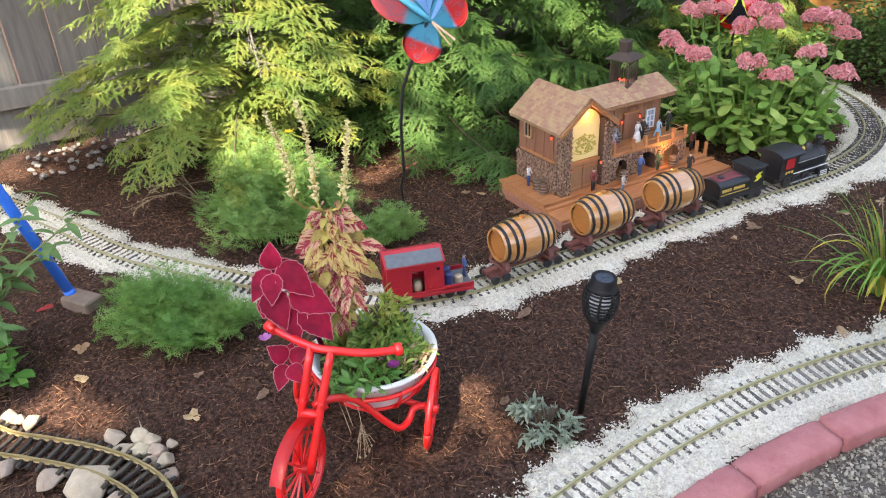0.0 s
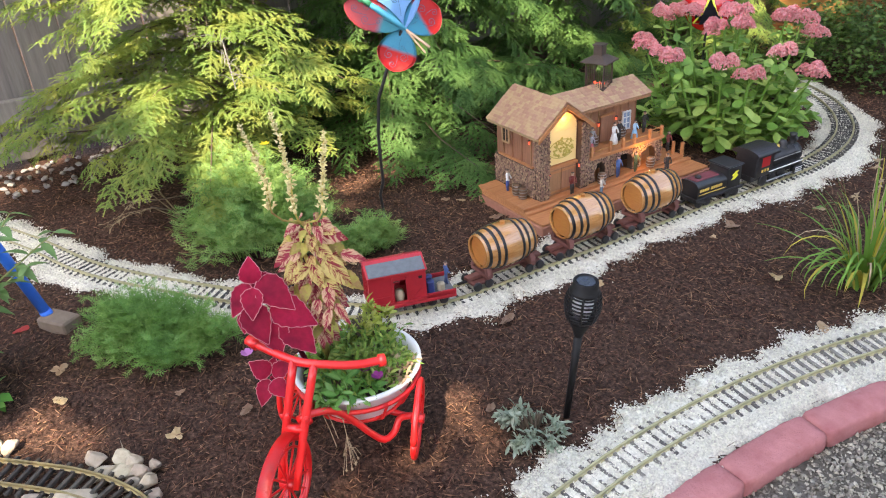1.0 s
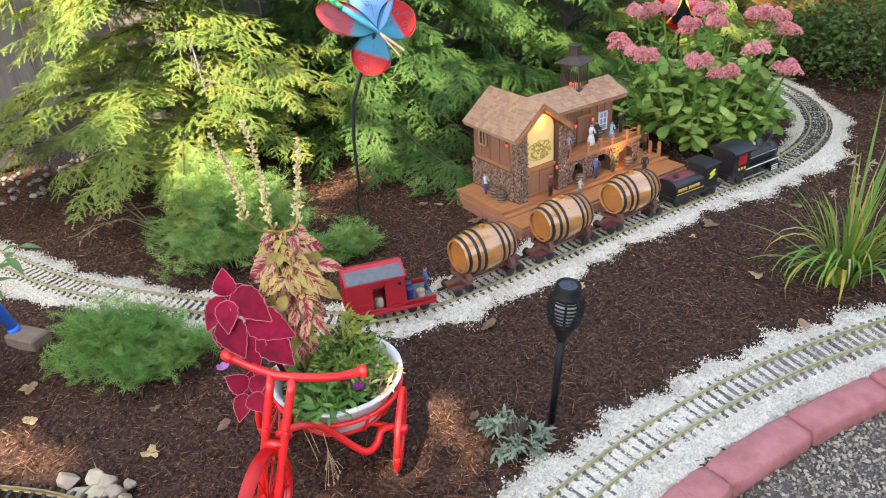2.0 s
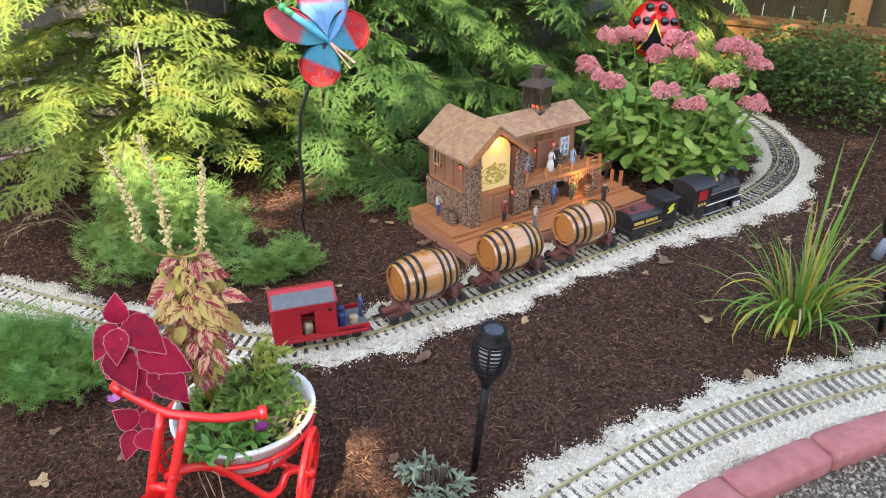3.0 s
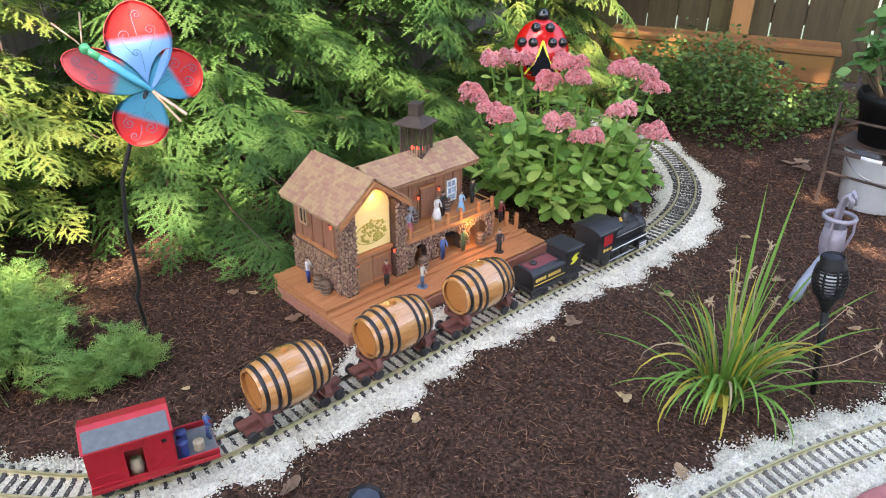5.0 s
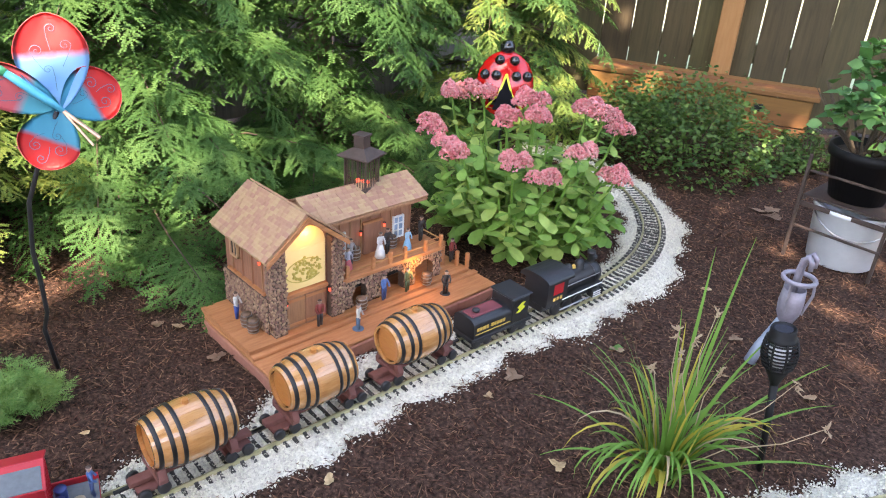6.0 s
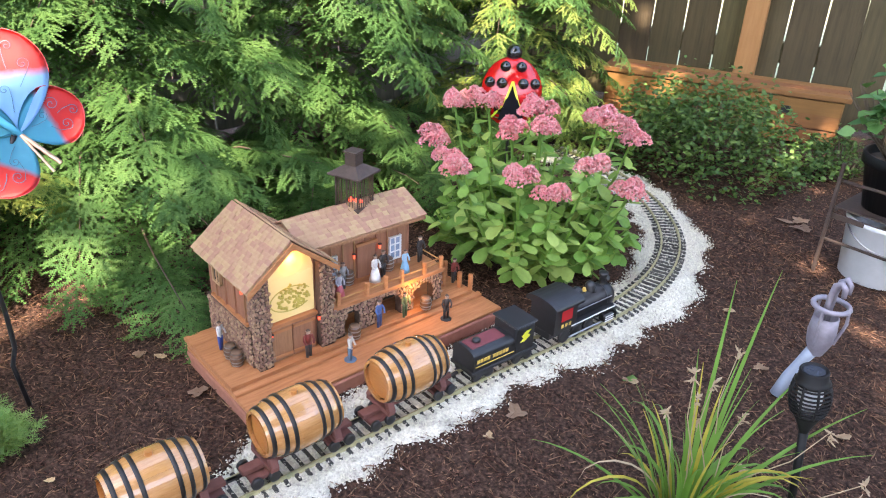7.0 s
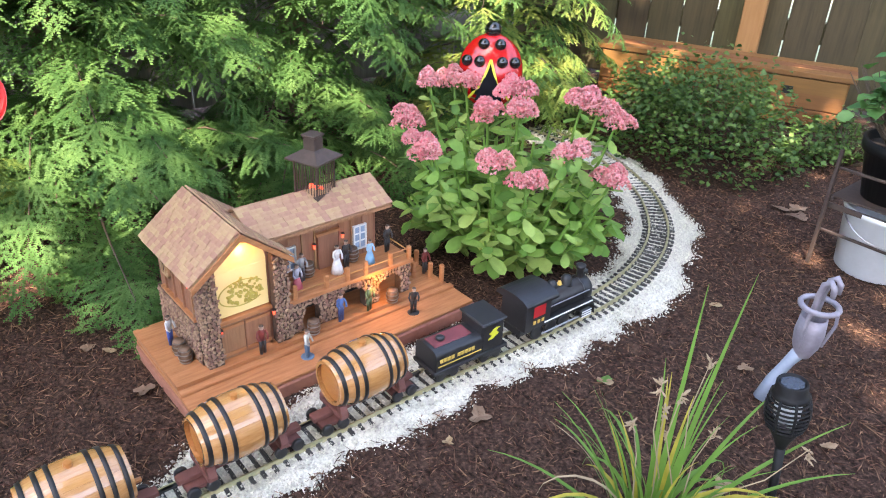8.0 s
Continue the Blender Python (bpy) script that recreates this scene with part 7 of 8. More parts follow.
# ---- solar torches ----
def torch(at, lean, label):
    """A black stake with a slatted flame lamp."""
    t = thing("solar_torch", label, "garden lamp", (*at, 0), group="solar torch lamps")
    t.matrix_basis = pose(*at, 0, *lean)
    bulge = lambda q: 0.0215 + 0.0085 * math.sin(math.pi * (0.12 + 0.72 * q))
    part("stake", tube(bmesh.new(), [(0, 0, 0), (0, 0, 0.2)], [0.006, 0.0075], 10), BLACK_PLASTIC, t, "", True)
    part("cup", lathe(bmesh.new(), [(0.007, 0.19), (0.012, 0.205), (0.02, 0.222), (0.024, 0.232), (0.02, 0.232)], 20, None, False), BLACK_PLASTIC, t, "", True)
    for k in range(8):
        z = 0.232 + k * 0.0068
        r = bulge((k + 0.3) / 8)
        part("cage_ring", tube(bmesh.new(), [(r * math.cos(a), r * math.sin(a), z) for a in np.linspace(0, 2 * math.pi, 25)], 0.0017, 6), BLACK_PLASTIC, t, "", True)
    for k in range(8):
        a = 2 * math.pi * k / 8
        part("cage_rib", tube(bmesh.new(), [(bulge(q) * math.cos(a), bulge(q) * math.sin(a), 0.23 + 0.056 * q) for q in np.linspace(0, 1, 6)], 0.0022, 6), BLACK_PLASTIC, t, "", True)
    part("diffuser", lathe(bmesh.new(), [(0.012, 0.225), (0.018, 0.25), (0.018, 0.28)], 16), LAMP_WHITE, t, "pale plastic diffuser", True)
    part("cap", lathe(bmesh.new(), [(0.0255, 0.282), (0.0268, 0.285), (0.0245, 0.289), (0.0222, 0.292), (0.0216, 0.305), (0.0202, 0.307), (0.0188, 0.306), (0.0182, 0.303), (0.0, 0.303)], 24), BLACK_PLASTIC, t, "", True)
    part("solar_cell", lathe(bmesh.new(), [(0.0, 0.3045), (0.0165, 0.3045)], 8, None, False), SOLAR, t, "dark glossy solar cell")


LAMP_WHITE = surface("pale_diffuser", [(0.2, (0.6, 0.6, 0.62)), (0.8, (0.72, 0.72, 0.74))], 40, 0.4, 0.0)
SOLAR = surface("solar_cell", [(0.2, (0.01, 0.012, 0.02)), (0.8, (0.03, 0.035, 0.05))], 120, 0.15, 0.0)
torch((0.366, 1.854), (-3, 4, 0), "black plastic solar torch lamp in the mulch")
torch((0.53, 2.865), (2, -5.5, 0), "black plastic solar torch lamp beside the daylily")


# ---- butterfly stake ----
def wing_mat(name, inner, tip, lo, hi):
    """Paint that fades from the body to the wing tip, along the wing's own length."""
    m, nt, bsdf = nodes_of(name)
    tc, sp = nt.nodes.new("ShaderNodeTexCoord"), nt.nodes.new("ShaderNodeSeparateXYZ")
    nt.links.new(tc.outputs["Object"], sp.inputs[0])
    f = math_node(nt, "ADD", sp.outputs[1], math_node(nt, "MULTIPLY", noise_of(nt, 40, 3), 0.012))
    mr = nt.nodes.new("ShaderNodeMapRange")
    mr.inputs[1].default_value, mr.inputs[2].default_value = lo, hi
    nt.links.new(f, mr.inputs[0])
    nt.links.new(ramp(nt, mr.outputs[0], [(0.0, inner), (0.42, inner), (0.62, tip), (1.0, tip)]), bsdf.inputs["Base Color"])
    bsdf.inputs["Roughness"].default_value, bsdf.inputs["Metallic"].default_value = 0.42, 0.1
    return m


def butterfly():
    """Thin embossed sheet-metal wings on a round body, tilted on its rod."""
    b = thing("butterfly_stake", "painted metal butterfly in red and blue on a bent black stake", "garden ornament", (-0.545, 1.965, 0))
    part("stake", tube(bmesh.new(), [(-0.012, 0.005, 0), (-0.01, -0.005, 0.1), (-0.004, 0.005, 0.14), (-0.006, 0.005, 0.22), (0.006, 0.0, 0.28), (0.01, 0.01, 0.38), (0.025, 0.035, 0.455), (0.045, 0.075, 0.55)], 0.0045, 8), BLACK, b, "bent black rod", True)
    c = Vector((0.045, 0.083, 0.552))
    out = Vector((0.86, -0.32, 0.4)).normalized()
    right = Vector((0.32, 0.94, 0.0)).normalized()
    up = right.cross(out) * -1 if right.cross(out).z < 0 else right.cross(out)
    blue, teal, red = (0.2, 0.46, 0.76), (0.04, 0.35, 0.5), (0.66, 0.015, 0.015)
    specs = [("upper_wing", (-0.03, 1.0), 0.168, 0.12, 0.0, blue, red, 0.06, 0.14), ("lower_wing", (0.9, 0.4), 0.106, 0.1, 0.0, teal, red, 0.03, 0.085), ("upper_wing", (-0.88, 0.47), 0.158, 0.078, -0.35, (0.06, 0.4, 0.5), (0.6, 0.1, 0.12), 0.02, 0.11), ("lower_wing", (-0.42, -0.9), 0.11, 0.1, 0.05, teal, red, 0.035, 0.088)]
    for name, (a, e), ln, w, back, inner, tip, lo, hi in specs:
        d = (right * a + up * e).normalized()
        n = (out + d * back).normalized()
        x = d.cross(n).normalized()
        m = Matrix.Translation(c) @ Matrix((x, d, x.cross(d))).transposed().to_4x4()
        dish = lambda k, t: 0.004 * k * k - 0.03 * ln * t
        width = lambda t: w / 2 * max(0.03, math.sin(math.pi * min(1.0, t ** 1.25)) ** 0.56)
        bm, rows = bmesh.new(), []
        for i in range(19):
            t = 0.5 - 0.5 * math.cos(math.pi * i / 18)
            rows.append([bm.verts.new((k * width(t), ln * t, dish(k, t))) for k in (-1, -0.8, -0.4, 0, 0.4, 0.8, 1)])
        for p, q in zip(rows, rows[1:]):
            for k in range(6):
                bm.faces.new((p[k], p[k + 1], q[k + 1], q[k]))
        bmesh.ops.solidify(bm, geom=bm.faces[:], thickness=0.0012)
        wg = part(name, bm, wing_mat(name + "_paint", inner, tip, lo, hi), b, "red-tipped blue metal wing", True)
        wg.matrix_basis = m
        edge = [(s * width(t), ln * t, dish(1, t) + 0.0008) for s, ts in ((-1, np.linspace(0.55, 0.997, 16)), (1, np.linspace(0.997, 0.55, 16))) for t in ts]
        part("wing_rim", tube(bmesh.new(), edge, 0.0008, 4, False), RIM_RED, wg, "thin rolled edge", True)
        for sx, sy, rr, spin in ((0.24, 0.66, 0.01, 1), (-0.24, 0.62, 0.011, -1), (-0.1, 0.42, 0.008, 1), (0.05, 0.84, 0.009, -1)):
            q0 = Vector((sx * w * 0.8, sy * ln, dish(0.4, sy) + 0.0014))
            curl = [q0 + Vector((spin * rr * (1 - t / 9.5) * math.cos(t), rr * (1 - t / 9.5) * math.sin(t), 0)) for t in np.linspace(0, 8.5, 24)]
            tail = [Vector((q0.x * 0.45 + spin * rr * 0.4, q0.y - 0.035 * ln / 0.16, q0.z)), Vector((q0.x * 0.8 + spin * rr * 0.9, q0.y - 0.014, q0.z))]
            part("swirl", tube(bmesh.new(), tail + curl, 0.00055, 4), SWIRL, wg, "raised swirl")
    head = (right * -0.76 + up * 0.65).normalized()
    at = lambda k, o: c + head * k + out * o
    part("body", tube(bmesh.new(), [at(-0.006, 0.008), at(0.03, 0.012), at(0.08, 0.012), at(0.105, 0.01)], [0.004, 0.0075, 0.008, 0.006], 10), TEAL_PAINT, b, "", True)
    hd = bmesh.new()
    bmesh.ops.create_uvsphere(hd, u_segments=12, v_segments=8, radius=0.0105, matrix=Matrix.Translation(at(0.128, 0.01)))
    part("head", hd, GREEN_PAINT, b, "green painted head", True)
    part("neck", tube(bmesh.new(), [at(0.1, 0.01), at(0.125, 0.01)], 0.0075, 10), GREEN_PAINT, b, "", True)
    for dx, dy in ((0.1, 1.0), (-0.7, 0.75)):
        part("antenna", tube(bmesh.new(), [at(0.132, 0.012), at(0.132, 0.014) + (right * dx * 0.5 + up * dy * 0.6) * 0.03, at(0.132, 0.014) + (right * dx + up * dy) * 0.062], [0.0018, 0.0016, 0.0022], 6), COPPER, b, "copper antenna", True)
    for s, rad in ((0.0, 0.0038), (0.16, 0.0024)):
        part("tail_rod", tube(bmesh.new(), [c + out * 0.008, c + (right * (0.72 - s) - up * (0.7 + s)) * 0.078 + out * 0.014], rad, 8), COPPER, b, "bare copper rod")


SWIRL = surface("dark_relief", [(0.2, (0.02, 0.12, 0.2)), (0.8, (0.05, 0.18, 0.26))], 60, 0.4, 0.0)
RIM_RED = surface("rim_red", [(0.2, (0.55, 0.03, 0.03)), (0.8, (0.7, 0.08, 0.08))], 40, 0.4, 0.0)
GREEN_PAINT = surface("green_paint", [(0.2, (0.03, 0.3, 0.12)), (0.8, (0.07, 0.42, 0.2))], 40, 0.35, 0.1)
TEAL_PAINT = surface("teal_paint", [(0.2, (0.04, 0.36, 0.5)), (0.8, (0.07, 0.45, 0.6))], 40, 0.35, 0.1)
COPPER = surface("copper", [(0.2, (0.45, 0.25, 0.15)), (0.8, (0.65, 0.45, 0.32))], 60, 0.35, 0.1, metal=0.8)
butterfly()


# ---- ladybug ----
def ladybug():
    l = thing("ladybug_ornament", "shiny red ladybug ornament with black dots on a stake", "garden ornament", (-0.545, 3.24, 0))
    part("stake", tube(bmesh.new(), [(0, 0, 0), (0, 0, 0.38)], 0.004, 8), BLACK, l)
    out = Vector((0.68, -0.66, 0.32)).normalized()
    right = Vector((0.7, 0.714, 0)).normalized()
    up = right.cross(out)
    if up.z < 0:
        up = -up
    m = Matrix.Translation((0, 0, 0.438)) @ Matrix.Scale(1.14, 4) @ Matrix((right, up, out)).transposed().to_4x4()
    sh = bmesh.new()
    bmesh.ops.create_uvsphere(sh, u_segments=28, v_segments=16, radius=1.0, matrix=m @ Matrix.Diagonal((0.072, 0.082, 0.04, 1)))
    part("shell", sh, LADY_RED, l, "glossy red shell", True)
    for s in (-1, 1):
        for a, b in ((0.25, 0.66), (0.34, 0.2), (0.72, 0.22), (0.70, -0.3), (0.38, -0.52)):
            z = math.sqrt(max(0.02, 1 - a * a - b * b))
            bm = bmesh.new()
            bmesh.ops.create_uvsphere(bm, u_segments=12, v_segments=8, radius=0.013, matrix=m @ Matrix.Translation((s * a * 0.072, b * 0.082, z * 0.04)))
            part("dot", bm, BLACK_GLOSS, l, "raised black dot", True)
    hd = bmesh.new()
    bmesh.ops.create_uvsphere(hd, u_segments=16, v_segments=10, radius=0.019, matrix=m @ Matrix.Translation((0, 0.088, 0.006)))
    part("head", hd, BLACK_GLOSS, l, "black round head", True)
    bm = prism(bmesh.new(), [(0, 0.018), (0.03, -0.07), (-0.03, -0.07)], 0.004, m @ Matrix.Translation((0, 0, 0.041)) @ Matrix.Rotation(radians(-14), 4, "X"))
    part("belly_gap", bm, BLACK_MATT, l)
    for s in (-1, 1):
        part("wing_edge", tube(bmesh.new(), [m @ Vector((0, 0.02, 0.044)), m @ Vector((s * 0.016, -0.03, 0.046)), m @ Vector((s * 0.044, -0.062, 0.034))], 0.0032, 8), YELLOW, l, "yellow beaded wing edge", True)


LADY_RED = surface("ladybug_red", [(0.2, (0.46, 0.004, 0.006)), (0.8, (0.56, 0.008, 0.01))], 20, 0.2, 0.0, coat=0.5)
BLACK_MATT = surface("black_matt", [(0.2, (0.004, 0.004, 0.005)), (0.8, (0.01, 0.01, 0.012))], 40, 0.95, 0.1, spec=0.05)
BLACK_GLOSS = surface("black_gloss", [(0.2, (0.006, 0.006, 0.007)), (0.8, (0.012, 0.012, 0.014))], 20, 0.15, 0.0, coat=0.5)
ladybug()


# ---- right side: ornament, stand, pots ----
PEWTER = surface("mauve_pewter", [(0.2, (0.22, 0.19, 0.22)), (0.8, (0.36, 0.33, 0.37))], 50, 0.5, 0.2, metal=0.3, stain=((0.16, 0.12, 0.13), 20, 0.3))


def ornament():
    o = thing("metal_ornament", "weathered mauve-grey metal ring ornament on a pale stem", "garden ornament", (0.372, 3.22, 0))
    part("stem", tube(bmesh.new(), [(-0.03, -0.03, 0), (-0.022, -0.02, 0.045), (-0.008, -0.006, 0.09), (0.006, 0.002, 0.125)], [0.014, 0.012, 0.011, 0.014], 12), PALE_STEM, o, "pale bluish plastic stem", True)
    part("cup", lathe(bmesh.new(), [(0.014, 0.112), (0.024, 0.138), (0.027, 0.165), (0.024, 0.2), (0.021, 0.2), (0.022, 0.16), (0.0, 0.13)], 20, Matrix.Translation((0.008, 0.003, 0)), False), PEWTER, o, "", True)
    part("ring", tube(bmesh.new(), [(0.01 + 0.033 * math.cos(a), 0.004 + 0.033 * math.sin(a), 0.225) for a in np.linspace(0, 2 * math.pi, 33)], 0.0055, 8), PEWTER, o, "", True)
    for a in (0.5, 2.6, 4.7):
        part("strut", tube(bmesh.new(), [(0.01 + 0.033 * math.cos(a), 0.004 + 0.033 * math.sin(a), 0.225), (0.01 + 0.036 * math.cos(a), 0.004 + 0.036 * math.sin(a), 0.19), (0.008 + 0.026 * math.cos(a), 0.003 + 0.026 * math.sin(a), 0.14)], 0.0036, 6), PEWTER, o)
    for s in (-1, 1):
        part("hook", tube(bmesh.new(), [(0.006, s * 0.009, 0.17), (0.008, s * 0.011, 0.25), (0.012, s * 0.012, 0.277), (0.022, s * 0.012, 0.286), (0.03, s * 0.012, 0.276), (0.031, s * 0.011, 0.258)], [0.006, 0.0058, 0.0062, 0.0064, 0.006, 0.005], 8), PEWTER, o, "bent metal hook", True)


PALE_STEM = surface("pale_stem", [(0.2, (0.22, 0.26, 0.33)), (0.8, (0.36, 0.41, 0.48))], 30, 0.35, 0.1)
ornament()


def plant_stand():
    s = thing("plant_stand", "rusty metal plant stand holding a black flower pot", "plant stand", (0.245, 3.885, 0))
    for x, y in ((-0.118, -0.075), (0.118, -0.05), (-0.1, 0.12), (0.12, 0.13)):
        part("leg", boxed(x, y, 0.16, 0.009, 0.009, 0.32, 0.001), RUST, s)
    for z in (0.10, 0.17, 0.27):
        part("rail", boxed(0.0, -0.0635, z, 0.245, 0.006, 0.014 if z == 0.17 else 0.007, 0.001), RUST, s)
    part("rail", boxed(-0.109, 0.022, 0.19, 0.006, 0.19, 0.008), RUST, s)
    part("rail", boxed(0.119, 0.04, 0.19, 0.006, 0.18, 0.008), RUST, s)
    part("shelf", boxed(0, 0.03, 0.195, 0.23, 0.19, 0.005), RUST, s)


plant_stand()
bk = thing("white_bucket", "white plastic bucket under the plant stand", "bucket", (0.245, 3.925, 0))
part("body", lathe(bmesh.new(), [(0.0, 0), (0.088, 0), (0.092, 0.004), (0.106, 0.16), (0.111, 0.163), (0.111, 0.175), (0.102, 0.175), (0.088, 0.01), (0.0, 0.008)], 36, None, False), WHITE_PAINT, bk, "", True)
part("handle", tube(bmesh.new(), [(0.109 * math.cos(a), 0.109 * math.sin(a), 0.15 - 0.045 * math.sin((a + 2.4) / 2.6 * math.pi)) for a in np.linspace(-2.4, 0.2, 14)], 0.002, 6), STEEL, bk, "thin wire handle")
pt_ = thing("flower_pot", "large black plastic flower pot on the stand", "flower pot", (0.237, 3.925, 0.1985))
part("body", lathe(bmesh.new(), [(0.0, 0), (0.075, 0), (0.098, 0.12), (0.107, 0.122), (0.109, 0.15), (0.1, 0.15), (0.094, 0.12), (0.0, 0.11)], 36, None, False), BLACK_PLASTIC, pt_, "", True)
part("soil", lathe(bmesh.new(), [(0.096, 0.128), (0.0, 0.134)], 24, None, False), SOIL, pt_)
pl = leafy_bush("pot_plant", (0.22, 3.92), 0.20, 0.18, 0.30, 420, 0.042, SHRUB, "loose green climbing plant growing from the black pot", 61, "plant")
pl.location.z = 0.33

# ---- left side: blue pole, brick, rocks ----
bp = thing("blue_pole", "bright blue painted metal pole leaning over the bed", "pole", (-0.6, 1.08, 0.03))
part("tube", tube(bmesh.new(), [(0, 0, 0), (0.002, -0.075, 0.31), (0.006, -0.16, 0.66)], 0.0125, 14), BLUE, bp, "", True)
part("end_cap", tube(bmesh.new(), [(0, 0.001, -0.004), (0, -0.003, 0.012)], 0.0135, 14), BLUE, bp, "", True)
CEMENT = surface("beige_cement", [(0.2, (0.15, 0.105, 0.075)), (0.8, (0.25, 0.185, 0.135))], 40, 0.9, 0.5)
fb = thing("foot_block", "small beige concrete block under the blue pole", "block", (-0.57, 1.1, 0), 35)
part("body", boxed(0, 0, 0.015, 0.088, 0.054, 0.034, 0.004), CEMENT, fb)

FOOT_STONE = surface("grey_pebble", [(0.2, (0.13, 0.12, 0.11)), (0.8, (0.3, 0.28, 0.26))], 50, 0.9, 0.6, vary="object", amount=0.35)


def rock(at, size, seed, label="pale beige field stone beside the curved track", mat=STONE, group="stones beside the track"):
    r = random.Random(seed)
    bm = bmesh.new()
    for k in range(15):
        d = Vector((r.gauss(0, 1), r.gauss(0, 1), r.gauss(0, 1))).normalized() * r.uniform(0.85, 1.1)
        bm.verts.new((d.x * size[0], d.y * size[1], d.z * size[2]))
    hull = bmesh.ops.convex_hull(bm, input=bm.verts[:])
    bmesh.ops.delete(bm, geom=[v for v in hull["geom_interior"] if isinstance(v, bmesh.types.BMVert)], context="VERTS")
    bmesh.ops.bevel(bm, geom=bm.edges[:], offset=min(size) * 0.16, segments=2, affect="EDGES", profile=0.6)
    me = bpy.data.meshes.new("rock")
    bm.to_mesh(me)
    bm.free()
    me.materials.append(mat)
    me.polygons.foreach_set("use_smooth", [True] * len(me.polygons))
    ob = new("rock", me)
    ob.matrix_basis = pose(*at, size[2] * 0.45, 0, 0, r.uniform(0, 360))
    tagged(ob, label, "rock", group)


ROCKS = [((-0.04, 1.09), (0.034, 0.018, 0.014)), ((-0.016, 1.13), (0.024, 0.02, 0.017)), ((0.008, 1.144), (0.02, 0.017, 0.017)), ((0.042, 1.15), (0.027, 0.02, 0.017)), ((0.07, 1.158), (0.02, 0.016, 0.013)), ((0.036, 1.175), (0.015, 0.013, 0.012)), ((0.11, 1.156), (0.017, 0.022, 0.014)), ((0.005, 1.1), (0.028, 0.022, 0.012)), ((0.022, 1.12), (0.024, 0.02, 0.014)), ((0.06, 1.13), (0.024, 0.016, 0.013)), ((-0.173, 0.958), (0.02, 0.017, 0.016)), ((-0.21, 0.92), (0.022, 0.02, 0.017)), ((-0.192, 0.938), (0.015, 0.013, 0.012)), ((0.062, 1.03), (0.062, 0.046, 0.02)), ((0.01, 0.972), (0.03, 0.022, 0.018)), ((-0.062, 0.905), (0.03, 0.024, 0.018)), ((0.13, 1.062), (0.035, 0.026, 0.017))]
for i, (p, s) in enumerate(ROCKS):
    rock(p, s, i + 1)
for i in range(64):
    rock((random.uniform(-1.8, -1.52), random.uniform(1.05, 1.5)), (random.uniform(0.008, 0.018), random.uniform(0.008, 0.016), 0.009), 40 + i, "small grey stone at the foot of the fence", FOOT_STONE, "stones at the fence")


# ---- fallen leaves and sticks ----
def fallen_leaf(x, y, size, seed, kind, colour=None, label="curled dry tan leaf lying on the mulch"):
    """A dry leaf, lobed or plain, curled up at its edges."""
    r = random.Random(seed)
    bm = bmesh.new()
    lobes = 3 if kind == "lobed" else 1
    n = 20
    c = bm.verts.new((0, 0, 0.001))
    ring = []
    for k in range(n):
        a = 2 * math.pi * k / n
        rad = (0.42 + 0.58 * abs(math.cos(a * lobes / 2 + 0.3))) * (1.25 if abs(a - math.pi) < 1.2 else 0.9) if lobes > 1 else 1 / math.sqrt((math.cos(a)) ** 2 + (math.sin(a) / 0.5) ** 2)
        rad *= r.uniform(0.8, 1.12)
        ring.append(bm.verts.new((rad * size * math.cos(a), rad * size * math.sin(a), size * 0.28 * abs(math.sin(a + 0.6)) * rad * r.uniform(0.6, 1.2))))
    for k in range(n):
        bm.faces.new((c, ring[k], ring[(k + 1) % n]))
    bmesh.ops.solidify(bm, geom=bm.faces[:], thickness=0.0006)
    me = bpy.data.meshes.new("fallen_leaf")
    bm.to_mesh(me)
    bm.free()
    me.materials.append(colour or DEAD_LEAF)
    ob = new("fallen_leaf", me)
    ob.matrix_basis = pose(x, y, float(ground_z(np.array(x), np.array(y))) + 0.005, r.uniform(-8, 8), r.uniform(-8, 8), r.uniform(0, 360))
    tagged(ob, label, "leaf", "fallen leaves")


FALLEN = [(-0.014, 1.363, 0.018), (-0.03, 1.23, 0.018), (0.263, 1.754, 0.016), (-0.157, 1.267, 0.012), (-0.269, 1.057, 0.02), (-0.377, 1.074, 0.02), (0.046, 1.955, 0.024), (0.056, 2.692, 0.026), (0.06, 2.222, 0.017), (0.293, 2.563, 0.018), (0.473, 2.475, 0.022), (-0.386, 2.24, 0.02), (-0.56, 2.23, 0.016), (-0.41, 1.794, 0.01), (-0.314, 1.941, 0.01), (-0.597, 2.2, 0.016), (0.124, 2.975, 0.02), (0.271, 3.254, 0.017), (0.094, 3.425, 0.018), (0.071, 2.604, 0.012), (0.496, 3.153, 0.016), (-0.017, 4.047, 0.034), (-0.087, 4.057, 0.03), (-0.05, 4.1, 0.028), (-0.005, 2.381, 0.012), (0.42, 2.92, 0.018), (0.53, 2.72, 0.02), (-0.03, 2.06, 0.012)]
for i, (x, y, s) in enumerate(FALLEN):
    fallen_leaf(x, y, s, i, "lobed" if i % 2 else "plain")
RED_LEAF = surface("red_fallen_leaf", [(0.2, (0.4, 0.03, 0.03)), (0.8, (0.55, 0.08, 0.07))], 60, 0.7, 0.3)
fallen_leaf(-0.605, 1.018, 0.02, 90, "plain", RED_LEAF, "fresh red leaf lying on the mulch")
fallen_leaf(0.121, 2.978, 0.017, 91, "plain", HERB_GREEN, "pale green leaf lying on the mulch")
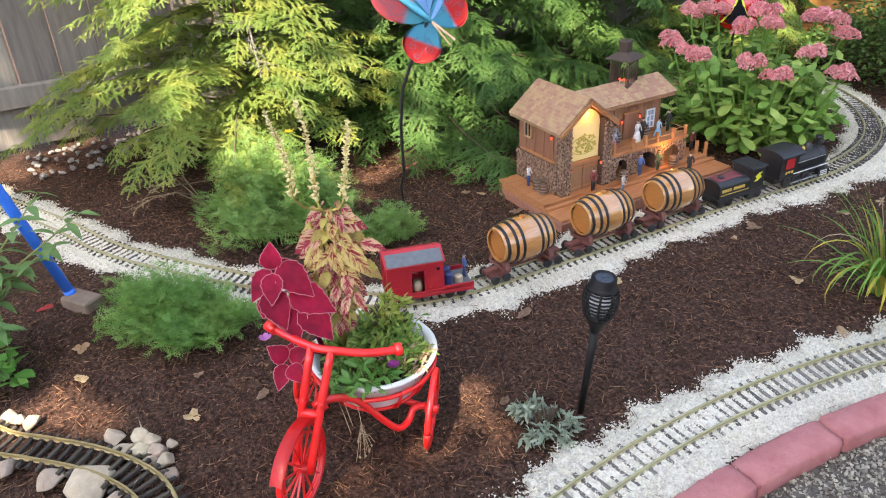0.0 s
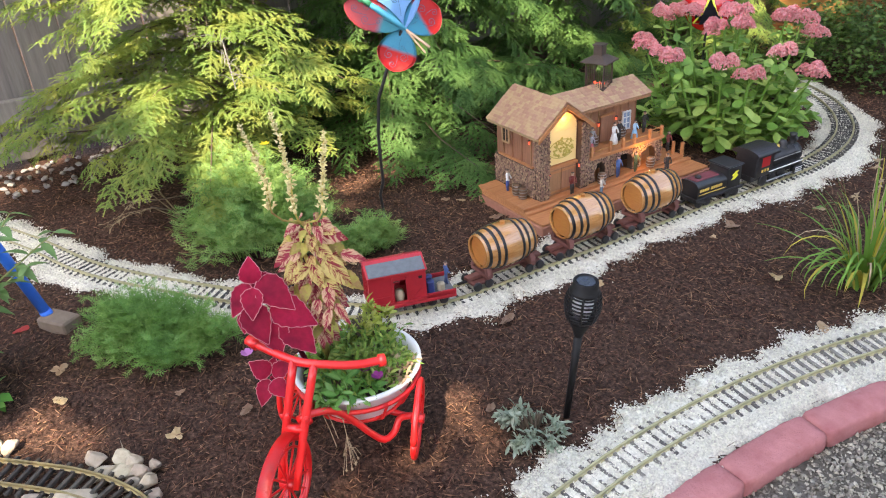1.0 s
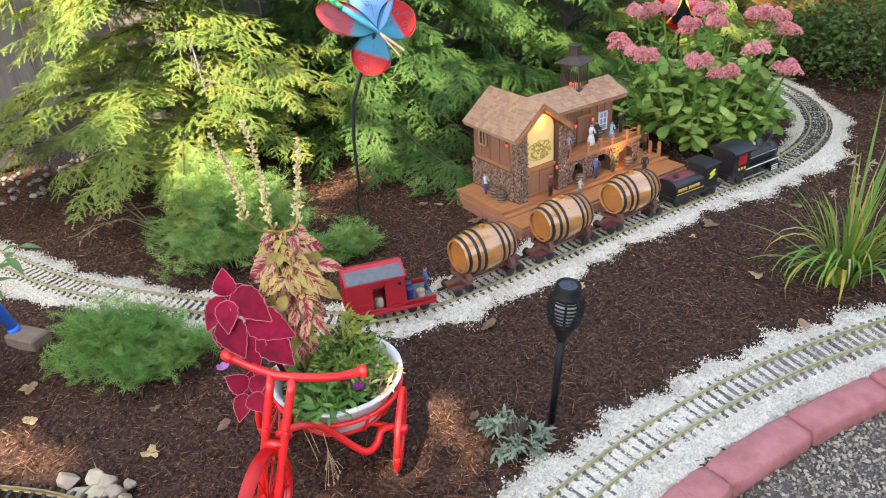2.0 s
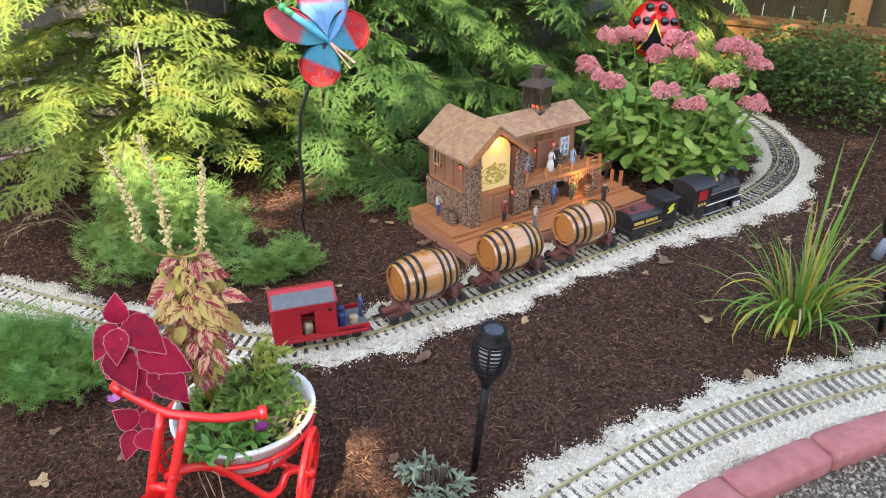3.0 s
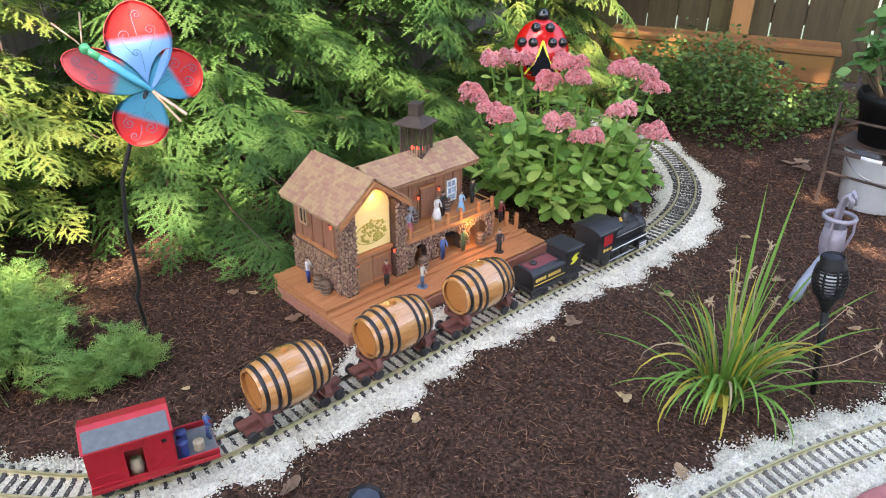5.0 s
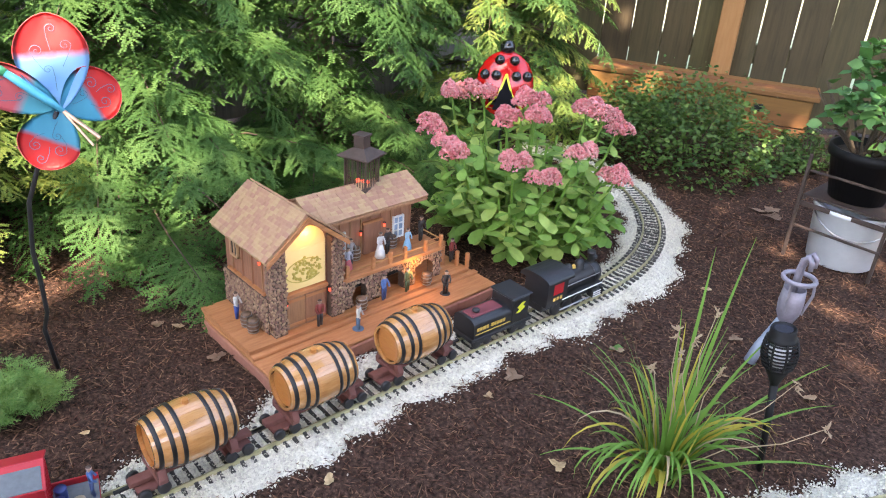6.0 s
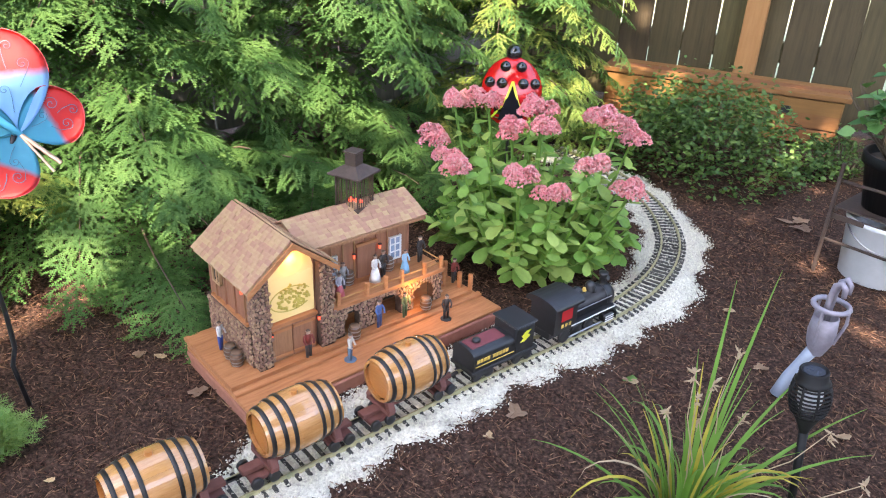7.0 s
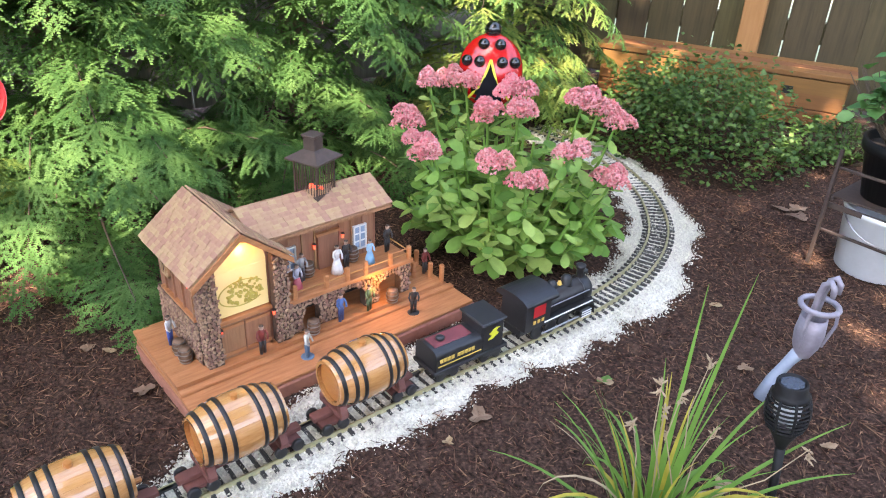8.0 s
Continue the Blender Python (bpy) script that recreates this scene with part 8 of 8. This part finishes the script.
for i, (x, y, z, dx, dy, dz) in enumerate(((-1.0, 1.42, 0.06, 0.25, 0.22, -0.05), (-0.95, 1.4, 0.10, 0.1, 0.35, -0.02), (-0.9, 2.3, 0.02, 0.2, -0.1, 0.02))):
    st = thing("stick", "thin bare twig reaching over the mulch", "twig", (x, y, 0))
    part("shaft", tube(bmesh.new(), [(0, 0, z), (dx * 0.5, dy * 0.5, z + dz * 0.5 + 0.012), (dx, dy, max(0.004, z + dz))], [0.0022, 0.0016, 0.0008], 5), TWIG, st)


# ---- figures and casks on the winery ----
def figurine(x, y, z, height, turn, coat, label, skirt=False, base=None):
    """A plain little statue: legs or skirt, body, arms and head in one mesh."""
    bm = bmesh.new()
    h = height
    if base:
        lathe(bm, [(0.2 * h, 0), (0.2 * h, 0.03 * h), (0.17 * h, 0.04 * h)], 12)
    if skirt:
        lathe(bm, [(0.2 * h, 0.01 * h), (0.17 * h, 0.2 * h), (0.09 * h, 0.5 * h)], 10)
    else:
        for s in (-1, 1):
            tube(bm, [(s * 0.06 * h, 0.03 * h * s, 0.0), (s * 0.055 * h, 0, 0.25 * h), (s * 0.05 * h, 0, 0.5 * h)], [0.05 * h, 0.048 * h, 0.06 * h], 7)
    lathe(bm, [(0.08 * h, 0.48 * h), (0.09 * h, 0.6 * h), (0.115 * h, 0.76 * h), (0.06 * h, 0.82 * h), (0.035 * h, 0.85 * h)], 10, Matrix.Diagonal((1, 0.7, 1, 1)))
    for s in (-1, 1):
        tube(bm, [(s * 0.11 * h, 0, 0.78 * h), (s * 0.16 * h, 0.05 * h, 0.62 * h), (s * 0.12 * h, 0.13 * h, 0.52 * h)], 0.032 * h, 6)
    bmesh.ops.create_icosphere(bm, subdivisions=2, radius=0.075 * h, matrix=Matrix.Translation((0, 0.01 * h, 0.91 * h)))
    me = bpy.data.meshes.new("figurine")
    bm.to_mesh(me)
    bm.free()
    me.materials.append(coat)
    me.polygons.foreach_set("use_smooth", [True] * len(me.polygons))
    ob = new("figurine", me)
    ob.matrix_basis = pose(x, y, z, 0, 0, turn)
    tagged(ob, label, "figurine", "painted figurines")


def coat(name, low, high, split):
    """Two coats of paint on a figure, changing at a height, with a pale head."""
    m, nt, bsdf = nodes_of(name)
    tc, sp = nt.nodes.new("ShaderNodeTexCoord"), nt.nodes.new("ShaderNodeSeparateXYZ")
    nt.links.new(tc.outputs["Generated"], sp.inputs[0])
    r = ramp(nt, sp.outputs[2], [(0.0, low), (split, high), (0.83, (0.45, 0.3, 0.22)), (0.95, (0.08, 0.05, 0.035))])
    r.node.color_ramp.interpolation = "CONSTANT"
    n = ramp(nt, noise_of(nt, 120, 3), [(0.3, (0.75, 0.75, 0.75)), (0.7, (1, 1, 1))])
    nt.links.new(mix_color(nt, 1.0, r, n, "MULTIPLY"), bsdf.inputs["Base Color"])
    bsdf.inputs["Roughness"].default_value = 0.5
    return m


C_WHITE = coat("paint_white_blue", (0.04, 0.08, 0.3), (0.7, 0.7, 0.68), 0.5)
C_DARK = coat("paint_black", (0.02, 0.02, 0.022), (0.03, 0.025, 0.025), 0.5)
C_RED = coat("paint_red_black", (0.03, 0.025, 0.025), (0.2, 0.03, 0.025), 0.45)
C_BLUE = coat("paint_blue", (0.04, 0.07, 0.18), (0.06, 0.14, 0.35), 0.5)
C_GREEN = coat("paint_green", (0.05, 0.09, 0.04), (0.1, 0.15, 0.07), 0.5)
C_BRIDE = coat("paint_white", (0.75, 0.74, 0.72), (0.7, 0.68, 0.66), 0.5)
C_PALE = coat("paint_pale_blue", (0.2, 0.42, 0.62), (0.28, 0.5, 0.68), 0.5)
C_PINK = coat("paint_rose", (0.5, 0.1, 0.12), (0.4, 0.4, 0.45), 0.5)
C_GREY = coat("paint_grey", (0.09, 0.09, 0.1), (0.3, 0.3, 0.3), 0.5)
C_WORK = coat("paint_worker", (0.1, 0.17, 0.26), (0.55, 0.53, 0.48), 0.5)
F = 0.068
figurine(-0.44, 2.318, 0.052, F, -60, C_WHITE, "white-shirted painted figurine in blue trousers on the deck")
figurine(-0.305, 2.447, 0.052, F, -100, C_RED, "red and black painted figurine before the barn door")
figurine(-0.262, 2.52, 0.0352, F, -60, C_WORK, "striding painted figurine in blue on the lower deck", base=True)
figurine(-0.310, 2.63, 0.052, F, -90, C_BLUE, "blue-coated painted figurine under the balcony")
figurine(-0.308, 2.70, 0.052, F * 0.95, -90, C_GREEN, "green painted figurine under the balcony")
figurine(-0.262, 2.785, 0.0352, F, -120, C_DARK, "dark dancing figurine on a pale blue disc", base=True)
figurine(-0.348, 2.553, 0.136, F * 0.9, -90, C_PINK, "rose-skirted painted figurine on the balcony", True)
figurine(-0.372, 2.578, 0.136, F, -90, C_GREY, "grey-coated painted figurine on the balcony")
figurine(-0.36, 2.655, 0.136, F, -90, C_BRIDE, "white-gowned painted figurine on the balcony", True)
figurine(-0.368, 2.683, 0.136, F, -90, C_DARK, "black-suited painted figurine on the balcony")
figurine(-0.355, 2.735, 0.136, F * 0.85, -90, C_PALE, "pale blue gowned figurine on the balcony", True)
figurine(-0.375, 2.795, 0.136, F, -90, C_DARK, "black-coated painted figurine at the balcony end")
figurine(-0.362, 2.895, 0.052, F, -90, C_RED, "red-coated painted figurine among the deck posts")
figurine(-0.1, 1.888, RAIL_TOP + 0.0315, F * 0.9, -20, C_BLUE, "blue painted figurine on the caboose platform")


def cask(x, y, z, label="small dark wooden cask on the winery deck"):
    c = thing("cask", label, "cask", (x, y, z), group="small casks")
    part("body", lathe(bmesh.new(), [(0.0105, 0), (0.0125, 0.008), (0.0135, 0.016), (0.0125, 0.024), (0.0105, 0.032)], 14), DARK_OAK, c, "", True)
    for t in (0.003, 0.011, 0.021, 0.029):
        r = 0.0135 - 0.003 * ((t - 0.016) / 0.016) ** 2
        part("hoop", lathe(bmesh.new(), [(r, t - 0.0012), (r + 0.0006, t - 0.0012), (r + 0.0006, t + 0.0012), (r, t + 0.0012)], 14, None, False), STEEL, c, "grey hoop")


DARK_OAK = surface("dark_oak", [(0.2, (0.09, 0.05, 0.03)), (0.8, (0.17, 0.1, 0.06))], 60, 0.6, 0.3)
for x, y, z in ((-0.398, 2.319, 0.052), (-0.368, 2.318, 0.052), (-0.305, 2.561, 0.052), (-0.306, 2.76, 0.052), (-0.385, 2.60, 0.136), (-0.385, 2.71, 0.136)):
    cask(x, y, z)
